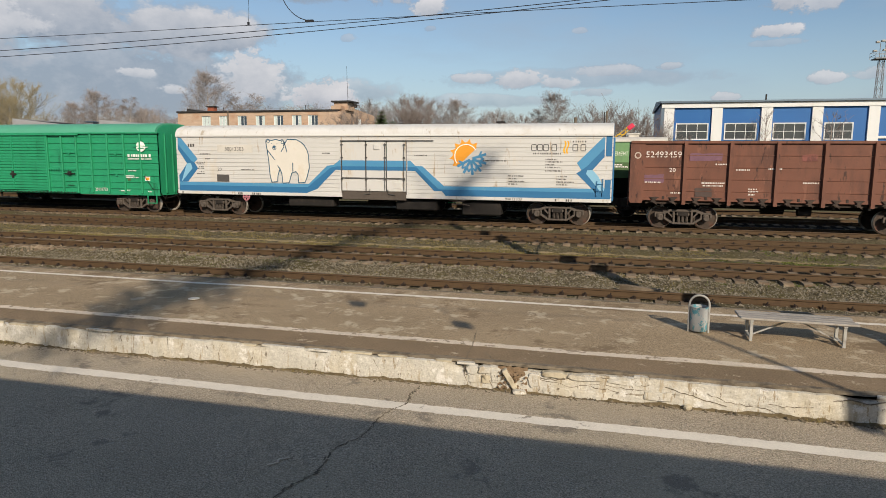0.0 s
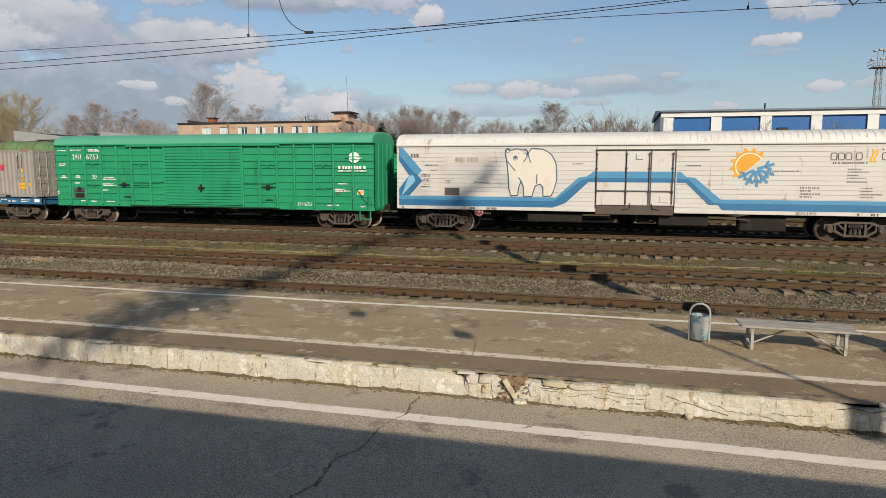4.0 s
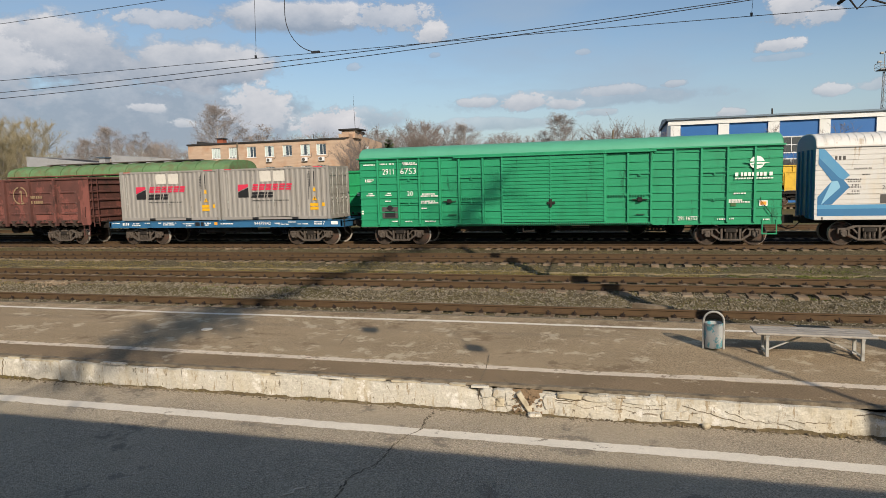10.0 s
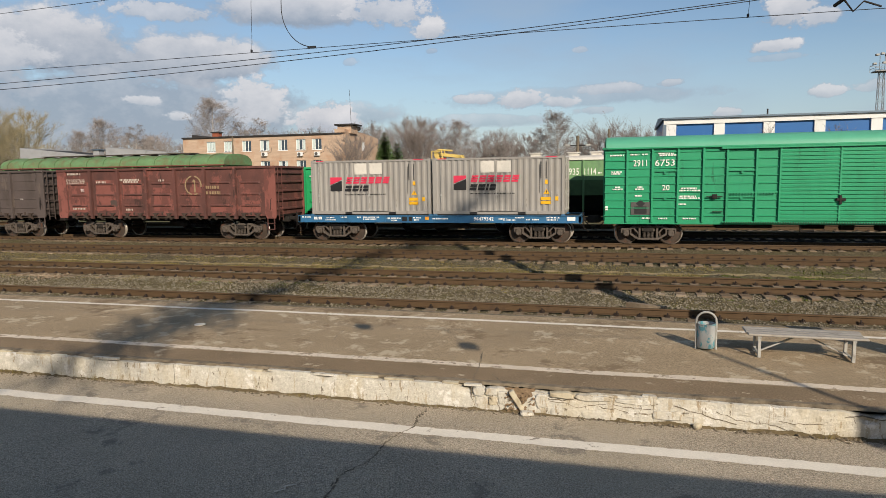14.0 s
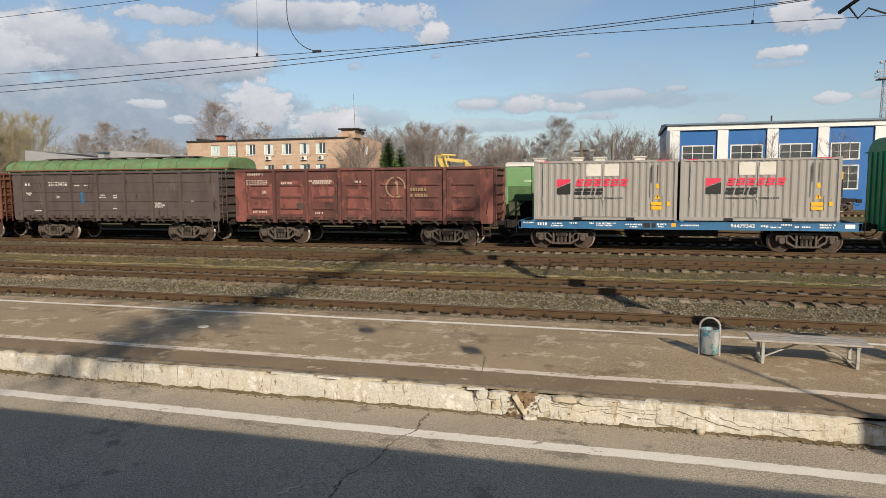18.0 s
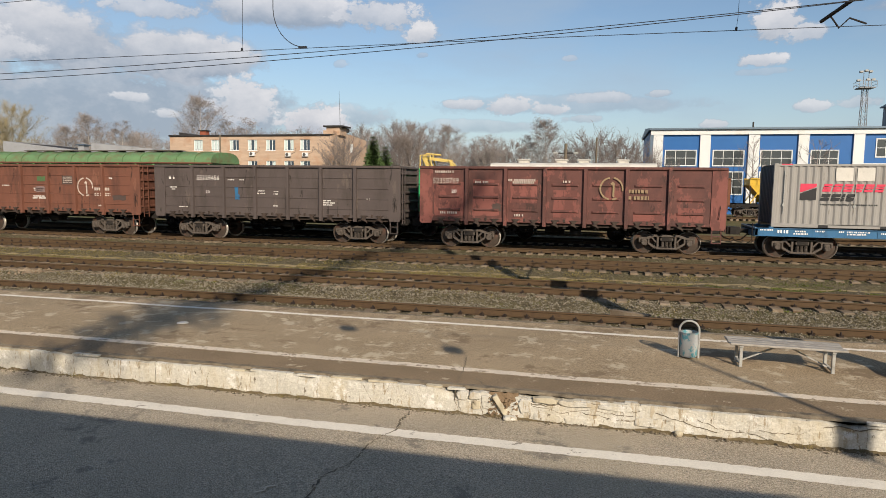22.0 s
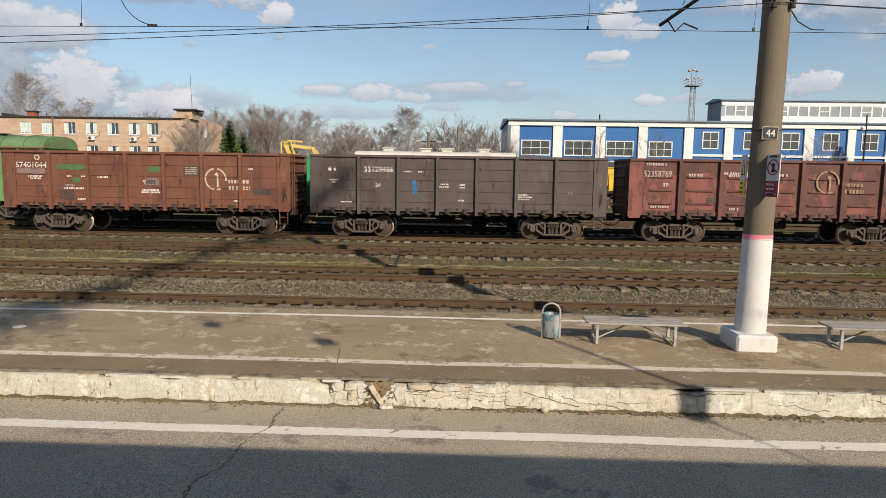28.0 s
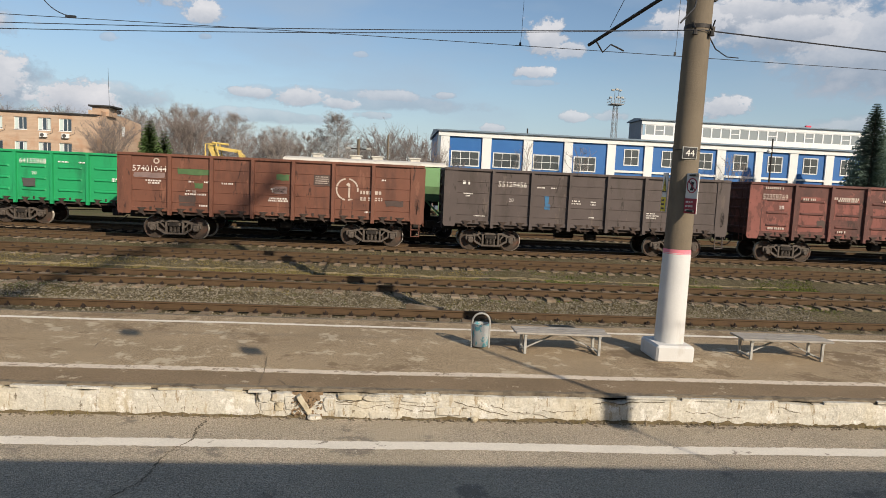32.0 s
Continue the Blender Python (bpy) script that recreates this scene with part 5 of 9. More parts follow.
    bars("notice_lines", [(1.82, 2.4, 2.72 + 0.09 * k) for k in range(4)], fy - 0.004, M_STENCILWORN, g3, 0.045, 0.35, 12)
    emblem(g3, 3.20, 2.52, fy, M_STENCILWORN)
    part("badge", ring(-4.95, 3.38, 0.07, 0.13, 0, 360, fy), M_STENCILWORN, g3)
    TRAIN.extend([(g0, 7.15), (g1, -63.40), (g2, -77.50), (g3, -91.55)])


gondolas()


def arch(half, z_eave, z_top, n=14, flat_=0.75):
    """A roof's cross-section, from one eave to the other."""
    pts = []
    for k in range(n + 1):
        a = math.pi * k / n
        c, s = math.cos(a), math.sin(a)
        pts.append((-half * math.copysign(abs(c) ** flat_, c), z_eave + (z_top - z_eave) * abs(s) ** 0.8))
    return pts


def boxcar():
    """The long green covered van."""
    xc = -31.95
    w = thing("covered_van", "bright green long covered goods van with arched roof and sliding doors", "covered van", "freight train", at=pose(xc, D, 0))
    L, Z0, ZE, ZT = 8.93, 1.02, 4.10, 4.66
    posts = [-8.02, -7.02, -6.02, -5.05, -4.16, -3.08, -2.22, 2.16, 3.08, 4.0, 4.92, 5.93, 6.92, 7.92]
    for s in (-1, 1):
        sy = s * 1.42
        edges = [-L] + [p for p in posts if p < -2] + [p for p in posts if p > 2] + [L]
        for a, b in zip(edges, edges[1:]):
            if a < 0 < b:
                continue
            f = Form().extrude(ribbed(sy, s * 0.045, Z0, ZE, 0.335, 0.07) + [(s * 1.36, ZE), (s * 1.36, Z0)], "x", a, b)
            part("side_panel", f, M_GREEN, w)
        for p in posts:
            part("post", Form().box(p - 0.045, p + 0.045, *sorted((s * 1.36, s * 1.53)), Z0 - 0.02, ZE - 0.04, 0.012), M_GREEN, w)
        for a, b in ((-2.20, -0.10), (-0.10, 2.14)):
            f = Form().extrude(ribbed(s * 1.50, s * 0.045, Z0 + 0.06, ZE - 0.12, 0.155, 0.085) + [(s * 1.40, ZE - 0.12), (s * 1.40, Z0 + 0.06)], "x", a + 0.01, b - 0.01)
            door = part("sliding_door", f, M_GREEN, w)
            part("door_edge", Form().box(b - 0.05, b + 0.01, *sorted((s * 1.48, s * 1.555)), Z0 + 0.06, ZE - 0.12), M_GREEN, door)
        # hatches let into the sides
        for a, b, zs in ((-7.0, -6.04, (3.12, 2.02)), (-4.12, -3.1, (3.10, 2.02)), (3.1, 3.97, (3.08, 2.0)), (5.95, 6.9, (3.05, 1.98))):
            for z in zs:
                f = Form().box(a, b, *sorted((s * 1.42, s * 1.50)), z, z + 0.055)
                f.box((a + b) / 2 - .04, (a + b) / 2 + .04, *sorted((s * 1.42, s * 1.52)), z - 0.09, z)
                part("hatch_hinge", f, M_GREEN, w)
        part("door_rail", Form().box(-4.4, 4.2, *sorted((s * 1.46, s * 1.60)), ZE - 0.10, ZE - 0.02, 0.01), M_GREEN, w)
        part("lower_door_rail", Form().box(-4.3, 4.1, *sorted((s * 1.44, s * 1.56)), Z0 - 0.06, Z0 + 0.02, 0.01), M_GREEN, w)
        f = Form()
        for k in range(92):
            f.box(-4.25 + k * 0.09, -4.21 + k * 0.09, *sorted((s * 1.56, s * 1.575)), Z0 - 0.05, Z0 + 0.0)
        tagged(part("rail_teeth", f, M_UNDER, w), kind="stuff")
        for x0, x1 in ((-4.1, -2.3), (2.2, 3.95)):
            f = Form().box(x0, x1, *sorted((s * 1.50, s * 1.52)), 2.20, 2.25)
            for k in range(int((x1 - x0) / 0.11)):
                f.box(x0 + k * 0.11, x0 + k * 0.11 + 0.05, *sorted((s * 1.50, s * 1.535)), 2.15, 2.20)
            part("foot_rack", f, M_GREEN, w)
        part("eave", Form().box(-L - 0.08, L + 0.08, *sorted((s * 1.38, s * 1.56)), ZE - 0.02, ZE + 0.05, 0.01), M_GREEN, w)
        part("side_sill", Form().box(-L, L, *sorted((s * 1.30, s * 1.44)), Z0 - 0.12, Z0 + 0.03, 0.01), M_GREEN, w)
    roof = arch(1.52, ZE, ZT)
    part("roof", Form().extrude(roof + [(1.40, ZE - 0.03), (-1.40, ZE - 0.03)], "x", -L + 0.05, L - 0.05), M_GREENROOF, w, "rounded pale green roof", smooth=True)
    for e in (-1, 1):
        f = Form()
        f.extrude([(-1.42, Z0 - 0.1), (1.42, Z0 - 0.1)] + [(-p, q) for p, q in arch(1.42, ZE, ZT - 0.06)], "x", e * (L - 0.02), e * L)
        for yy in (-0.9, -0.3, 0.3, 0.9):
            f.box(*sorted((e * L, e * (L + 0.06))), yy - 0.05, yy + 0.05, Z0, ZE, 0.01)
        part("end_wall", f, M_GREEN, w)
    f = Form()
    for x, z in ((-4.62, 2.06), (3.55, 2.0)):
        f.box(x - 0.3, x + 0.3, -1.56, -1.51, z - .02, z + 0.02).box(x - 0.1, x + 0.1, -1.60, -1.50, z - 0.09, z + 0.10, 0.02)
    f.box(-0.26, 0.08, -1.62, -1.53, 1.86, 1.98, 0.02).box(-0.16, -0.06, -1.63, -1.54, 1.72, 2.10, 0.02)
    f.box(-4.7, -4.3, -1.53, -1.49, 1.42, 1.45).box(3.4, 3.75, -1.53, -1.49, 1.36, 1.39)
    part("door_latches", f, M_UNDER, w, "dark door latches")
    part("handrail", Form().tube([(8.15, -1.44, 2.0), (8.12, -1.52, 1.9), (8.55, -1.52, 1.30), (8.58, -1.44, 1.22)], 0.014, 6), M_UNDER, w)
    f = Form()
    f.box(8.2, 8.24, -1.48, -1.44, 0.52, 1.1).box(8.72, 8.76, -1.48, -1.44, 0.52, 1.1).box(8.2, 8.76, -1.50, -1.42, 0.50, 0.54)
    part("steps", f, M_GREEN, w)
    part("roof_vent", Form().box(-4.9, -4.5, -0.9, -0.8, ZT - 0.16, ZT - 0.10).box(4.0, 4.4, -0.95, -0.8, ZT - 0.22, ZT - 0.12), M_GREENROOF, w)
    fy = -1.468
    lettering("fleet_number", "2911", 0.38, -7.78, -1.47, 3.36, M_WHITE, w, 0.54)
    lettering("fleet_number", "6753", 0.38, -6.92, -1.47, 3.36, M_WHITE, w, 0.76)
    lettering("class_number", "20", 0.32, -6.62, -1.47, 2.34, M_WHITE, w, 0.28)
    lettering("fleet_number_low", "29116753", 0.24, 5.05, -1.47, 1.10, M_WHITE, w, 0.75)
    bars("small_markings", [(-8.72, -8.15, 3.80), (-7.9, -7.55, 3.82), (-7.45, -7.2, 3.82), (-6.8, -6.15, 3.84), (-6.75, -6.1, 3.77), (-8.65, -8.2, 3.10), (-8.65, -8.3, 3.02), (-8.5, -8.3, 2.45), (-8.6, -8.2, 2.36),
         (-7.6, -7.4, 2.45), (-7.7, -7.35, 2.36), (-5.9, -5.3, 2.38), (-6.0, -5.15, 2.29), (-6.0, -5.3, 2.05), (-6.0, -5.15, 1.97), (-5.98, -5.65, 1.72), (-7.7, -7.4, 2.08), (-6.75, -6.4, 1.12), (-5.8, -5.3, 1.12), (-7.4, -7.1, 1.13),
         (7.15, 7.6, 2.15), (6.97, 7.5, 1.88), (6.97, 7.75, 1.80), (7.85, 7.9, 1.5), (6.55, 6.9, 1.10), (7.0, 7.2, 1.12), (8.25, 8.5, 1.08)], fy, M_WHITE, w, 0.06, 0.3, 3)
    f = Form().extrude([(7.98 + 0.27 * math.cos(k * math.pi / 12), 3.42 + 0.26 * math.sin(k * math.pi / 12)) for k in range(24)], "y", -1.512, -1.508)
    part("emblem", f, M_WHITE, w, "white disc emblem")
    f = flat([(7.5, 3.47), (8.45, 3.47), (8.2, 3.40), (7.6, 3.40)], -1.514).extrude([(7.75, 3.34), (8.2, 3.36), (8.2, 3.32), (7.8, 3.30)], "y", -1.518, -1.514)
    part("emblem_stripe", f, M_GREEN, w)
    part("emblem_wing", flat([(7.72, 3.46), (8.44, 3.40), (8.2, 3.36), (7.9, 3.40)], -1.519), M_WHITE, w)
    bars("emblem_lettering", [(7.18, 8.62, 2.88), ], -1.512, M_WHITE, w, 0.15, 0.28, 2)
    bars("emblem_caption", [(7.18, 8.6, 2.76)], -1.512, M_WHITE, w, 0.06, 0.28, 4)
    part("stencil_block", flat([(-7.85, 1.30), (-7.08, 1.30), (-7.08, 1.84), (-7.85, 1.84)], -1.4535), M_STENCILDARK, w, "dark stencil panel with a diamond")
    part("stencil_diamond", flat([(-7.65, 1.78), (-7.47, 1.60), (-7.29, 1.78), (-7.47, 1.96)], -1.4585).box(-7.72, -7.22, -1.4585, -1.4545, 1.34, 1.66), M_BLACK, w)
    part("notice", flat([(8.1, 1.66), (8.4, 1.66), (8.4, 1.88), (8.1, 1.88)], -1.4535), M_WHITE, w)
    part("notice_mark", flat([(8.14, 1.70), (8.36, 1.70), (8.36, 1.84), (8.14, 1.84)], -1.4575), M_ORANGE, w)
    part("data_plate", flat([(7.05, 1.66), (7.25, 1.66), (7.25, 1.82), (7.05, 1.82)], -1.4535), M_PATCHSHADEGREEN, w)
    part("code_plate", flat([(-8.88, 1.5), (-8.78, 1.5), (-8.78, 1.68), (-8.88, 1.68)], -1.4535), M_WHITE, w)
    for ob in w.children_recursive:
        ob.data.transform(Matrix.Diagonal((1.0246, 1, 1, 1)))
    running_gear(w, 9.17, 14.6)
    part("equipment_box", Form().box(-4.6, -2.4, -1.0, -0.4, 0.72, 1.0, 0.03), M_UNDER, w)
    part("air_tank", Form().box(1.5, 3.2, -0.9, -0.3, 0.62, 0.95, 0.05), M_UNDER, w)
    part("drain_pipe", Form().tube([(-1.4, -1.2, 0.95), (-1.4, -1.2, 0.62), (-0.9, -1.2, 0.66)], 0.05, 8), M_UNDER, w)
    part("uncoupling_lever", Form().tube([(9.12, -1.3, 1.0), (9.27, -1.2, 0.75), (9.27, -0.3, 0.85)], 0.018, 6), M_UNDER, w)
    TRAIN.append((w, xc))


boxcar()


def reefer():
    """The cream refrigerator wagon with its blue stripes and drawings."""
    xc = -11.0
    w = thing("refrigerator_wagon", "cream-white refrigerator wagon with blue zigzag stripes and a bear drawing", "refrigerator wagon", "freight train", at=pose(xc, D, 0))
    L, Z0, ZE, ZT = 10.85, 1.12, 3.96, 4.52
    Y = -1.50
    prof = []
    z = Z0
    while z < ZE - 0.02:
        prof += [(0.0, z), (0.0, z + 0.165), (0.022, z + 0.172), (0.022, z + 0.187)]
        z += 0.192
    prof.append((0.0, ZE))
    for s in (-1, 1):
        for a, b in ((-L, -1.66), (1.62, L)):
            part("side_wall", Form().extrude([(s * (1.50 - d), q) for d, q in prof] + [(s * 1.42, ZE), (s * 1.42, Z0)], "x", a, b), M_REEFER, w)
        part("side_sill", Form().box(-L, -1.62, *sorted((s * 1.40, s * 1.515)), Z0 - 0.06, Z0 + 0.10, 0.01).box(1.6, L, *sorted((s * 1.40, s * 1.515)), Z0 - 0.06, Z0 + 0.10, 0.01), M_REEFER, w)
        part("door_sill", Form().box(-1.62, 1.58, *sorted((s * 1.36, s * 1.48)), 0.96, Z0 + 0.22, 0.01), M_BOGIE, w, "grey door sill")
        part("door_lintel", Form().box(-1.66, 1.62, *sorted((s * 1.40, s * 1.50)), 3.72, ZE), M_REEFER, w)
        for a, b in ((-1.64, -0.40), (-0.40, 0.62), (0.62, 1.60)):
            leaf = part("door_leaf", Form().box(a + 0.015, b - 0.015, *sorted((s * 1.38, s * 1.485)), Z0 + 0.24, 3.70, 0.02), M_REEFER, w)
            if s < 0:
                part("seam", Form().box(b - 0.02, b + 0.02, -1.50, -1.49, Z0 + 0.24, 3.70), M_STENCILDARK, leaf)
    for x in (-1.60, 0.62 - 0.06, -0.40 + 0.03, 1.50):
        f = Form().tube([(x, -1.53, Z0 + 0.3), (x, -1.53, 3.6)], 0.018, 6)
        for zz in (1.9, 2.9, 3.5):
            f.box(x - 0.05, x + 0.05, -1.55, -1.485, zz, zz + 0.06)
        part("lock_rod", f, M_STENCILDARK, w, "dark door lock rod")
    part("door_bar", Form().box(-1.6, 1.55, -1.535, -1.515, 1.95, 2.0), M_STENCILDARK, w)
    part("door_track", Form().box(-1.66, 2.9, -1.56, -1.50, 3.70, 3.735), M_STENCILDARK, w)
    for x in (-0.2, 0.7):
        part("door_handle", Form().tube([(x, -1.51, 1.45), (x + 0.03, -1.53, 1.25), (x + (0.35 if x > 0 else -0.3), -1.53, 1.2)], 0.02, 6), M_STENCILDARK, w)
    part("door_box", Form().box(0.0, 0.3, -1.53, -1.48, 3.3, 3.55, 0.02).box(1.0, 1.35, -1.51, -1.48, 1.5, 1.8, 0.01), M_REEFER, w)
    roof = arch(1.55, ZE, ZT)
    part("roof", Form().extrude(roof + [(1.40, ZE - 0.02), (-1.40, ZE - 0.02)], "x", -L, L), M_REEFROOF, w, "white ribbed roof", smooth=True)
    f = Form()
    rp = arch(1.556, ZE + 0.02, ZT + 0.012)
    x = -L + 0.02
    while x < L:
        for (p0, q0), (p1, q1) in zip(rp, rp[1:]):
            f.add([(x, p0, q0), (x + 0.035, p0, q0), (x + 0.035, p1, q1), (x, p1, q1), (x, p0, q0 - .03), (x + 0.035, p0, q0 - .03), (x + 0.035, p1, q1 - .03), (x, p1, q1 - .03)],
                  [(0, 1, 2, 3), (0, 4, 5, 1), (3, 2, 6, 7), (0, 3, 7, 4), (1, 5, 6, 2)])
        x += 0.27
    part("roof_ribs", f, M_REEFROOF, w)
    part("eave", Form().box(-L, L, -1.575, -1.49, ZE - 0.05, ZE + 0.03, 0.01).box(-L, L, 1.49, 1.575, ZE - 0.05, ZE + 0.03, 0.01), M_REEFER, w)
    for e in (-1, 1):
        f = Form().extrude([(-1.48, Z0 - 0.05), (1.48, Z0 - 0.05)] + [(-p, q) for p, q in arch(1.48, ZE, ZT - 0.03)], "x", e * (L + 0.002), e * (L - 0.05))
        for yy in (-1.0, -0.4, 0.4, 1.0):
            f.box(*sorted((e * L, e * (L + 0.07))), yy - 0.04, yy + 0.04, Z0, ZE - 0.1, 0.01)
        part("end_wall", f, M_RBLUE2, w, "blue end wall")
    part("roof_stub", Form().box(5.6, 6.0, -0.5, -0.2, ZT - 0.05, ZT + 0.10, 0.02).tube([(10.4, 0, ZT - .1), (10.4, 0, ZT + 0.5)], 0.02, 6), M_IRON, w)
    y = Y - 0.002

    def shape(name, pts, m, lift=0.0):
        part(name, flat(pts, y - lift), m, w)

    # zigzag stripes: chevrons at both ends, bands along the bottom, a rise to the door and a fall from it
    shape("chevron", [(-10.75, 3.88), (-10.55, 3.85), (-9.43, 2.81), (-9.64, 2.63), (-10.06, 2.59), (-10.75, 3.28)], M_RBLUE)
    shape("chevron", [(-10.06, 2.59), (-9.64, 2.63), (-9.43, 2.35), (-10.04, 1.67), (-10.75, 1.66), (-10.75, 1.98)], M_RBLUE2)
    shape("chevron_edge", [(-10.75, 3.55), (-9.8, 2.72), (-9.64, 2.63), (-10.06, 2.59), (-10.75, 3.28)], M_RBLUE2, 0.004)
    shape("chevron_edge", [(-10.06, 2.59), (-9.85, 2.60), (-9.75, 2.35), (-10.4, 1.68), (-10.62, 1.68)], M_RBLUE3, 0.004)
    shape("band", [(-10.75, 1.66), (-3.33, 1.66), (-3.47, 1.21), (-10.75, 1.21)], M_RBLUE)
    shape("band_edge", [(-10.75, 1.50), (-3.40, 1.50), (-3.47, 1.21), (-10.75, 1.21)], M_RBLUE2, 0.004)
    shape("rise", [(-3.33, 1.66), (-2.37, 2.53), (-2.03, 2.58), (-1.73, 2.80), (-1.66, 2.80), (-1.66, 2.34), (-1.93, 2.35), (-2.89, 1.43), (-3.47, 1.21)], M_RBLUE)
    shape("rise_edge", [(-3.40, 1.50), (-2.2, 2.44), (-1.95, 2.50), (-1.66, 2.52), (-1.66, 2.34), (-1.93, 2.35), (-2.89, 1.43), (-3.47, 1.21)], M_RBLUE2, 0.004)
    part("door_band", Form().box(-1.63, 1.59, -1.489, -1.486, 2.34, 2.80), M_RBLUE, w)
    part("door_band_edge", Form().box(-1.63, 1.59, -1.492, -1.489, 2.34, 2.52), M_RBLUE2, w)
    shape("fall", [(1.66, 2.80), (1.81, 2.80), (2.03, 2.58), (2.38, 2.55), (3.41, 1.66), (3.51, 1.20), (3.32, 1.43), (2.95, 1.43), (2.03, 2.34), (1.66, 2.34)], M_RBLUE)
    shape("fall_edge", [(1.66, 2.52), (2.10, 2.50), (3.15, 1.52), (3.45, 1.50), (3.51, 1.20), (3.32, 1.43), (2.95, 1.43), (2.03, 2.34), (1.66, 2.34)], M_RBLUE2, 0.004)
    shape("band", [(3.41, 1.66), (10.13, 1.66), (10.19, 1.21), (3.51, 1.21)], M_RBLUE)
    shape("band_edge", [(3.45, 1.50), (10.15, 1.50), (10.19, 1.21), (3.51, 1.21)], M_RBLUE2, 0.004)
    shape("chevron", [(10.50, 3.85), (10.42, 3.85), (9.35, 2.76), (9.55, 2.45), (10.02, 2.47), (10.50, 3.02)], M_RBLUE)
    shape("chevron", [(9.55, 2.45), (9.34, 2.31), (10.10, 1.58), (10.19, 1.21), (10.55, 1.21), (10.55, 1.65), (10.28, 2.18), (10.02, 2.47)], M_RBLUE2)
    shape("chevron_edge", [(10.50, 3.40), (9.78, 2.62), (9.55, 2.45), (10.02, 2.47), (10.50, 3.02)], M_RBLUE2, 0.004)
    shape("chevron_edge", [(9.80, 2.45), (9.75, 2.30), (10.45, 1.45), (10.55, 1.65), (10.28, 2.18), (10.02, 2.47)], M_RBLUE3, 0.004)
    shape("end_strip", [(10.55, 3.90), (10.80, 3.90), (10.80, 3.05), (10.55, 3.05)], M_RBLUE2)
    shape("end_strip", [(10.55, 2.05), (10.80, 2.05), (10.80, 1.21), (10.55, 1.21)], M_RBLUE2)
    # the bear: a pale body in an outline
    head = [(-5.58, 3.66), (-5.56, 3.74), (-5.47, 3.80), (-5.33, 3.71), (-5.04, 3.78), (-4.82, 3.72), (-4.68, 3.77), (-4.58, 3.64), (-4.64, 3.46)]
    rump = [(-4.43, 3.78), (-3.93, 3.76), (-3.70, 3.64), (-3.54, 3.51), (-3.40, 3.28), (-3.33, 3.06), (-3.29, 2.43), (-3.42, 1.97), (-3.53, 1.72)]
    legs = [(-3.88, 1.70), (-3.89, 2.10), (-4.02, 2.24), (-4.23, 2.16), (-4.37, 1.70), (-4.72, 1.67), (-4.76, 2.14), (-4.86, 2.37), (-4.97, 2.04), (-5.00, 1.74), (-5.31, 1.71), (-5.40, 2.04), (-5.45, 2.77), (-5.52, 3.28)]
    body = head + rump + legs
    part("bear_drawing", flat(body, y - 0.006), M_BEAR, w, "pale bear drawing")
    f = Form()

    def stroke(x0, z0, x1, z1, width=0.045):
        dx, dz = x1 - x0, z1 - z0
        k = width / 2 / max(math.hypot(dx, dz), 1e-6)
        px, pz = -dz * k, dx * k
        f.extrude([(x0 + px, z0 + pz), (x1 + px, z1 + pz), (x1 - px, z1 - pz), (x0 - px, z0 - pz)], "y", y - 0.014, y - 0.010)

    ring_ = body + body[:1]
    for (x0, z0), (x1, z1) in zip(ring_, ring_[1:]):
        stroke(x0, z0, x1, z1)
    for cx, cz, rr in ((-5.46, 3.68, .085), (-4.69, 3.64, .085), (-5.13, 3.38, 0.11)):
        g = ring(cx, cz, rr - 0.03, rr, 0, 360, y - 0.010); f.add(g.v, g.f)
    g = ring(-5.13, 3.40, 0.0, 0.06, 0, 360, y - 0.010); f.add(g.v, g.f)
    for cx in (-5.28, -4.98):
        g = ring(cx, 3.58, 0.0, 0.022, 0, 360, y - 0.010, 8); f.add(g.v, g.f)
    for q in ((-5.52, 3.28, -5.12, 2.80), (-4.98, 2.52, -4.86, 2.37), (-4.16, 2.67, -4.17, 2.24), (-4.58, 3.60, -4.45, 3.16), (-4.60, 3.45, -4.77, 3.19)):
        stroke(*q)
    part("bear_outline", f, M_OUTLINE, w)
    # the sun and the snowflake
    cx, cz = 4.55, 2.98
    pts = []
    for k in range(0, 29):
        a = radians(18 + k * 6.9)
        rr = 0.78 if k % 4 == 2 else (0.60 if k % 4 in (0,) else 0.64)
        pts.append((cx - .12 + rr * math.cos(a + .32), cz + 0.05 + rr * math.sin(a + .32)))
    part("sun_drawing", flat(pts, y - 0.003), M_ORANGE, w, "orange half sun")
    f = ring(cx - .12, cz + 0.05, 0.50, 0.54, 30, 220, y - 0.008)
    part("sun_ring", f, M_WHITE, w)
    f = Form()
    bx, bz = cx + 0.12, cz - 0.08
    for k, a in enumerate((-152, -118, -84, -50, -16, 18)):
        ca, sa = math.cos(radians(a)), math.sin(radians(a))
        d0 = y - 0.010 - k * 0.0014
        f.slant((bx + 0.06 * ca, d0, bz + 0.06 * sa), (bx + 0.72 * ca, d0, bz + 0.72 * sa), 0.11, 0.001, (0, 1, 0))
        for g, e in enumerate((-50, 50)):
            c2, s2 = math.cos(radians(a + e)), math.sin(radians(a + e))
            d1 = y - 0.020 - k * 0.0028 - g * 0.0014
            f.slant((bx + .40 * ca, d1, bz + .40 * sa), (bx + .40 * ca + 0.24 * c2, d1, bz + .40 * sa + 0.24 * s2), 0.08, 0.001, (0, 1, 0))
    part("snowflake_drawing", f, M_RBLUE, w, "blue half snowflake")
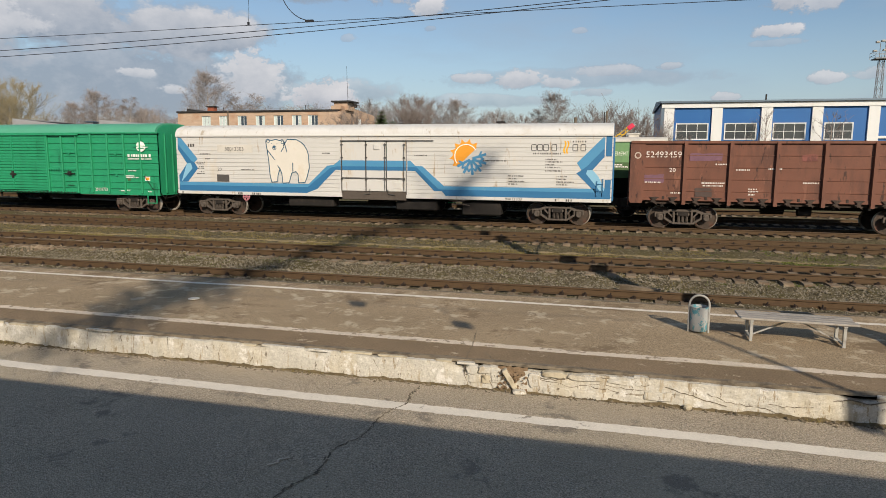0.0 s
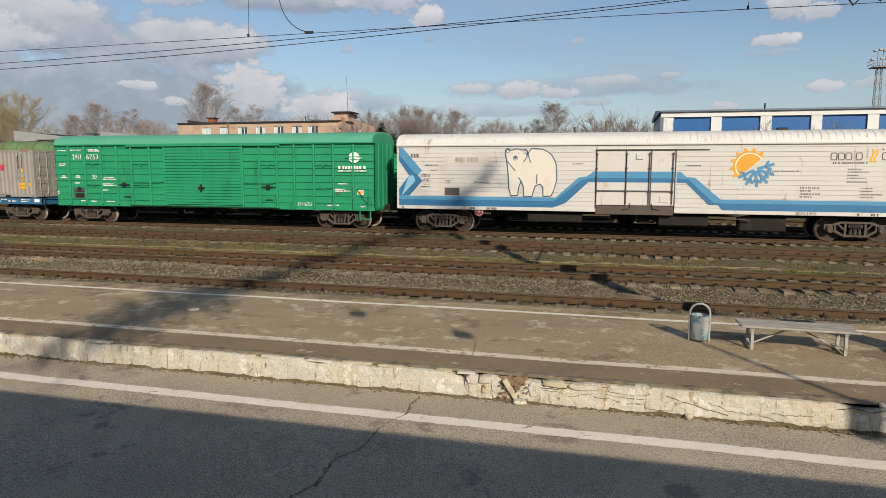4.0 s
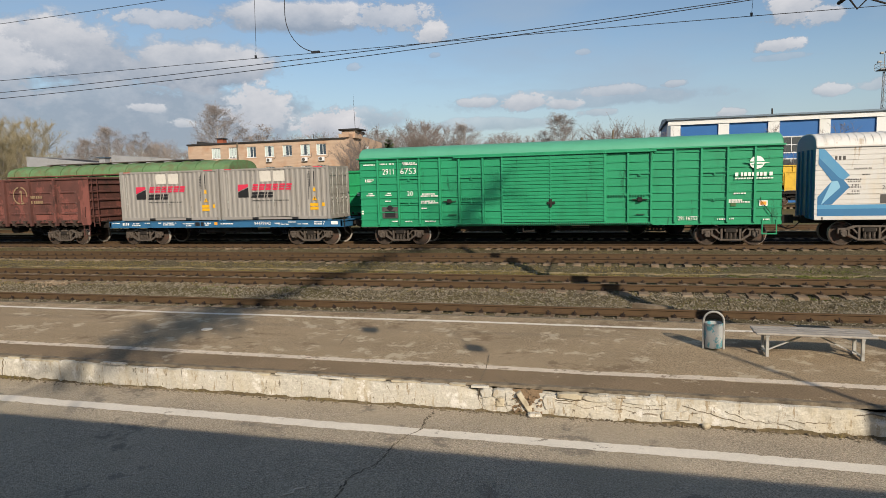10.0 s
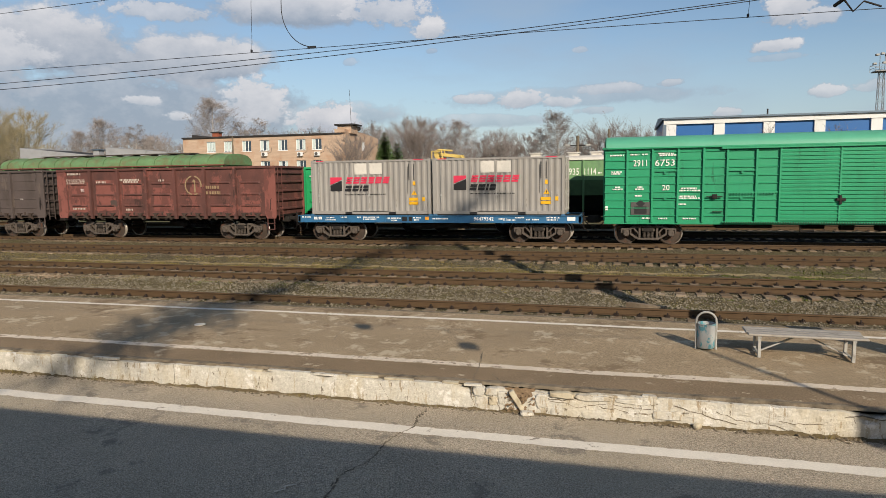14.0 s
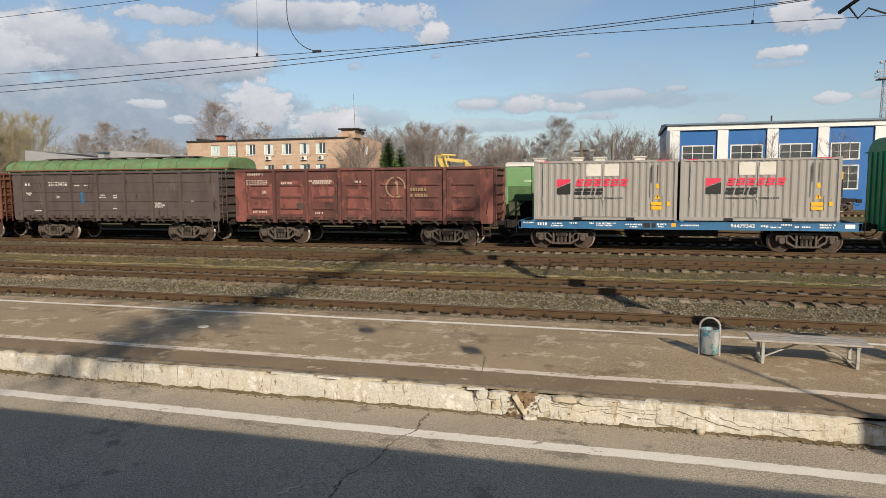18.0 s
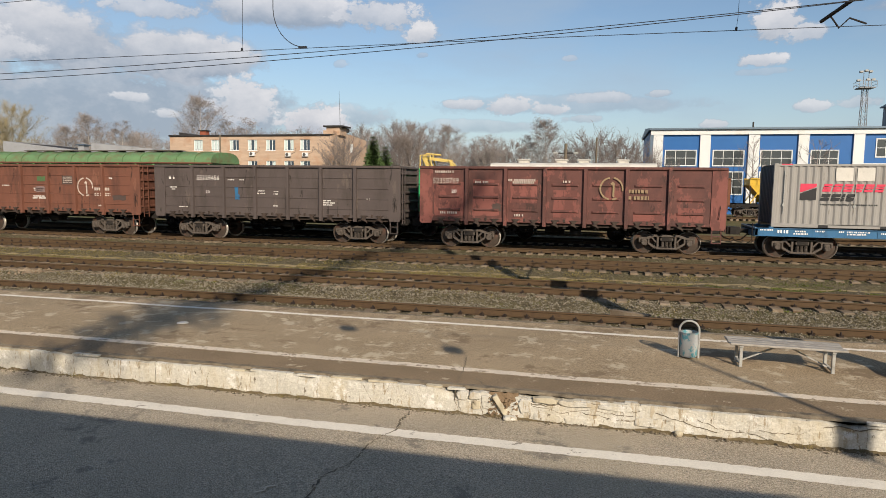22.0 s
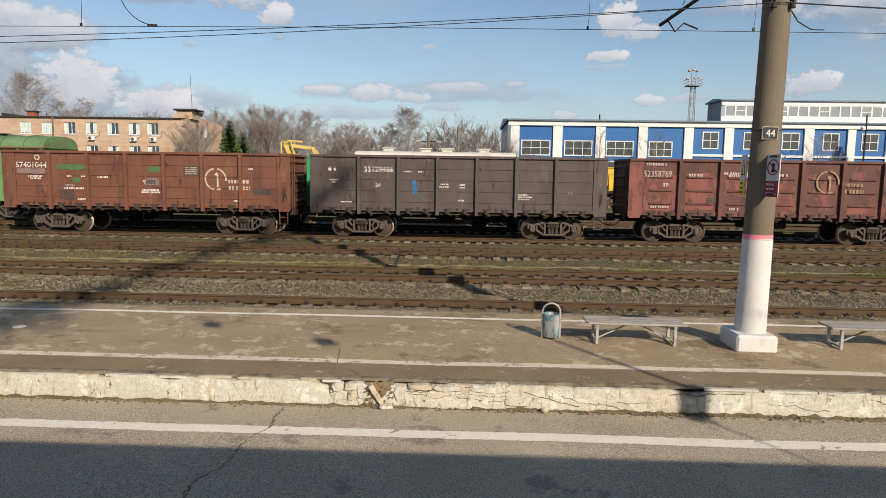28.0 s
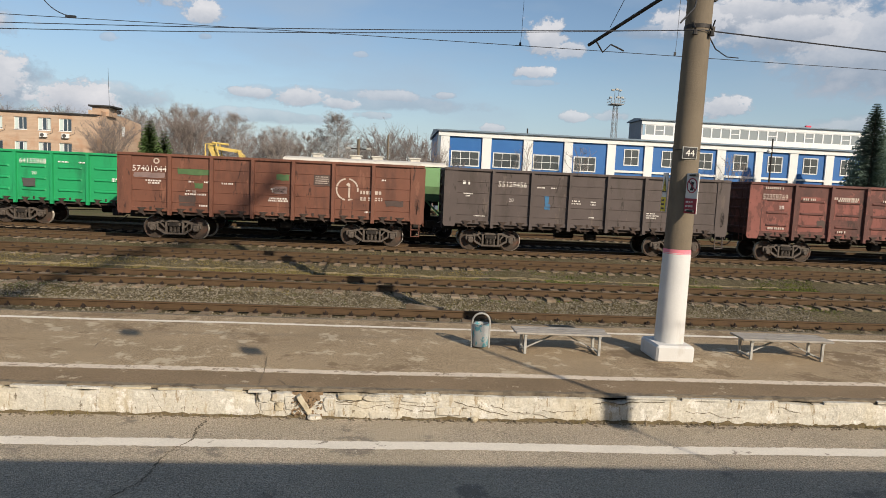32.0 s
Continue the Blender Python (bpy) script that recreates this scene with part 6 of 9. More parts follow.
    # the owner's name as thin plain bars
    for k in range(6):
        x0 = (7.36, 7.62, 7.88, 8.24, 9.14, 9.48)[k]
        f = Form().extrude([(x0 + 0.03, 3.26), (x0 + 0.21, 3.26), (x0 + 0.24, 3.29), (x0 + 0.205, 3.295), (x0 + 0.035, 3.295), (x0, 3.29)], "y", y - 0.004, y)
        f.extrude([(x0, 3.30), (x0 + 0.035, 3.30), (x0 + 0.035, 3.52), (x0, 3.52)], "y", y - 0.004, y)
        f.extrude([(x0 + 0.205, 3.30), (x0 + 0.24, 3.30), (x0 + 0.24, 3.52), (x0 + 0.205, 3.52)], "y", y - 0.004, y)
        f.extrude([(x0 + 0.03, 3.56), (x0, 3.53), (x0 + 0.035, 3.525), (x0 + 0.205, 3.525), (x0 + 0.24, 3.53), (x0 + 0.21, 3.56)], "y", y - 0.004, y)
        part("name_stroke", f, M_STENCILDARK, w)
    f = Form()
    for dx in (0.0, 0.12):
        pp = [(8.78 + dx + 0.04 * math.sin(k * 1.05), 3.70 - k * 0.09) for k in range(7)]
        for (x0, z0), (x1, z1) in zip(pp, pp[1:]):
            f.extrude([(x0, z0), (x0 + 0.07, z0), (x1 + 0.07, z1), (x1, z1)], "y", y - 0.004, y)
    part("name_flames", f, M_YELLOW, w)
    bars("name_caption", [(7.45, 8.68, 3.12), (9.14, 9.72, 3.64)], y, M_STENCILDARK, w, 0.07, 0.4, 5)
    lettering("fleet_number", "80013303", 0.28, -7.87, y - 0.012, 3.22, M_STENCILDARK, w, 1.05)
    part("number_patch", flat([(-8.30, 3.14), (-6.32, 3.14), (-6.32, 3.52), (-8.30, 3.52)], y - 0.002), M_CEMENT, w, "grey repainted number panel")
    lettering("class_number", "20", 0.22, -8.31, y - .004, 2.24, M_STENCILDARK, w, 0.22)
    lettering("fleet_number_low", "80013303", 0.18, 6.24, y - .016, 1.08, M_STENCILDARK, w, 0.75)
    part("data_panel", flat([(-8.36, 1.70), (-7.67, 1.70), (-7.67, 2.05), (-8.36, 2.05)], y - 0.003), M_STENCILDARK, w)
    bars("owner_mark", [(-9.97, -9.60, 3.42)], y, M_STENCILDARK, w, 0.15, 0.35, 3)
    bars("small_markings", [(-9.3, -8.7, 3.04), (-9.0, -8.75, 2.80), (-9.55, -9.0, 2.62), (-9.5, -9.05, 2.54), (-9.35, -9.1, 2.40), (-9.45, -9.0, 2.32), (-9.35, -9.05, 2.16), (-9.5, -9.05, 2.06), (-7.0, -6.3, 2.28),
         (5.15, 6.3, 2.80), (8.0, 8.5, 2.88), (8.0, 8.75, 2.77), (8.0, 8.4, 2.65), (8.0, 8.65, 2.53), (8.0, 8.7, 2.38), (6.35, 7.1, 2.14), (6.35, 6.75, 2.02), (6.35, 7.1, 1.90), (6.35, 6.8, 1.78),
         (8.5, 8.95, 2.14), (8.5, 8.95, 2.02), (8.5, 9.25, 1.90), (8.5, 9.0, 1.78), (-2.6, -2.2, 3.1), (2.0, 2.6, 3.02)], y, M_STENCILDARK, w, 0.055, 0.4, 7)
    bars("class_mark", [(8.92, 9.22, 1.08), (8.45, 8.52, 1.08), (-10.6, -10.5, 1.08), (-7.2, -6.9, 1.08), (-6.4, -5.9, 1.08)], y - .016, M_STENCILDARK, w, 0.10, 0.3, 9)
    for ob in w.children_recursive:
        for v in ob.data.vertices:
            v.co.x += 0.2 if v.co.x < -10.5 else 0.0
    running_gear(w, 10.88, 17.1)
    f = Form()
    g = ring(-6.75, 0.98, 0.16, 0.20, 0, 360, -1.50)
    f.add(g.v, g.f)
    for a in (0, 60, 120):
        f.slant((-6.75 - .17 * math.cos(radians(a)), -1.5, .98 - .17 * math.sin(radians(a))), (-6.75 + .17 * math.cos(radians(a)), -1.5, .98 + .17 * math.sin(radians(a))), 0.03, 0.02, (0, 1, 0))
    part("hand_wheel", f, M_SALMON, w, "pink brake hand wheel")
    for x0, x1, z0 in ((-4.6, -2.2, 0.55), (1.0, 3.0, 0.5), (4.2, 6.0, 0.35)):
        part("equipment_box", Form().box(x0, x1, -1.22, -0.5, z0, 1.0, 0.05), M_UNDER, w)
    part("side_ladder", Form().box(10.2, 10.24, -1.56, -1.53, 1.35, 2.0).box(10.45, 10.49, -1.56, -1.53, 1.35, 2.1).box(10.2, 10.49, -1.56, -1.53, 1.55, 1.58).box(10.2, 10.49, -1.56, -1.53, 1.85, 1.88), M_RBLUE2, w)
    f = Form().tube([(3.6, -1.3, 1.02), (4.1, -1.45, 0.98), (4.5, -1.42, 1.05)], 0.03, 6).tube([(3.7, -1.3, 0.8), (4.2, -1.4, 0.86), (4.6, -1.4, 0.80)], 0.025, 6)
    part("pipes", f, M_BOGIE, w)
    TRAIN.append((w, xc))


reefer()


def corrugated(x0, x1, depth, pitch, s):
    """One trapezoid-corrugated plate's outline in plan, outer face first."""
    n = max(int(round((x1 - x0) / pitch)), 1)
    p = (x1 - x0) / n
    out = []
    for k in range(n):
        a = x0 + k * p
        out += [(a, 0.0), (a + 0.26 * p, 0.0), (a + 0.50 * p, depth), (a + 0.76 * p, depth)]
    out.append((x1, 0.0))
    return [(x, s * (1.20 - d)) for x, d in out] + [(x1, s * 1.12), (x0, s * 1.12)]


def container(name_x, label, y):
    c = thing("container", label, "shipping container", "containers on the flat wagon", at=pose(name_x, y, 1.30))
    L, H = 3.029, 2.591
    for s in (-1, 1):
        part("side_plate", Form().extrude(corrugated(-L + 0.12, L - 0.12, 0.036, 0.278, s), "z", 0.14, H - 0.09), M_CONT, c)
        part("top_rail", Form().box(-L + .1, L - .1, *sorted((s * 1.15, s * 1.215)), H - 0.11, H - 0.02, 0.008), M_CONT, c)
        f = Form()
        for a, b in ((-L + .1, -1.28), (-0.92, 0.95), (1.30, L - .1)):
            f.box(a, b, *sorted((s * 1.12, s * 1.215)), 0.0, 0.15, 0.008)
        f.box(-1.3, 1.32, *sorted((s * 1.12, s * 1.215)), 0.115, 0.15)
        part("bottom_rail", f, M_CONT, c)
        # black plugs stand for the shade inside the open fork pockets
        for x0, x1 in ((-1.28, -0.92), (0.95, 1.30)):
            part("fork_pocket", Form().box(x0, x1, s * 1.17 - .03, s * 1.17 + .03, 0.01, 0.115), M_BLACK, c)
        for e in (-1, 1):
            part("corner_post", Form().box(*sorted((e * (L - 0.13), e * L)), *sorted((s * 1.10, s * 1.219)), 0.1, H - 0.1, 0.01), M_CONT, c)
            f = Form()
            for z in (0.0, H - 0.118):
                f.box(*sorted((e * (L - 0.178), e * L)), *sorted((s * 1.06, s * 1.219)), z, z + 0.118, 0.012)
            part("corner_casting", f, M_CONT, c)
    part("roof_plate", Form().box(-L + 0.1, L - 0.1, -1.16, 1.16, H - 0.06, H - 0.03), M_CONT, c)
    part("floor", Form().box(-L + 0.1, L - 0.1, -1.14, 1.14, 0.10, 0.14), M_UNDER, c)
    prof = corrugated(-1.08, 1.08, 0.04, 0.27, 1)
    part("front_plate", Form().extrude([(-(L - 0.03) + (1.20 - q), p) for p, q in prof], "z", 0.12, H - 0.1), M_CONTEND, c, "dark front wall")
    for a, b in ((-1.09, -0.01), (0.01, 1.09)):
        f = Form().box(L - 0.06, L - 0.02, a, b, 0.14, H - 0.12, 0.01)
        for k in range(5):
            f.box(L - 0.02, L + 0.005, a + 0.05, b - 0.05, 0.30 + k * 0.45, 0.55 + k * 0.45, 0.012)
        part("door", f, M_CONT, c)
    for yy in (-0.85, -0.35, 0.35, 0.85):
        f = Form().tube([(L + 0.03, yy, 0.1), (L + 0.03, yy, H - 0.08)], 0.018, 6)
        f.box(L - 0.01, L + 0.05, yy - 0.12, yy + 0.05, 0.95, 1.05)
        for z in (0.2, 0.8, 1.5, 2.2):
            f.box(L - 0.02, L + 0.05, yy - 0.04, yy + 0.04, z, z + 0.06)
        part("lock_bar", f, M_GREYPAINT, c)
    part("end_header", Form().box(L - 0.07, L - 0.01, -1.1, 1.1, H - 0.12, H - 0.02).box(L - 0.07, L - 0.01, -1.1, 1.1, 0.0, 0.14), M_CONT, c)
    for x in (-2.62, -0.02):
        f = Form().tube([(x, -1.225, 0.55), (x, -1.235, 1.05), (x, -1.235, 2.3)], 0.013, 6).box(x - 0.04, x + 0.04, -1.24, -1.19, 0.85, 0.95)
        part("side_lock_rod", f, M_GREYPAINT, c, "grey lock rod on the side door")
    part("side_handle", Form().tube([(2.45, -1.225, 0.45), (2.45, -1.235, 1.0), (2.45, -1.225, 1.05)], 0.013, 6), M_GREYPAINT, c)
    y = -1.2045
    part("emblem_block", flat([(-2.02, 1.42), (-1.42, 1.66), (-1.42, 1.78), (-2.02, 1.78)], y), M_CRIMSON, c)
    part("emblem_block", flat([(-2.02, 1.12), (-1.42, 1.12), (-1.42, 1.62), (-2.02, 1.38)], y), M_BLACK, c)
    for k in range(6):
        x = -1.22 + k * 0.375
        lean = lambda px, z: (x + px + (z - 1.47) * 0.27, z)
        f = Form()
        for z0, z1 in ((1.47, 1.565), (1.59, 1.66), (1.685, 1.78)):
            f.extrude([lean(0, z0), lean(0.30, z0), lean(0.30, z1), lean(0, z1)], "y", y - 0.004, y)
        part("name_block", f, M_CRIMSON, c)
    for k, wd in enumerate((0.32, 0.32, 0.10, 0.28)):
        x = -1.28 + (0, 0.38, 0.76, 0.92)[k]
        f = Form().extrude([(x, 1.10), (x + wd, 1.10), (x + wd + 0.035, 1.23), (x + 0.035, 1.23)], "y", y - 0.004, y).extrude([(x + 0.04, 1.255), (x + wd + 0.04, 1.255), (x + wd + 0.075, 1.38), (x + 0.075, 1.38)], "y", y - 0.004, y)
        part("name_block", f, M_BLACK, c)
    bars("address_line", [(-1.25, 0.85, 0.92)], y, M_BLACK, c, 0.06, 0.4, 3)
    for x in (-0.75, 0.02):
        part("paper_plate", flat([(x, 1.90), (x + 0.62, 1.90), (x + 0.62, 2.42), (x, 2.42)], y - 0.002), M_CEMENT, c, "pale worn panel")
    for x0, x1, z0, z1 in ((1.98, 2.42, 0.46, 0.60), (1.98, 2.42, 0.64, 0.78), (2.62, 2.76, 0.62, 0.80), (2.17, 2.29, 1.36, 1.54)):
        part("warning_plate", Form().box(x0, x1, y - 0.006, y - 0.002, z0, z1), M_YELLOW, c, "yellow warning plate")
    part("warning_triangle", Form().extrude([(2.10, 0.92), (2.36, 0.92), (2.23, 1.14)], "y", y - 0.006, y - 0.002), M_YELLOW, c, "yellow warning triangle")
    part("warning_sign", flat([(2.215, 0.96), (2.245, 0.96), (2.25, 1.07), (2.21, 1.07)], y - 0.007), M_BLACK, c)
    f = Form()
    rnd = random.Random(3)
    for xx in (1.96, 2.20):
        z = 1.62
        while z < 2.35:
            f.box(xx, xx + 0.05, y - 0.006, y - 0.002, z, z + 0.05); z += 0.075
    z = 0.98
    while z < 2.2:
        f.box(1.90, 1.94, y - 0.006, y - 0.002, z, z + 0.05); z += 0.085
    part("code_marks", f, M_BLACK, c)
    part("top_marks", Form().box(-2.75, -2.35, -1.2195, -1.2155, H - 0.055, H - 0.02).box(2.2, 2.7, -1.2195, -1.2155, H - 0.055, H - 0.02), M_CRIMSON, c, "crimson lifting marks")
    return c


def flat_wagon():
    xc = -48.87
    w = thing("flat_wagon", "blue container flat wagon with white stencils", "flat wagon", "freight train", at=pose(xc, D, 0))
    L = 6.80
    for s in (-1, 1):
        part("side_sill", Form().extrude([(s * 1.44, 0.94), (s * 1.44, 1.26), (s * 1.34, 1.26), (s * 1.34, 1.24), (s * 1.41, 1.23), (s * 1.41, 0.97), (s * 1.34, 0.96), (s * 1.34, 0.94)], "x", -L, L), M_FLATBLUE, w)
        f = Form()
        for k in range(-5, 6):
            f.box(k * 1.15 - 0.03, k * 1.15 + 0.03, *sorted((s * 1.40, s * 1.455)), 0.95, 1.25)
        part("sill_ribs", f, M_FLATBLUE, w)
        part("flange", Form().box(-L, L, *sorted((s * 1.36, s * 1.47)), 1.235, 1.262).box(-L, L, *sorted((s * 1.36, s * 1.47)), 0.925, 0.95), M_FLATBLUE, w)
    part("deck", Form().box(-L, L, -1.36, 1.36, 1.14, 1.19), M_UNDER, w)
    f = Form()
    for k in range(-6, 7):
        f.box(k * 1.05 - 0.05, k * 1.05 + 0.05, -1.36, 1.36, 0.96, 1.14)
    part("cross_members", f, M_UNDER, w)
    for e in (-1, 1):
        part("head_stock", Form().box(*sorted((e * (L - 0.12), e * L)), -1.44, 1.44, 0.90, 1.26, 0.01), M_FLATBLUE, w)
        part("handrail", Form().tube([(e * (L + 0.02), -1.40, 1.24), (e * (L + 0.1), -1.42, 1.45), (e * (L + 0.1), -1.42, 0.75), (e * (L + 0.3), -1.3, 0.55)], 0.018, 6), M_UNDER, w)
    for x in (-6.15, -0.12, 0.12, 6.0):
        for s in (-1, 1):
            part("twist_lock", Form().box(x - 0.09, x + 0.09, s * 1.16 - 0.08, s * 1.16 + 0.08, 1.19, 1.30, 0.015), M_FLATBLUE, w)
    y = -1.4425
    lettering("fleet_number", "94479342", 0.24, 2.0, -1.4575, 1.03, M_WHITE, w, 0.92)
    bars("small_markings", [(-6.6, -6.1, 1.15), (-5.3, -4.9, 1.12), (-4.55, -4.2, 1.14), (-5.35, -4.8, 1.02), (-3.7, -3.5, 1.14), (-3.4, -2.6, 1.14), (-3.4, -2.7, 1.05), (-2.2, -1.5, 1.10), (-0.9, -0.5, 1.12), (-0.85, -0.6, 1.02),
         (0.0, 0.8, 1.08), (3.15, 3.5, 1.08), (3.9, 4.3, 1.14), (3.35, 3.9, 1.03), (4.4, 5.0, 1.05), (5.3, 5.9, 1.14), (5.3, 5.8, 1.04), (-2.0, -1.7, 1.0)], y, M_WHITE, w, 0.06, 0.35, 5)
    bars("owner_mark", [(-5.95, -5.55, 1.06)], y, M_WHITE, w, 0.13, 0.3, 4)
    part("notice", flat([(-0.32, 1.05), (-0.14, 1.05), (-0.14, 1.20), (-0.32, 1.20)], y - .001), M_ORANGE, w)
    part("notice", flat([(6.2, 1.04), (6.55, 1.04), (6.55, 1.20), (6.2, 1.20)], y - .001), M_WHITE, w)
    part("dark_panel", flat([(-1.45, 1.0), (-0.95, 1.0), (-0.95, 1.2), (-1.45, 1.2)], y - .001), M_BLACK, w)
    running_gear(w, 6.85, 9.85)
    part("tank", Form().box(-1.2, 1.6, -1.0, -0.4, 0.62, 0.92, 0.05), M_UNDER, w)
    TRAIN.append((w, xc))
    for dx in (-3.13, 3.03):
        c = container(xc + dx, "grey corrugated container with crimson emblem standing on the flat wagon", D)
        TRAIN.append((c, xc + dx))


flat_wagon()


def rolled(t):
    """Metres rolled at t seconds, between the rows of ROLL."""
    T = [a for a, _ in ROLL]
    S = [b for _, b in ROLL]
    i = max(0, min(len(T) - 2, next((k for k in range(len(T) - 1) if T[k + 1] >= t), len(T) - 2)))
    slope = lambda k: (S[min(k + 1, len(T) - 1)] - S[max(k - 1, 0)]) / (T[min(k + 1, len(T) - 1)] - T[max(k - 1, 0)])
    h = T[i + 1] - T[i]
    u = (t - T[i]) / h
    return ((2 * u ** 3 - 3 * u ** 2 + 1) * S[i] + (u ** 3 - 2 * u ** 2 + u) * h * slope(i) + (-2 * u ** 3 + 3 * u ** 2) * S[i + 1] + (u ** 3 - u ** 2) * h * slope(i + 1))


def motions():
    """The train rolls by; every wheelset turns with it."""
    times = [k * 0.5 for k in range(65)]
    for ob, x in TRAIN:
        p = ob.matrix_basis.translation.copy()
        walk(ob, [(t, pose(x + rolled(t), p.y, p.z)) for t in times])
    for w, e in WHEELSETS:
        if w.parent.parent in [ob for ob, _ in TRAIN]:
            walk(w, [(k * 0.2, pose(e, 0, WHEEL_R, 0, math.degrees(rolled(k * 0.2) / WHEEL_R), 0)) for k in range(161)])
    walk(BOOM, [(t, pose(-0.6, 0, 3.3, 0, a, 0)) for t, a in ((0, -40), (4, -38), (10, -24), (16, -14), (24, -14), (32, -14))])


# ---- platform things ----
def litter_bin():
    w = thing("litter_bin", "silver litter bin with peeling turquoise paint in a tubular hoop", "litter bin", at=pose(1.37, 10.93, DECK))
    f = Form().disc(0, 0, 0, "z", 0, 0, 24, [(0, 0.03), (0.120, 0.03), (0.130, 0.045), (0.135, 0.16), (0.138, 0.28), (0.135, 0.405), (0.142, 0.41), (0.142, 0.425), (0.127, 0.425), (0.123, 0.08), (0, 0.08)])
    part("bucket", f, M_BINPAINT, w, smooth=True)
    hoop = [(-0.150, 0, 0)] + [(-0.150, 0, z) for z in (0.2, 0.38)] + [(-0.150 * math.cos(a * math.pi / 12), 0, 0.45 + 0.15 * math.sin(a * math.pi / 12)) for a in range(13)] + [(0.150, 0, 0.38), (0.150, 0, 0.2), (0.150, 0, 0)]
    part("hoop", Form().tube(hoop, 0.017, 8), M_GREYPAINT, w, "grey tubular hoop", smooth=True)
    part("handle", Form().tube([(-0.13, 0, 0.42)] + [(-0.13 * math.cos(a * math.pi / 8), 0.02, 0.42 + 0.12 * math.sin(a * math.pi / 8)) for a in range(1, 8)] + [(0.13, 0, 0.42)], 0.005, 5), M_IRON, w)
    for s in (-1, 1):
        part("pivot", Form().tube([(s * 0.125, 0, 0.36), (s * 0.150, 0, 0.36)], 0.012, 6), M_GREYPAINT, w)
    part("litter", grid(8, 8, lambda u, v: (0.11 * (2 * u - 1) * math.sqrt(1 - 0.5 * (2 * v - 1) ** 2), 0.11 * (2 * v - 1) * math.sqrt(1 - 0.5 * (2 * u - 1) ** 2), 0.37 + 0.03 * n3(u * 7, v * 7))), M_KERBTOP, w)


litter_bin()


def bench(x, label):
    w = thing("bench", label, "bench", "platform benches", at=pose(x, 10.78, DECK, 0, 0, -1.5))
    rnd = random.Random(int(x * 10))
    for k in range(4):
        y0 = -0.26 + k * 0.132
        part("plank", Form().box(-0.80 + rnd.uniform(-.02, .02), 0.80 + rnd.uniform(-.02, .02), y0, y0 + 0.122, 0.335 + rnd.uniform(-.004, .004), 0.372, 0.008), M_PLANK, w)
    for sx in (-0.63, 0.63):
        for sy in (-0.20, 0.20):
            part("leg", Form().box(sx - 0.022, sx + 0.022, sy - 0.022, sy + 0.022, 0.0, 0.34, 0.004), M_GREYPAINT, w)
        part("bearer", Form().box(sx - 0.025, sx + 0.025, -0.24, 0.24, 0.31, 0.337), M_GREYPAINT, w)
        part("brace", Form().slant((sx * 0.97, 0.0, 0.05), (sx * 0.10, 0.0, 0.32), 0.035, 0.02), M_GREYPAINT, w)
        part("foot_bar", Form().box(sx - 0.015, sx + 0.015, -0.2, 0.2, 0.03, 0.06), M_GREYPAINT, w)


M_PLANK = mat("weathered_planks", "98938b", 0.85, var=0.2, scale=3, fine=60, bump=0.5, dirt="6f675c", dirt_amount=0.3, dirt_scale=6, per_object=0.1, squash=(0.15, 1, 1))
bench(2.72, "grey weathered plank bench beside the litter bin")
bench(6.67, "grey weathered plank bench beyond the concrete mast")


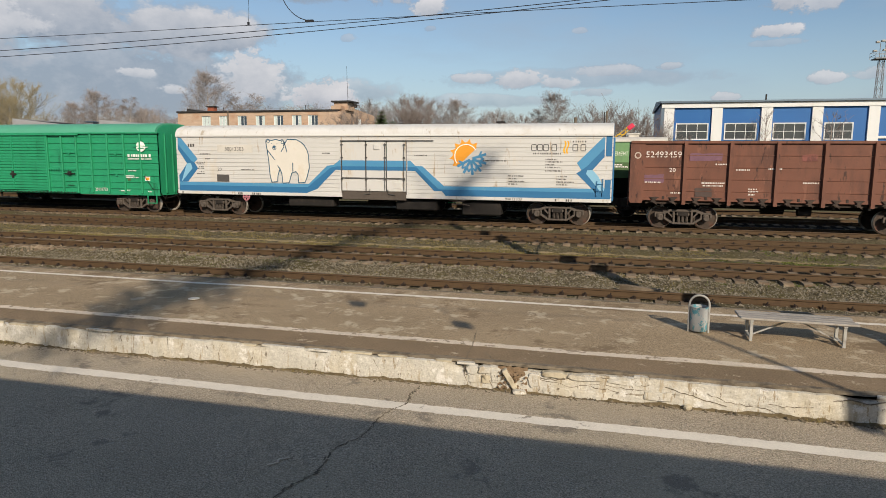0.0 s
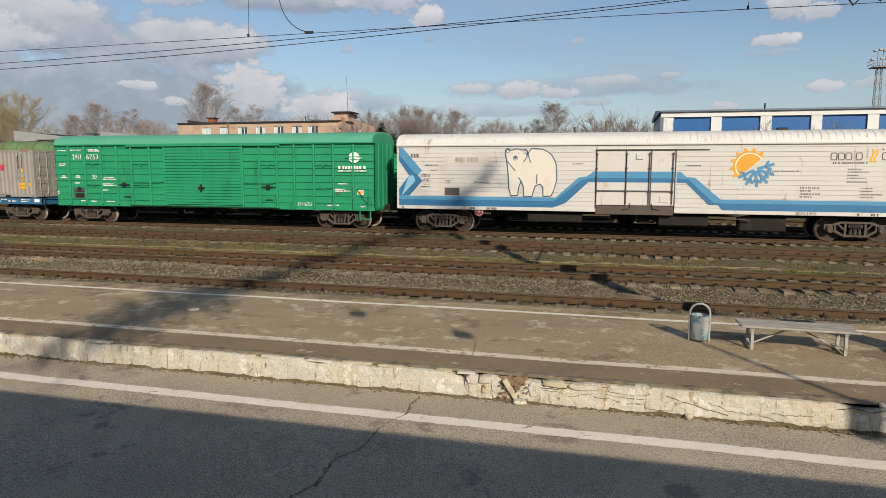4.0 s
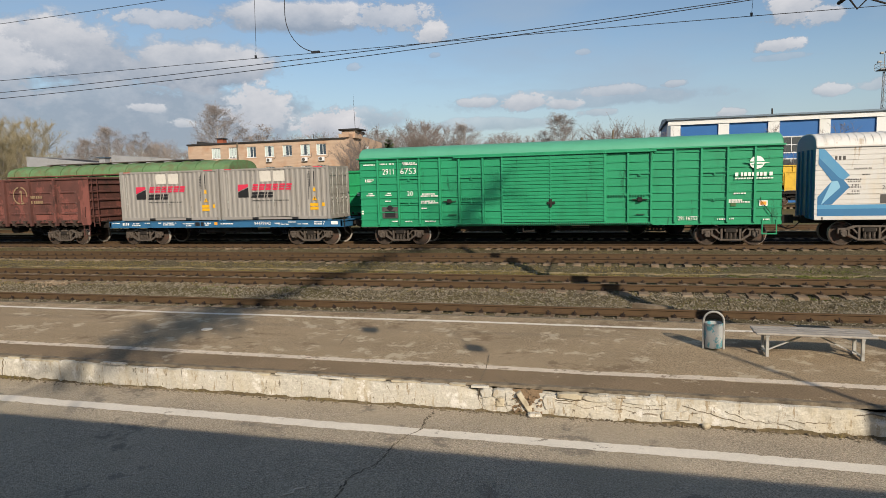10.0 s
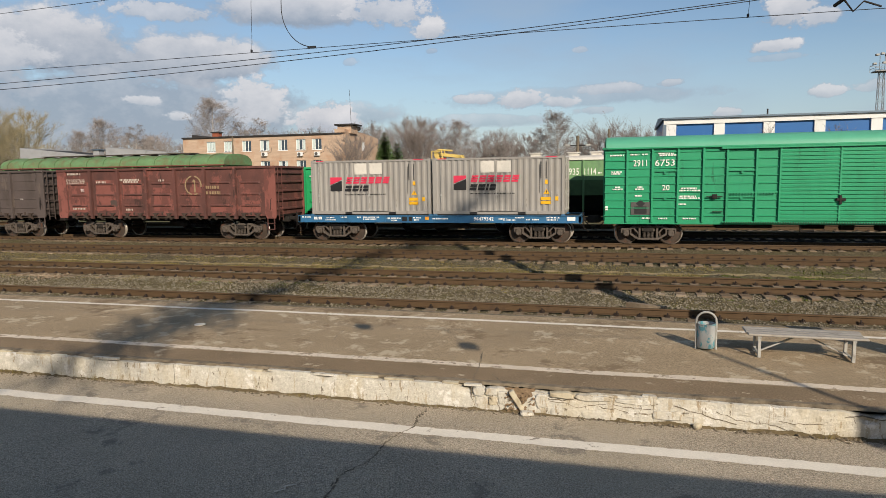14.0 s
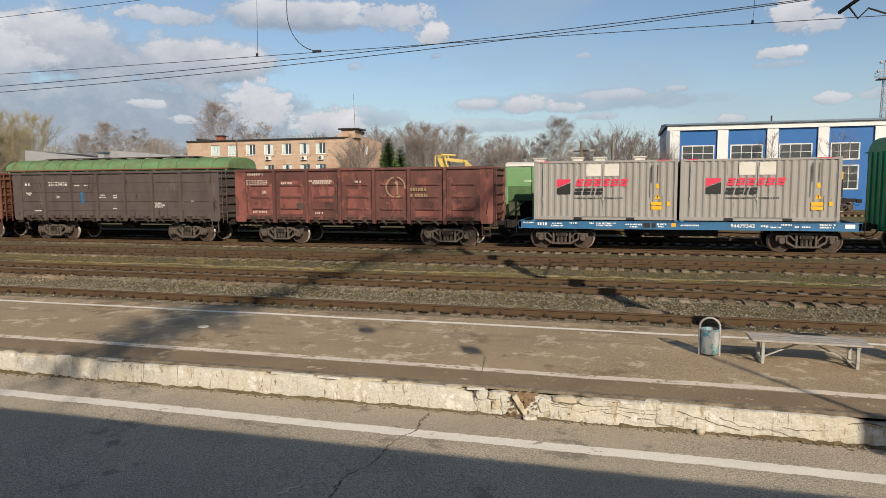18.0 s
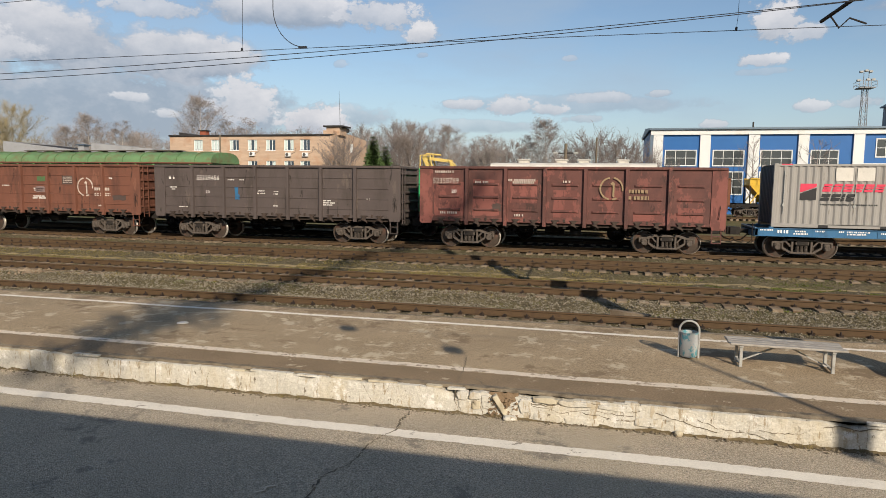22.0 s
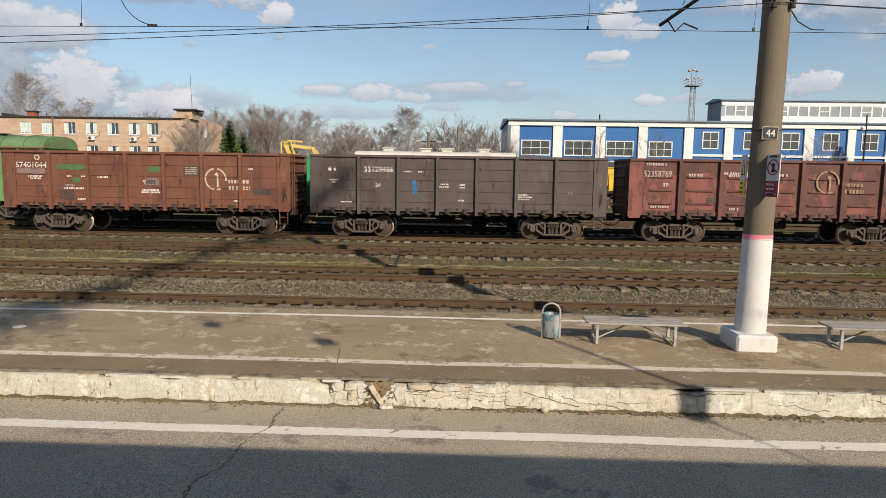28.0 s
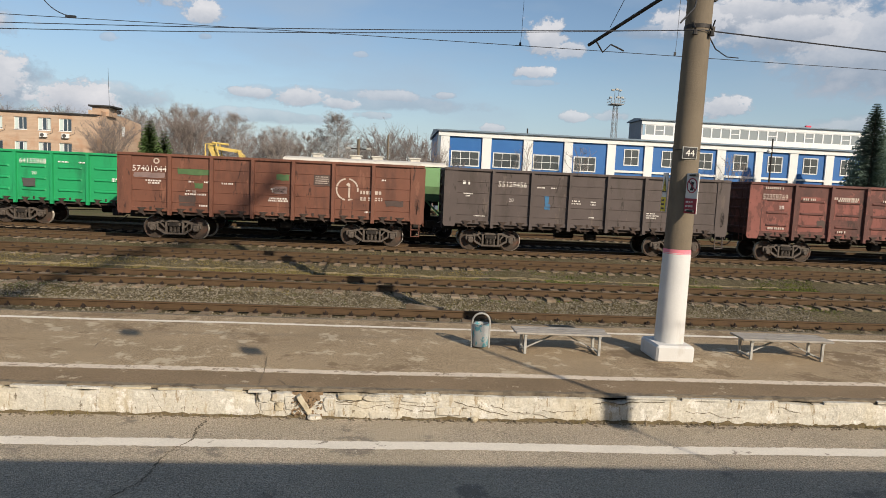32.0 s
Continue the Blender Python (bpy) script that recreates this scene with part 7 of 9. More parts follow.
def mast(x, y, detail=True, lean=0.0):
    """A spun-concrete overhead line mast with its bracket over track one."""
    w = thing("overhead_mast", "spun concrete overhead line mast, limewashed below, on a white footing", "catenary mast", "overhead line masts", at=pose(x, y, DECK, 0, lean, 0))
    part("shaft", Form().tube([(0, 0, 1.80), (0, 0, 6), (0, 0, 11.2)], [0.222, 0.205, 0.175], 28), M_POLE, w, smooth=True)
    part("limewash", Form().tube([(0, 0, 0.2), (0, 0, 1.0), (0, 0, 1.80)], [0.245, 0.236, 0.228], 28), M_POLEWHITE, w, "white limewashed foot", smooth=True)
    part("pink_band", Form().tube([(0, 0, 1.78), (0, 0, 1.86)], [0.2285, 0.2255], 28), M_PINK, w, "pink painted band", smooth=True)
    part("footing", Form().box(-0.36, 0.29, -0.40, 0.34, -0.02, 0.27, 0.035), M_POLEWHITE, w, "limewashed concrete footing")
    for z in (5.50, 5.98):
        part("clamp", Form().tube([(0, 0, z - 0.03), (0, 0, z + 0.03)], [0.216, 0.216], 20).box(0.18, 0.27, -0.05, 0.05, z - 0.035, z + 0.035), M_IRON, w, smooth=True)
    # strut and stay to the wire over track one
    part("bracket_tube", Form().tube([(0.15, 0.1, 6.50), (-0.68, 3.97, 5.98)], 0.036, 8), M_IRON, w, smooth=True)
    part("stay", Form().tube([(0, 0.2, 8.6), (-0.5, 3.1, 6.18)], 0.007, 6), M_IRON, w)
    part("registration_arm", Form().tube([(-0.60, 3.7, 6.02), (-0.42, 3.75, 5.80), (-0.25, 3.75, 5.98), (0.06, 3.78, 5.87)], 0.018, 6), M_IRON, w)
    part("insulator", Form().tube([(0.10, 0.35, 6.47), (0.04, 0.62, 6.43)], 0.05, 8).tube([(0.08, .42, 6.46), (.075, .45, 6.455)], 0.08, 8).tube([(0.06, .52, 6.445), (.055, .55, 6.44)], 0.08, 8), M_POLEWHITE, w)
    for dx, dz in ((-0.14, 0), (0.14, 0)):
        part("feeder_insulator", Form().tube([(dx, -0.22, 5.42), (dx, -0.22, 5.34)], [0.035, 0.045], 8).tube([(dx, -0.22, 5.44), (dx, -0.12, 5.56)], 0.02, 6), M_IRON, w)
    part("cable_tail", Form().tube([(-0.16, -0.2, 6.6), (-0.22, -0.24, 6.2), (-0.15, -0.24, 6.0), (-0.19, -0.24, 5.75), (-0.4, -0.23, 5.50)], 0.014, 6), M_WIRE, w)
    if detail:
        part("number_plate_mount", Form().box(-0.15, 0.07, -0.238, -0.228, 3.375, 3.545, 0.003), M_BLACK, w, "small black plate")
        part("mount_edge", Form().box(-0.162, 0.082, -0.229, -0.205, 3.362, 3.558), M_GREYPAINT, w)
        lettering("mast_digits", "44", 0.155, -0.112, -0.240, 3.405, M_STENCIL, w, 0.145)
        part("strap", Form().tube([(0, 0, 3.50), (0, 0, 3.515)], [0.2205, 0.2205], 20), M_IRON, w)
        for px, py, turn, low in ((-0.19, 0.28, -98, M_SIGNYELLOW), (0.0, -0.35, -75, M_SIGNRED)):
            m = pose(px, py, 0, 0, 0, turn)
            s = part("sign", Form().box(-0.145, 0.145, -0.008, 0.008, 2.47, 3.13, 0.004), M_SIGNWHITE, w, "enamel warning sign", at=m)
            part("lower_panel", Form().box(-0.143, 0.143, -0.012, -0.008, 2.475, 2.72), low, s)
            bars("sign_lines", [(-0.11, 0.09, 2.51), (-0.11, 0.06, 2.58), (-0.11, 0.05, 2.65)], -0.012, M_STENCILDARK if low is M_SIGNYELLOW else M_SIGNWHITE, s, 0.03, 0.3, 3)
            if low is M_SIGNYELLOW:
                part("triangle", flat([(-0.135, 2.80), (0.135, 2.80), (0, 3.07)], -0.008, 0.004), M_BLACK, s)
                part("triangle_field", flat([(-0.10, 2.82), (0.10, 2.82), (0, 3.02)], -0.012, 0.003), M_SIGNYELLOW, s)
                part("bolt_mark", flat([(-0.02, 2.80), (0.03, 2.88), (0.0, 2.88), (0.02, 2.97), (-0.03, 2.87), (0.0, 2.87)], -0.015, 0.003), M_BLACK, s)
            else:
                part("ban_ring", ring(0, 2.93, 0.105, 0.125, 0, 360, -0.008), M_SIGNRED, s)
                part("ban_mark", flat([(-0.04, 2.85), (0.04, 2.85), (0.03, 2.95), (0.05, 2.98), (-0.03, 3.0), (-0.02, 2.92)], -0.008, 0.003), M_BLACK, s)
                part("ban_bar", Form().slant((-0.08, -0.013, 3.0), (0.08, -0.013, 2.86), 0.02, 0.003, (0, 1, 0)), M_SIGNRED, s)
        part("sign_bracket", Form().box(-0.03, 0.0, -0.50, -0.18, 3.08, 3.11).box(-0.035, -0.005, -0.50, -0.18, 2.50, 2.53), M_IRON, w)
    return w


MAST = mast(4.59, 10.68, True, 0.7)
for mx in (-38.0, 45.0):
    mast(mx, 10.68, False)


def sag(x, x0, x1, z0, z1, dip):
    u = (x - x0) / (x1 - x0)
    return z0 + (z1 - z0) * u - 4 * dip * u * (1 - u)


def wires():
    n = 40
    A = 14.42
    pts = [(-58 + 103 * k / n, A + 0.16 * math.sin(k * 0.5), 6.04 + 0.03 * math.sin(k * 0.2)) for k in range(n + 1)]
    single("contact_wire", Form().tube(pts, 0.007, 5), M_WIRE, "taut dark contact wire above track one", "overhead wire", "overhead wires")
    span = [(-58 + 62.64 * k / n, A, sag(-58 + 62.64 * k / n, -58, 4.64, 8.3, 8.3, 0.9)) for k in range(n + 1)] + [(4.64 + 40.4 * k / n, A, sag(4.64 + 40.4 * k / n, 4.64, 45, 8.3, 8.3, 0.6)) for k in range(1, n + 1)]
    mess = single("carrier_wire", Form().tube(span, 0.007, 5), M_WIRE, "sagging dark carrier wire of the overhead line", "overhead wire", "overhead wires")
    for x in (-26.0, -17.3, -8.58, 2.40, 5.87, 14.0):
        zt = sag(x, -58, 4.64, 8.3, 8.3, 0.9) if x < 4.64 else sag(x, 4.64, 45, 8.3, 8.3, 0.6)
        single("dropper", Form().tube([(x, A, 6.04), (x + 0.02, A, 6.3), (x + 0.05, A, zt)], 0.005, 4).box(x - .02, x + .02, A - .02, A + .02, 6.03, 6.10), M_WIRE, "thin dropper clipped to the contact wire", "overhead wire", "droppers")
    single("jumper_cable", Form().tube([(-7.70, A, 7.6), (-7.745, A, 7.3)] + [(-6.92 - 0.83 * math.cos(a * math.pi / 26), A, 7.0 - 0.94 * math.sin(a * math.pi / 26)) for a in range(14)], 0.010, 6).box(-7.1, -6.9, A - .03, A + .03, 6.03, 6.08),
           M_WIRE, "curved jumper cable from carrier to contact wire", "overhead wire", "overhead wires")
    single("jumper_cable", Form().tube([(4.95, 10.7, 5.85), (5.2, 11.4, 5.75), (6.2, 13.2, 5.95), (6.9, 14.1, 6.0), (7.33, A, 6.06)], 0.012, 6), M_WIRE, "slack jumper cable from mast to wire", "overhead wire", "overhead wires")
    for dy, dip in ((-0.24, 0.85), (-0.20, 0.72)):
        a = [(-38 + 42.64 * k / n, 10.68 + dy, sag(-38 + 42.64 * k / n, -38, 4.64, 5.62, 5.62, dip)) for k in range(n + 1)]
        b = [(4.64 + 40.4 * k / n, 10.68 + dy, sag(4.64 + 40.4 * k / n, 4.64, 45, 5.62, 5.62, 0.55)) for k in range(1, n + 1)]
        single("feeder_cable", Form().tube(a + b, 0.006, 5), M_WIRE, "dark feeder cable slung along the platform masts", "overhead wire", "feeder cables")


wires()


# ---- the coach from which one looks, and what stands behind it ----
def coach():
    w = thing("passenger_coach", "grey passenger coach standing beside the apron", "passenger coach", at=pose(0, 0, 0))
    n = 12
    roof = [(-0.15, 4.09)] + [(-1.55 + 1.40 * math.cos(a * math.pi / n), 4.09 + 0.34 * math.sin(a * math.pi / n)) for a in range(1, n)] + [(-2.95, 4.09)]
    part("roof", Form().extrude(roof, "x", -48, 48), M_COACH, w, smooth=True)
    for y0, y1 in ((-0.24, -0.16), (-2.94, -2.86)):
        part("lower_side", Form().box(-48, 48, y0, y1, 0.55, 2.05), M_COACH, w)
        part("upper_side", Form().box(-48, 48, y0, y1, 3.05, 4.08), M_COACH, w)
        for k in range(-24, 25):
            part("window_pillar", Form().box(k * 1.98 - 0.42, k * 1.98 + 0.42, y0, y1, 2.05, 3.05), M_COACH, w)
            if y1 < -1:
                part("pane", Form().box(k * 1.98 + 0.42, k * 1.98 + 1.56, y0 + 0.03, y0 + 0.04, 2.05, 3.05), M_PANE, w)
    part("floor", Form().box(-48, 48, -2.9, -0.2, 1.2, 1.3), M_UNDER, w)
    for e in (-48, 48):
        part("end_wall", Form().box(e - 0.05, e + 0.05, -2.9, -0.2, 0.6, 4.08), M_COACH, w)
    for x in (-42, -28, 28, 42):
        part("bogie_frame", Form().box(x - 1.6, x + 1.6, -2.7, -0.5, 0.1, 1.25, 0.05), M_UNDER, w)
        for ax in (x - 1.2, x + 1.2):
            for sy in (-2.3, -0.8):
                part("wheel", Form().disc(ax, sy - 0.065, 0.33, "y", 0.475, 0.13, 20), M_UNDER, w)


M_PANE = glass_mat("dark_glass", "2a3138")
coach()


# ---- bare trees ----
M_BARK = mat("grey_bark", "8a8078", 0.9, var=0.2, scale=3, fine=30, bump=0.4)
M_BIRCH = mat("birch_bark", "b3aca2", 0.85, var=0.12, scale=4, fine=30, bump=0.2, dirt="3f3a35", dirt_amount=0.35, dirt_scale=5)
M_TWIG = mat("bare_twigs", "7c736e", 0.9, var=0.2, scale=2, fine=20, bump=0)
M_TWIGGREY = mat("bare_twigs_grey", "8c8581", 0.9, var=0.2, scale=2, fine=20, bump=0)
M_WILLOW = mat("willow_twigs", "8d846a", 0.9, var=0.2, scale=2, fine=20, bump=0)
M_NEEDLE = mat("spruce_needles", "6a7d70", 0.8, var=0.3, scale=3, fine=30, bump=0)
M_THUJA = mat("thuja_green", "607a44", 0.8, var=0.3, scale=3, fine=30, bump=0)


def grow(seed, height, spread, limbs=16, subs=7, twigs=7, start=0.22, droop=0.0, multi=1, rounded=False, sides=4):
    """Trunk and crown forms of a bare tree: limbs, branches, twigs, each thinner than the last."""
    rnd = random.Random(seed)
    trunk, crown = Form(), Form()

    def wander(p, d, length, r0, r1, n, form, sides, lift=0.0, wob=0.12):
        pts, rad = [Vector(p)], [r0]
        d = Vector(d).normalized()
        for k in range(n):
            d = (d + Vector((rnd.uniform(-wob, wob), rnd.uniform(-wob, wob), rnd.uniform(-wob, wob) + lift))).normalized()
            pts.append(pts[-1] + d * length / n); rad.append(r0 + (r1 - r0) * (k + 1) / n)
        form.tube(pts, rad, sides, False)
        return pts

    for m in range(multi):
        lean = Vector((rnd.uniform(-.12, .12) * (m + .4), rnd.uniform(-.12, .12) * (m + .4), 1))
        h = height * (1 if m == 0 else rnd.uniform(0.75, 0.95))
        tp = wander((rnd.uniform(-.3, .3) * m, rnd.uniform(-.3, .3) * m, 0), lean, h, height * 0.014, 0.012, 9, trunk, 7, 0.05, 0.07)
        for i in range(limbs // multi):
            u = start + (0.97 - start) * (i + rnd.random() * 0.8) / (limbs // multi)
            k = min(int(u * 9), 8)
            p = tp[k].lerp(tp[k + 1], u * 9 - k)
            a = i * 2.4 + rnd.uniform(-.5, .5)
            reach = spread * (math.sin(math.pi * min(u * 0.8 + 0.22, 1)) ** 0.7 if rounded else (1.02 - u) ** 0.5) * rnd.uniform(0.7, 1.15) + 0.4
            lp = wander(p, (math.cos(a), math.sin(a), rnd.uniform(0.6, 1.5)), reach * 1.25, 0.012 * height * (1.1 - u) * 0.45 + 0.01, 0.008, 5, crown, sides, 0.08 - droop, 0.14)
            for j in range(subs):
                v = 0.25 + 0.75 * (j + rnd.random()) / subs
                kk = min(int(v * 5), 4)
                q = lp[kk].lerp(lp[kk + 1], v * 5 - kk)
                dd = (lp[kk + 1] - lp[kk]).normalized() + Vector((rnd.uniform(-.9, .9), rnd.uniform(-.9, .9), rnd.uniform(-.3, .8) - droop * 3))
                sp = wander(q, dd, reach * rnd.uniform(0.3, 0.6) + 0.3, 0.020, 0.012, 3, crown, 3, 0.05 - droop * 2, 0.2)
                for g in range(twigs):
                    w = rnd.random() * 2.99
                    q2 = sp[int(w)].lerp(sp[int(w) + 1], w % 1)
                    d3 = (Vector((rnd.uniform(-1, 1), rnd.uniform(-1, 1), rnd.uniform(-0.3, 1.1) - droop * 9)) + (q2 - tp[k]).normalized() * 0.5).normalized()
                    ln = rnd.uniform(0.5, 1.3) * height / 15
                    s = d3.orthogonal().normalized() * 0.011
                    e = q2 + d3 * ln + Vector((0, 0, -droop * 5 * ln))
                    crown.add([q2 - s, q2 + s, e], [(0, 1, 2)])
                    for b2 in (0.35, 0.6):
                        f2 = q2.lerp(e, b2)
                        e2 = f2 + (d3 + Vector((rnd.uniform(-1, 1), rnd.uniform(-1, 1), rnd.uniform(-.6, .5) - droop * 5))).normalized() * ln * 0.55
                        crown.add([f2 - s * 0.8, f2 + s * 0.8, e2], [(0, 1, 2)])
    return trunk, crown


def tree(name, label, forms, bark, twig, at, group=""):
    w = thing(name, label, "tree", group, at=at)
    part("trunk", forms[0], bark, w)
    part("crown", forms[1], twig, w)
    return w


def woods():
    kinds = []
    for i, (h, sp, li, su, tw, dr, mu, ro) in enumerate(((18, 4.4, 38, 10, 17, 0.05, 1, True), (14, 5.2, 36, 10, 17, 0.0, 2, True), (15, 3.4, 28, 8, 14, 0.08, 1, False), (9, 4.0, 24, 8, 9, 0.0, 3, True), (8, 1.9, 15, 4, 3, 0.0, 1, True))):
        t, c = grow(11 + i, h, sp, li, su, tw, 0.2, dr, mu, ro)
        kinds.append((h, t, c))
    protos = {}

    def plant(kind, x, y, height, name, label, group, birch=False, tint=M_TWIG):
        key = (kind, birch, tint.name)
        s = height / kinds[kind][0]
        turn = random.Random(int(x * 13 + y)).uniform(0, 360)
        if key not in protos:
            w = tree(name, label, (kinds[kind][1], kinds[kind][2]), M_BIRCH if birch else M_BARK, tint, Matrix.Translation((x, y, -0.34)) @ pose(0, 0, 0, 0, 0, turn) @ Matrix.Diagonal((s, s, s, 1)), group)
            protos[key] = w
            return w
        src = protos[key]
        k = copy_thing(src, Matrix.Translation((x, y, -0.34)) @ pose(0, 0, 0, 0, 0, turn))
        k.scale = (s, s, s)
        k.name = name
        tagged(k, label, "tree", group)
        return k

    for x, y, h, kd in ((-78, 116, 19, 0), (-75, 121, 15, 2), (-109, 121, 16.5, 0), (-105, 124, 15.5, 2), (-113, 119, 14, 0), (-71.5, 121, 15.2, 2), (-9, 100, 12.4, 0), (-11.5, 103, 10.5, 2), (-28.5, 120, 13.4, 0)):
        plant(kd, x, y, h, "birch_tree", "bare birch tree with pale trunk and fine drooping twigs", "birches", True, M_TWIGGREY)
    for x, y, h in ((-45, 118, 12.6), (-41, 124, 13.6), (-36, 119, 13), (-33, 125, 12.8), (-47, 126, 12), (-39, 130, 13.5), (-24, 118, 9.5), (-19.5, 111, 10), (-16, 116, 9.6), (-22, 124, 11)):
        plant(1, x, y, h, "bare_tree", "leafless grey-brown tree behind the yard", "bare trees", False, M_TWIGGREY if int(x) % 2 else M_TWIG)
    for x, y, h in ((-1.5, 77, 8.4), (0.6, 79, 8.0), (2.6, 77.5, 7.6), (4.4, 80, 6.6), (-3.2, 80, 7.8)):
        plant(3, x, y, h, "fruit_tree", "leafless twisted fruit tree beside the blue hall", "fruit trees")
    for x, y, h in ((5.5, 64.3, 5.0), (5.0, 64.9, 4.4), (6.0, 64.8, 3.6), (4.2, 64.6, 4.3)):
        plant(3, x, y, h, "bare_bush", "leafless low bush beside the far track", "bare bushes")
    for x, y, h in ((-38.2, 92.5, 9.0), (-39.8, 93, 8.2)):
        plant(3, x, y, h, "bare_shrub", "leafless tall shrub before the brick house", "bare shrubs")
    for x, y, h in ((-114, 106, 16), (-120, 104, 16.5), (-126, 108, 15), (-118, 98, 13)):
        plant(1, x, y, h, "willow_tree", "yellowish budding willow tree", "willows", False, M_WILLOW)
    for x, y, h in ((16.2, 79.5, 8.2), (22.3, 79.5, 8.0), (41.5, 79, 8.0), (43.0, 78.5, 7.2), (36.0, 79, 6.5)):
        plant(4, x, y, h, "young_tree", "slender leafless young tree before the blue hall", "young trees")
    # far woods, one mass
    rnd = random.Random(77)
    f = Form()
    far = [grow(41 + k, 13, 4.8, 20, 7, 11, 0.16, 0.0, 1 + k % 2, True, 3) for k in range(3)]
    for i in range(104):
        t, c = far[i % 3]
        x, y = rnd.uniform(-200, -52) if i < 74 else rnd.uniform(-48, 30), rnd.uniform(124, 175)
        s = (rnd.uniform(10.5, 13.0) if x < -48 else rnd.uniform(7.5, 10.3)) / 13 * y / 135
        ca, sa = math.cos(i * 2.1), math.sin(i * 2.1)
        for g in (t, c):
            f.add([(x + s * 1.15 * (p[0] * ca - p[1] * sa), y + s * (p[0] * sa + p[1] * ca), -0.34 + s * p[2]) for p in g.v], g.f)
    single("far_woods", f, M_TWIGGREY, "far leafless woods beyond the railway yard", "woods", kind="stuff")


woods()


def conifers():
    def spruce(x, y, h, r, seed, name, label, material):
        rnd = random.Random(seed)
        w = thing(name, label, "tree", "conifers", at=pose(x, y, -0.34))
        part("trunk", Form().tube([(0, 0, 0), (0, 0, h * 0.97)], [h * 0.014, 0.01], 7), M_BARK, w)
        f = Form()
        dense = 2.2 if r > 3.5 else 3.6
        layers = int(h * 3.4 * (1.5))
        for i in range(layers):
            u = 0.08 + 0.92 * i / layers
            z = h * u
            reach = r * (1 - u) ** 0.85 + 0.12
            for k in range(13):
                a = k * 0.483 + i * 1.9 + rnd.uniform(-.25, .25)
                L = reach * rnd.uniform(0.65, 1.12)
                d = Vector((math.cos(a), math.sin(a), 0))
                side = Vector((-d.y, d.x, 0))
                p0, p1 = Vector((0, 0, z)), Vector((0, 0, z - 0.18 * L)) + d * L
                for m in range(7):
                    q = p0.lerp(p1, (m + 0.6) / 7)
                    wd = 0.20 * L * (1 - m / 9) + 0.22
                    for e in (-1, 1):
                        tip = q + side * e * wd + d * wd * 0.6 + Vector((0, 0, -0.12 * L * rnd.uniform(0.4, 1.3)))
                        f.add([q - d * 0.07 * dense, q + d * 0.07 * dense, tip], [(0, 1, 2)])
        part("crown", f, material, w)

    spruce(52.6, 70, 14.4, 4.3, 5, "spruce_tree", "dark green spruce tree beside the blue hall", M_NEEDLE)
    spruce(57.0, 74, 11.5, 4.0, 6, "spruce_tree", "dark green spruce tree beside the blue hall", M_NEEDLE)
    spruce(-33.5, 92, 10.2, 3.0, 9, "thuja_tree", "dense green thuja tree beside the brick house", M_THUJA)
    spruce(-32.0, 93, 8.8, 2.4, 10, "thuja_tree", "dense green thuja tree beside the brick house", M_THUJA)


conifers()


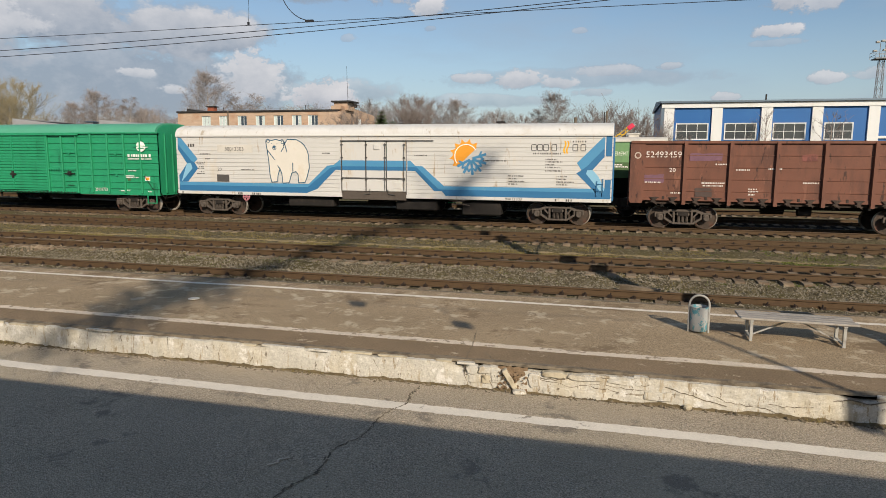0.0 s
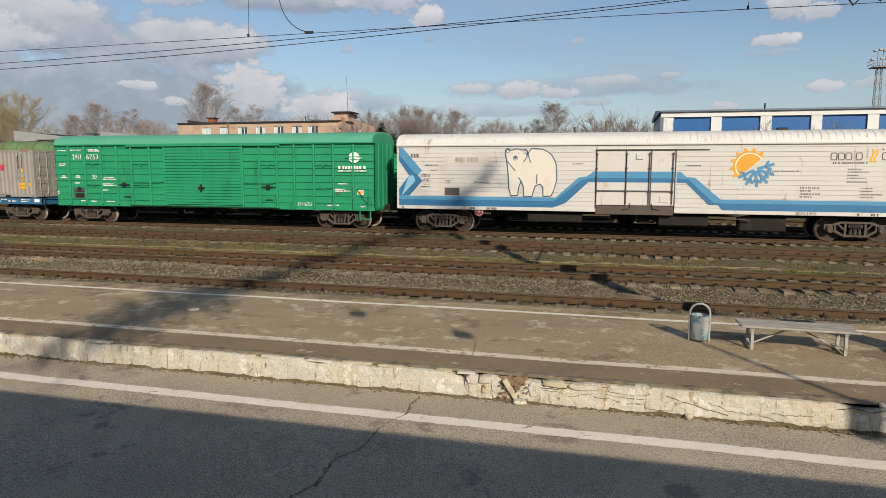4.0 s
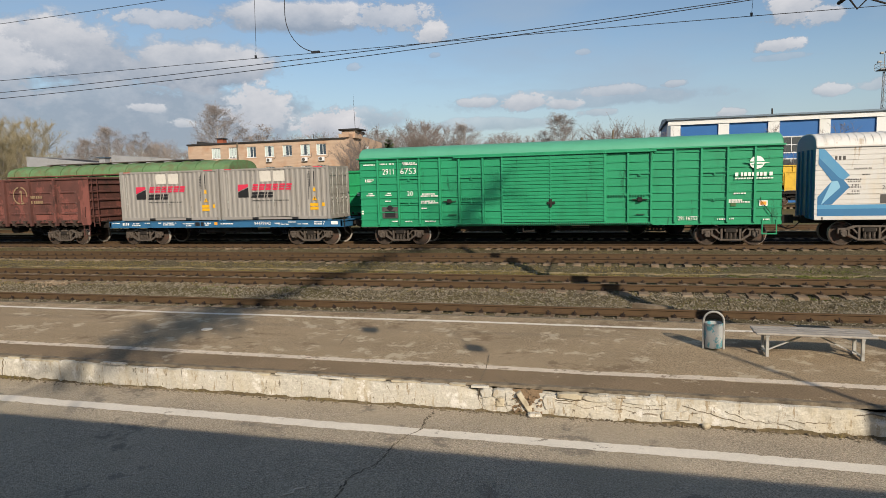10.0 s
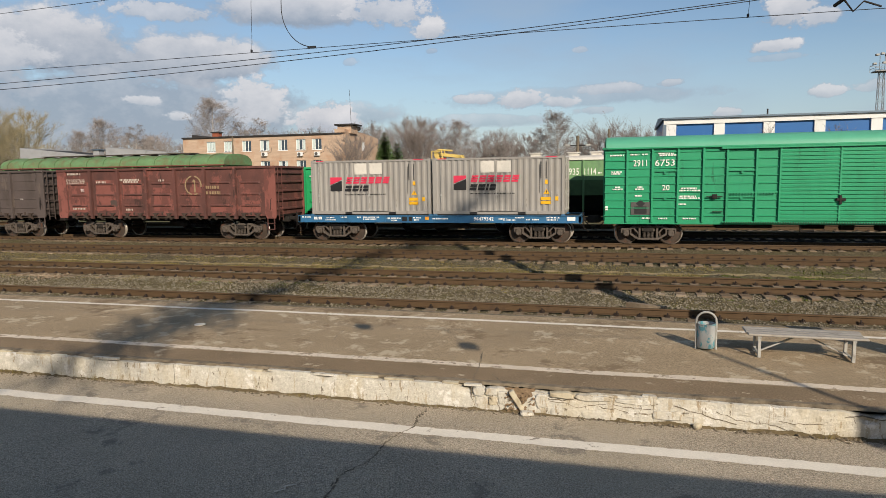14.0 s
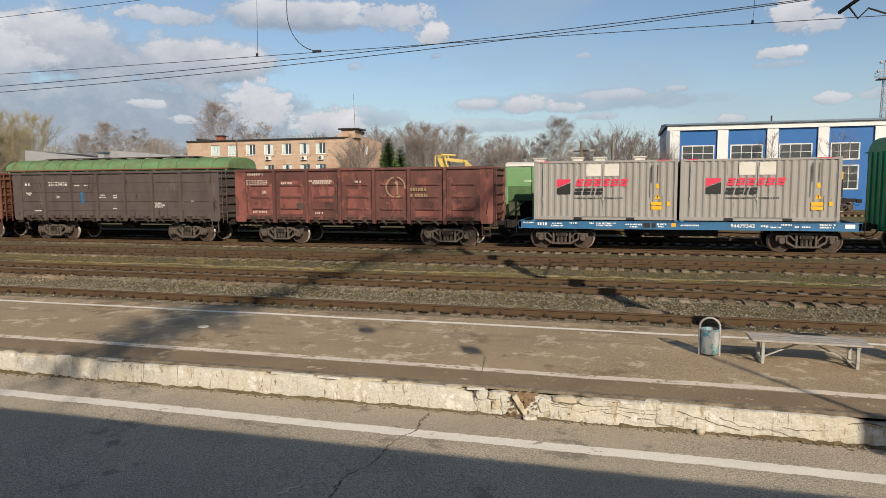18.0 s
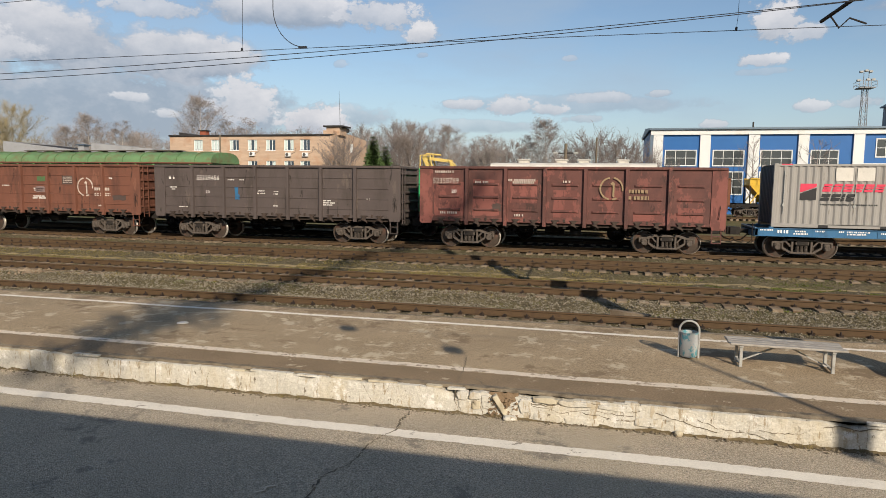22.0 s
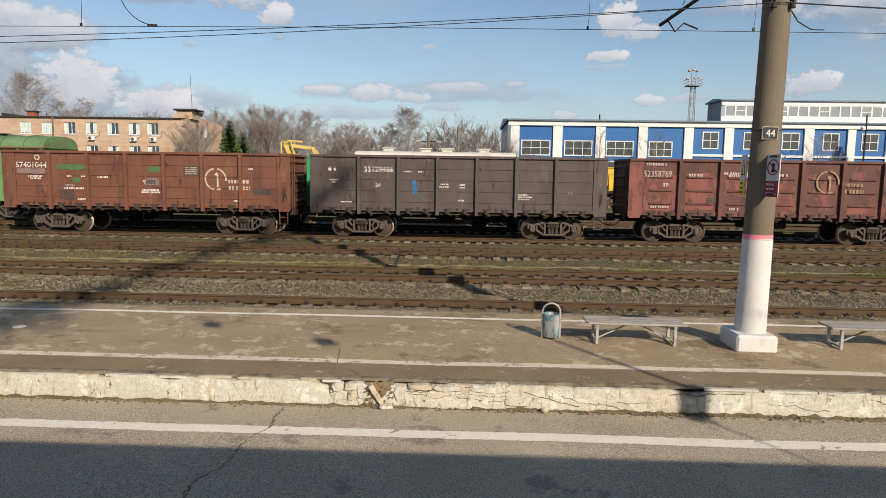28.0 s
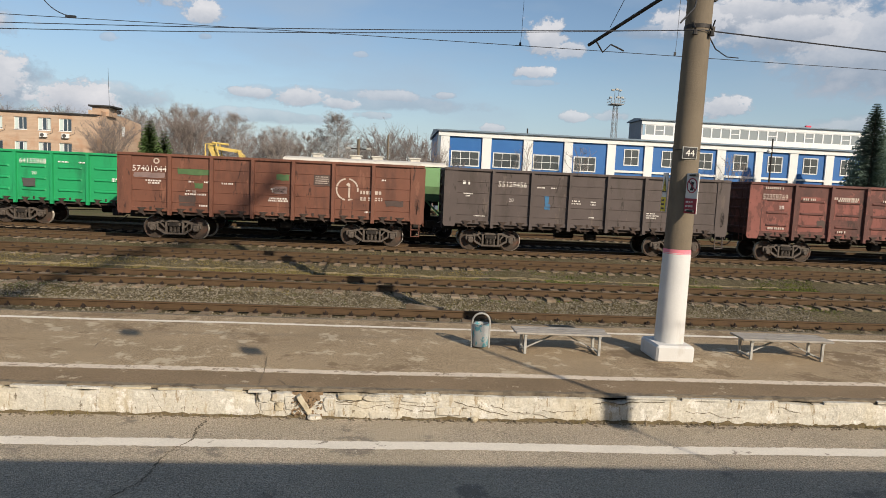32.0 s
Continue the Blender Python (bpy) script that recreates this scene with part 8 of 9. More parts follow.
def shadow_tree():
    """A tall leaning bare tree behind the coach; only its shade reaches the platform."""
    rnd = random.Random(21)
    w = thing("leaning_tree", "tall leaning bare tree behind the coach", "tree", at=pose(0, -10, -0.2))
    path = [(-0.6, 0, 0), (0.4, 0, 6), (2.1, 0, 10.6), (3.0, 0, 11.5), (4.0, 0, 12.2), (5.1, 0, 13.4), (5.7, 0, 14.2), (7.6, 0, 16.2), (10.8, 0, 19.6), (14.2, 0, 22.8), (17.5, 0, 24.8), (19.6, 0, 26.8)]
    part("trunk", Form().tube(path, [0.20, 0.10, 0.03, 0.025, 0.03, 0.045, 0.055, 0.065, 0.06, 0.05, 0.04, 0.02], 8), M_BARK, w)
    f = Form()
    for i in range(300):
        u = (rnd.uniform(3.6, 6.5) if i % 24 else rnd.uniform(2.5, 3.4)) if i < 132 else rnd.uniform(6.5, 10.95)
        p = Vector(path[int(u)]).lerp(Vector(path[int(u) + 1]), u % 1)
        big = (0.95 if u > 3.4 else 0.6) if u < 7 else (0.7 if u < 9 else 1.5)
        d = Vector((rnd.uniform(-0.9, 1.0), rnd.uniform(-0.7, 0.7), rnd.uniform(-1.0, 1.0) if u < 6.5 else rnd.uniform(-.8, 1))).normalized()
        L = rnd.uniform(0.5, 1.5) * big
        q = p + d * L
        f.tube([p, p.lerp(q, 0.5) + Vector((0, 0, rnd.uniform(-.1, .1))), q], [0.035, 0.025, 0.010], 4, False)
        for g in range(7):
            a = p.lerp(q, rnd.uniform(0.3, 1))
            e = a + Vector((rnd.uniform(-1, 1), rnd.uniform(-1, 1), rnd.uniform(-1, 1))).normalized() * rnd.uniform(0.3, 0.8)
            s = Vector((rnd.uniform(-1, 1), rnd.uniform(-1, 1), rnd.uniform(-1, 1))).normalized() * 0.03
            f.add([a - s, a + s, e], [(0, 1, 2)])
    part("crown", f, M_TWIG, w)
    # the unseen overhead line of the coach's own track: wire and two strain insulators
    o = thing("coach_overhead_line", "unseen overhead wire above the coach with insulators and a shadow-casting rod and box", "overhead wire", "overhead wires", at=pose(0, -1.5, 0))
    for mx in (-48, 48):
        part("support_mast", Form().tube([(mx, -3.2, -0.34), (mx, -3.2, 9.0)], [0.2, 0.15], 12), M_POLE, o)
        part("support_arm", Form().tube([(mx, -3.2, 8.3), (mx, 0.1, 8.05)], 0.04, 6), M_IRON, o)
    part("wire", Form().tube([(-48, 0, 8.05), (9.1, 0, 8.0), (48, 0, 8.05)], 0.010, 5), M_WIRE, o)
    # unseen rod and box, added to cast a pole's shadow over kerb and platform
    part("hanging_rod", Form().tube([(9.16, 0, 8.25), (9.18, 0, 6.2)], [0.035, 0.05], 8).tube([(9.19, 0, 5.75), (9.19, 0, 4.55)], 0.018, 6), M_IRON, o)
    part("weight", Form().box(9.05, 9.33, -0.13, 0.13, 5.72, 6.20, 0.03), M_IRON, o)
    for x, z in ((5.12, 7.33), (3.5, 7.94)):
        part("insulator", Form().disc(x - 0.16, 0, z, "x", 0, 0, 12, [(0, 0), (0.08, 0.02), (0.13, 0.06), (0.07, 0.1), (0.13, 0.16), (0.07, 0.2), (0.13, 0.26), (0, 0.32)]).tube([(x, 0, z), (x, 0, 8.05)], 0.012, 5), M_IRON, o)


shadow_tree()

# ---- buildings ----
M_BRICK = mat("tan_brickwork", "b09a86", 0.9, spec=0.15, var=0.15, scale=0.8, fine=7, bump=0.4, bump_scale=9, dirt="a37d62", dirt_amount=0.35, dirt_scale=0.5, squash=(0.5, 1, 4))
M_BRICKRED = mat("red_brickwork", "8b4f3a", 0.9, var=0.15, scale=2, fine=9, bump=0.3)
M_ROOFEDGE = mat("dark_roof_edge", "2e2c2b", 0.8, var=0.15, scale=1, fine=10, bump=0.1)
M_PVC = mat("white_window_plastic", "d6d8d8", 0.45, var=0.03, scale=2, fine=20, bump=0)
M_GLASS = glass_mat("window_glass", "3a4650", 0.05)
M_CURTAIN = mat("window_blind", "b8c6c4", 0.6, var=0.08, scale=3, fine=20, bump=0)
M_HALLBLUE = mat("blue_cladding", "1c5a98", 0.5, var=0.04, scale=0.4, fine=6, bump=0.06, dirt="28639c", dirt_amount=0.3, dirt_scale=0.3)
M_HALLWHITE = mat("white_cladding", "cfd1d0", 0.55, var=0.04, scale=0.5, fine=8, bump=0.06, dirt="bdbcb4", dirt_amount=0.2, dirt_scale=0.6, streak=4)
M_HALLROOF = mat("grey_roof_sheet", "5f6e7c", 0.5, 0.3, var=0.08, scale=0.6, fine=8, bump=0.1)
# pale grey base colour paints the sky's reflection into the roof-light panes
M_SKYGLASS = glass_mat("sky_reflection_glass", "7f8688", 0.2)
M_SMOKED = glass_mat("hall_glass", "3f4344", 0.15)
M_CONCRETE = mat("grey_panel_concrete", "8e9093", 0.9, var=0.1, scale=0.8, fine=14, bump=0.2, dirt="70726f", dirt_amount=0.25)
M_PALEYELLOW = mat("faded_machine_yellow", "c6ad62", 0.6, var=0.1, scale=2, fine=20, bump=0.1, dirt="8f7a40", dirt_amount=0.3)
M_STEEL = mat("galvanised_steel", "7f8285", 0.6, 0.3, var=0.1, scale=2, fine=20, bump=0.1)
M_MACHINE = mat("machine_yellow", "c9a42e", 0.5, var=0.08, scale=2, fine=20, bump=0.1, dirt="9c7824", dirt_amount=0.25)


def pierced(x0, x1, z0, z1, holes, y0, y1):
    """One connected slab in the xz plane with rectangular openings (x0, x1, z0, z1) through it."""
    xs = sorted({x0, x1, *[h[0] for h in holes], *[h[1] for h in holes]})
    zs = sorted({z0, z1, *[h[2] for h in holes], *[h[3] for h in holes]})
    solid = {}
    for i in range(len(xs) - 1):
        for k in range(len(zs) - 1):
            mx, mz = (xs[i] + xs[i + 1]) / 2, (zs[k] + zs[k + 1]) / 2
            solid[i, k] = not any(h[0] < mx < h[1] and h[2] < mz < h[3] for h in holes)
    f, nz = Form(), len(zs)
    f.v = [(x, y, z) for y in (y0, y1) for x in xs for z in zs]
    at = lambda i, k, s: (i + s * len(xs)) * nz + k
    for (i, k), full in solid.items():
        if not full:
            continue
        f.f.append((at(i, k, 0), at(i + 1, k, 0), at(i + 1, k + 1, 0), at(i, k + 1, 0)))
        f.f.append((at(i, k, 1), at(i, k + 1, 1), at(i + 1, k + 1, 1), at(i + 1, k, 1)))
        for di, dk, a, b in ((-1, 0, (i, k + 1), (i, k)), (1, 0, (i + 1, k), (i + 1, k + 1)), (0, -1, (i, k), (i + 1, k)), (0, 1, (i + 1, k + 1), (i, k + 1))):
            if not solid.get((i + di, k + dk), False):
                f.f.append((at(*a, 0), at(*a, 1), at(*b, 1), at(*b, 0)))
    return f


def window(parent, x0, x1, z0, z1, y, cols, rows, bar=0.07, glass=None, blind=()):
    """A framed window in an opening, pane by pane."""
    cells = []
    for i in range(cols):
        for k in range(rows):
            a, b = x0 + (x1 - x0) * i / cols, x0 + (x1 - x0) * (i + 1) / cols
            c, d = z0 + (z1 - z0) * k / rows, z0 + (z1 - z0) * (k + 1) / rows
            cells.append((a + bar * (1 if i == 0 else 0.5), b - bar * (1 if i == cols - 1 else 0.5), c + bar * (1 if k == 0 else 0.5), d - bar * (1 if k == rows - 1 else 0.5)))
    f = pierced(x0, x1, z0, z1, cells, y, y + 0.10)
    w = part("window", f, M_PVC, parent)
    for i in range(cols):
        a, b = x0 + (x1 - x0) * i / cols, x0 + (x1 - x0) * (i + 1) / cols
        part("pane", Form().box(a + bar / 2, b - bar / 2, y + 0.05, y + 0.06, z0 + bar, z1 - bar), glass or M_GLASS, w)
        if i in blind:
            part("blind", Form().box(a + bar, b - bar, y + 0.042, y + 0.048, z0 + bar * 2, z1 - bar * 1.5), M_CURTAIN, w)
    return w


def brick_house():
    w = thing("brick_house", "three-storey tan brick office block with white windows and flat roof", "building", at=pose(0, 0, 0))
    X0_, X1_, Y0, Y1, H = -71.6, -42.0, 97.0, 111.4, 10.15
    lefts = [-67.07, -63.78, -60.36, -57.05, -53.78, -50.56, -47.74]
    holes = [(a, a + 1.72, z, z + 1.75) for a in lefts for z in (7.82, 4.42, 1.02)]
    part("front_wall", pierced(X0_, X1_, -0.34, H, holes, Y0, Y0 + 0.4), M_BRICK, w)
    part("side_wall", Form().extrude([(Y0 + 0.4, -0.34), (Y1, -0.34), (Y1, 10.25), (Y0 + 7, 10.75), (Y0 + 0.4, 10.9)], "x", X1_ - 0.4, X1_ - 0.004), M_BRICK, w)
    part("side_wall", Form().box(X0_ + 0.004, X0_ + 0.4, Y0 + 0.4, Y1, -0.34, H), M_BRICK, w)
    part("back_wall", Form().box(X0_, X1_, Y1, Y1 + 0.3, -0.34, H), M_BRICK, w)
    part("roof", Form().box(X0_ - 0.1, X1_ - 0.45, Y0 - 0.25, Y1 + 0.2, H + 0.004, H + 0.24, 0.03), M_ROOFEDGE, w, "dark roof edge")
    part("parapet", Form().box(X1_ - 1.7, X1_ + 0.02, Y0 - 0.05, Y0 + 0.396, H + 0.25, 10.95), M_BRICK, w)
    part("penthouse", Form().box(-43.9, -41.6, 98.6, 101.5, H + 0.2, 11.6), M_BRICK, w)
    part("penthouse_roof", Form().box(-44.3, -41.0, 98.2, 101.9, 11.604, 11.85, 0.03), M_ROOFEDGE, w)
    part("roof_hut", Form().extrude([(-71.2, H + 0.2), (-67.5, H + 0.2), (-71.2, 11.0)], "y", 99, 104), M_ROOFEDGE, w)
    part("chimney", Form().box(-67.2, -66.0, 99, 100, H + 0.2, 11.2), M_BRICKRED, w)
    part("chimney_cap", Form().box(-67.4, -65.8, 98.8, 100.2, 11.2, 11.35), M_ROOFEDGE, w)
    part("antenna", Form().tube([(-41.9, 99.5, 11.8), (-42.05, 99.5, 17.3)], [0.035, 0.02], 6), M_IRON, w)
    part("roof_pipe", Form().tube([(-48.6, 98, H), (-48.6, 98, 11.2)], 0.04, 6).tube([(-63.5, 98, H), (-63.5, 98, 11.0)], 0.05, 6), M_IRON, w)
    part("dish", Form().disc(-40.4, 99, 11.0, "y", 0, 0, 12, [(0, 0.08), (0.25, 0.05), (0.34, 0), (0.33, 0.02), (0, 0.11)]).tube([(-40.4, 99.1, 11.0), (-41.9, 99.3, 10.9)], 0.03, 5), M_IRON, w)
    rnd = random.Random(2)
    for i, a in enumerate(lefts):
        for z in (7.82, 4.42, 1.02):
            window(w, a, a + 1.72, z, z + 1.75, Y0 + 0.12, 3, 1, 0.075, blind=(0, 1, 2) if i in (0, 1) and z > 7 else ((0, 2) if rnd.random() < 0.5 else (0,)))
            part("window_sill", Form().box(a - 0.08, a + 1.80, Y0 - 0.10, Y0 + 0.12, z - 0.06, z - 0.004), M_PVC, w)
    for x, z in ((-56.6, 6.95), (-50.2, 6.85), (-47.2, 6.85)):
        a = part("air_conditioner", Form().box(x, x + 0.95, Y0 - 0.42, Y0 - 0.06, z, z + 0.62, 0.03), M_PVC, w)
        part("fan", Form().disc(x + 0.36, Y0 - 0.425, z + 0.31, "y", 0, 0, 16, [(0.0, -0.01), (0.22, -0.01), (0.24, 0.0), (0.26, -0.012), (0.27, 0.0)]), M_STENCILDARK, a)
        part("cable", Form().tube([(x + 0.95, Y0 - 0.1, z + 0.4), (x + 1.6, Y0 - 0.04, z + 0.7), (x + 1.7, Y0 - 0.04, z + 1.4)], 0.03, 5), M_STENCILDARK, w)
    part("side_window", Form().box(X1_ - 0.01, X1_ + 0.03, 104, 105.2, 7.8, 9.3), M_PVC, w)
    part("floor_slab", Form().box(X0_ + 0.5, X1_ - 0.5, Y0 + 0.6, Y1 - 0.1, 3.6, 3.8).box(X0_ + 0.5, X1_ - 0.5, Y0 + 0.6, Y1 - 0.1, 7.0, 7.2), M_CONCRETE, w)
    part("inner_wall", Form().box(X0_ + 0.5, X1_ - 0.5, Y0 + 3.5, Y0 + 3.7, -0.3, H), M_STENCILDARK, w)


brick_house()


def blue_hall():
    w = thing("blue_hall", "blue and white clad railway workshop hall with large grid windows", "building", at=pose(0, 0, 0))
    Y = 82.0
    pil = [(5.2, 6.3), (10.4, 11.55), (15.62, 16.79), (20.8, 21.9), (26.35, 27.45), (31.2, 32.3), (36.5, 37.6), (40.75, 41.9), (45.9, 46.85), (50.5, 51.6), (55.4, 56.5), (60.4, 61.5), (65.4, 66.4)]
    big = [(6.62, 10.05), (11.9, 15.2), (17.0, 20.25), (22.2, 24.95)]
    small = [(28.65, 30.5), (33.6, 35.8), (38.2, 40.2), (43.1, 44.95), (47.7, 49.6), (52.5, 54.4), (57.6, 59.4)]
    holes = [(a, b, 5.28, 7.04) for a, b in big] + [(a, b, 6.32, 8.3) for a, b in small] + [(a, b, 2.0, 4.58) for a, b in big]
    joints = [5.0] + [(a + b) / 2 for a, b in pil[1:-1]] + [66.6]
    for a, b in zip(joints, joints[1:]):
        part("wall_bay", pierced(a, b, -0.34, 8.85, [h for h in holes if a < h[0] < b], Y + 0.10, Y + 0.35), M_HALLBLUE, w)
    for a, b in pil:
        part("pilaster", Form().box(a, b, Y - 0.12, Y + 0.096, -0.34, 8.85, 0.01), M_HALLWHITE, w)
    part("fascia", Form().box(4.9, 66.7, Y - 0.22, Y + 0.30, 8.854, 9.42), M_HALLWHITE, w)
    part("roof", Form().extrude([(Y - 0.5, 9.424), (Y - 0.5, 9.62), (Y + 9, 10.3), (Y + 18, 9.6), (Y + 18, 9.42)], "x", 4.7, 67.0), M_HALLROOF, w, "grey sheet-metal roof")
    part("low_band", Form().box(27.45, 66.6, Y - 0.10, Y + 0.096, 5.35, 5.62), M_HALLWHITE, w)
    part("end_wall", Form().extrude([(Y + 0.35, -0.34), (Y + 17.8, -0.34), (Y + 17.8, 9.4), (Y + 9, 10.1), (Y + 0.35, 9.42)], "x", 5.0, 5.3), M_HALLBLUE, w)
    part("end_wall", Form().box(66.3, 66.6, Y + 0.35, Y + 17.8, -0.34, 9.42), M_HALLBLUE, w)
    part("back_wall", Form().box(5.0, 66.6, Y + 17.8, Y + 18.0, -0.34, 9.42), M_HALLBLUE, w)
    part("corner_pier", Form().box(4.82, 5.196, Y - 0.14, Y + 0.6, -0.34, 8.85), M_HALLROOF, w)
    for a, b in big:
        window(w, a, b, 5.28, 7.04, Y + 0.06, 3, 2, 0.055, M_SMOKED)
        window(w, a, b, 2.0, 4.58, Y + 0.06, 3, 3, 0.055, M_SMOKED)
        for z0, z1 in ((5.28, 7.04), (2.0, 4.58)):
            part("window_trim", pierced(a - 0.07, b + 0.07, z0 - 0.07, z1 + 0.07, [(a - 0.003, b + 0.003, z0 - 0.003, z1 + 0.003)], Y + 0.03, Y + 0.097), M_HALLWHITE, w)
    for a, b in small:
        window(w, a, b, 6.32, 8.3, Y + 0.06, 2, 2, 0.06, M_SMOKED)
        part("window_trim", pierced(a - 0.06, b + 0.06, 6.26, 8.36, [(a - 0.003, b + 0.003, 6.317, 8.303)], Y + 0.03, Y + 0.097), M_HALLWHITE, w)
    # raised roof light
    U0, U1, V = 32.9, 66.0, 88.0
    part("monitor_wall", Form().box(U0, U1, V, V + 0.2, 9.6, 10.75).box(U0, U1, V, V + 0.2, 12.2, 12.75), M_HALLWHITE, w)
    part("monitor_end", Form().box(U0, U0 + 0.2, V + 0.2, V + 5, 9.6, 12.7), M_CONCRETE, w)
    part("monitor_roof", Form().extrude([(V - 0.3, 12.754), (V - 0.3, 12.92), (V + 2.5, 13.2), (V + 5.3, 12.9), (V + 5.3, 12.754)], "x", U0 - 0.3, U1), M_HALLROOF, w)
    n = 24
    for k in range(n):
        a = U0 + 0.5 + (U1 - U0 - 1) * k / n
        b = U0 + 0.5 + (U1 - U0 - 1) * (k + 1) / n
        window(w, a, b, 10.76, 12.19, V + 0.05, 1, 2 if k % 4 == 1 else 1, 0.09, M_SKYGLASS)
    part("red_lamp", Form().box(56.2, 56.9, V, V + 0.4, 12.95, 13.2), M_CRIMSON, w)
    part("roof_pipe", Form().tube([(16.2, Y + 1, 9.5), (16.2, Y + 1, 10.35)], 0.09, 8), M_IRON, w)
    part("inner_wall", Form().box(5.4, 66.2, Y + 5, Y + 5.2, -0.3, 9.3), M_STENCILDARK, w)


blue_hall()


def low_sheds():
    for x0, x1, z0, z1 in ((-82.2, -71.0, 8.05, 6.9), (-67.6, -58.0, 7.75, 6.95)):
        w = thing("concrete_shed", "low grey concrete-panelled shed", "shed", "concrete sheds", at=pose(0, 0, 0))
        part("front_wall", Form().extrude([(x0, -0.34), (x1, -0.34), (x1, z1), (x0, z0)], "y", 75, 75.3), M_CONCRETE, w)
        part("side_wall", Form().box(x0, x0 + 0.3, 75.3, 84, -0.34, z0), M_CONCRETE, w)
        part("side_wall", Form().box(x1 - 0.3, x1, 75.3, 84, -0.34, z1), M_CONCRETE, w)
        part("roof", Form().extrude([(x0 - .1, z0 - 0.25), (x1 + .1, z1 - 0.25), (x1 + .1, z1 - 0.1), (x0 - .1, z0 - 0.1)], "y", 75.304, 84), M_ROOFEDGE, w)
    w = thing("roof_hatch", "grey rooftop hatch on the concrete shed", "hatch", at=pose(-70.6, 77, 6.6))
    part("body", Form().box(-0.5, 0.5, -0.5, 0.5, 0, 0.9, 0.03), M_CONCRETE, w)
    part("cap", Form().box(-0.7, 0.7, -0.7, 0.7, 0.9, 1.05, 0.02), M_HALLROOF, w)


low_sheds()


def light_tower():
    w = thing("floodlight_tower", "steel lattice floodlight tower with railed platform", "floodlight tower", at=pose(38.0, 115, -0.34))
    f = Form()
    wd = lambda z: 0.62 - 0.016 * z
    for sx, sy in ((-1, -1), (1, -1), (1, 1), (-1, 1)):
        part("leg", Form().tube([(sx * wd(0), sy * wd(0), 0), (sx * wd(18.4), sy * wd(18.4), 18.4)], 0.045, 6), M_STEEL, w)
    for k in range(15):
        z0, z1 = k * 1.22, (k + 1) * 1.22
        for a, b in (((-1, -1), (1, -1)), ((1, -1), (1, 1)), ((1, 1), (-1, 1)), ((-1, 1), (-1, -1))):
            f.tube([(a[0] * wd(z0), a[1] * wd(z0), z0), (b[0] * wd(z1), b[1] * wd(z1), z1)], 0.022, 4, False)
            f.tube([(b[0] * wd(z0), b[1] * wd(z0), z0), (a[0] * wd(z1), a[1] * wd(z1), z1)], 0.022, 4, False)
    part("lattice", f, M_STEEL, w)
    part("platform", Form().box(-1.1, 1.1, -1.1, 1.1, 18.4, 18.55), M_STEEL, w)
    f = Form()
    for z in (18.9, 19.4):
        f.box(-1.25, 1.25, -1.25, -1.21, z, z + 0.05).box(-1.25, 1.25, 1.21, 1.25, z, z + 0.05).box(-1.25, -1.21, -1.25, 1.25, z, z + 0.05).box(1.21, 1.25, -1.25, 1.25, z, z + 0.05)
    for x in (-1.2, -0.4, 0.4, 1.2):
        f.tube([(x, -1.23, 18.5), (x, -1.23, 19.45)], 0.03, 4).tube([(x, 1.23, 18.5), (x, 1.23, 19.45)], 0.03, 4)
    part("railing", f, M_STEEL, w)
    part("mast", Form().tube([(-0.3, 0, 18.5), (-0.3, 0, 20.8)], 0.05, 6).tube([(0.4, 0, 18.5), (0.4, 0, 20.8)], 0.05, 6), M_STEEL, w)
    for x, z in ((-0.7, 20.8), (0.0, 20.95), (0.6, 20.8), (-1.0, 19.5), (1.0, 19.6), (0.3, 19.6)):
        part("floodlight", Form().box(x - 0.25, x + 0.25, -0.3, 0.2, z, z + 0.3, 0.05), M_GREYPAINT, w)


light_tower()


def yard_posts():
    def post(x, y, h, r, label, arms=False, lamp=False, name="utility_pole"):
        w = thing(name, label, "pole", "yard poles", at=pose(x, y, -0.34))
        part("shaft", Form().tube([(0, 0, 0), (0, 0, h)], [r, r * 0.75], 8), M_POLE if not lamp else M_IRON, w, smooth=True)
        if arms:
            part("cross_arm", Form().box(-0.85, 0.85, -0.05, 0.05, h - 0.9, h - 0.8), M_IRON, w)
            for s in (-1, 1):
                part("lamp_head", Form().box(s * 0.9 - 0.22, s * 0.9 + 0.22, -0.2, 0.12, h - 0.95, h - 0.76, 0.04), M_GREYPAINT, w)
        if lamp:
            part("lamp_head", Form().disc(-0.25, 0, h - 1.2, "z", 0, 0, 12, [(0, -0.2), (0.18, -0.12), (0.22, 0.05), (0.1, 0.2), (0, 0.22)]).tube([(0, 0, h - 1.0), (-0.25, 0, h - 1.0)], 0.03, 5), M_PVC, w)
        return w
    post(-3.65, 60, 6.9, 0.17, "short concrete pole with two lamp heads", True)
    post(-1.14, 70, 8.1, 0.12, "weathered wooden utility pole")
    post(-48.0, 75, 9.0, 0.13, "slim grey pole before the brick house", False, False)
    post(35.1, 60, 8.9, 0.09, "thin lamp post with small white lamp", False, True, "lamp_post")


yard_posts()


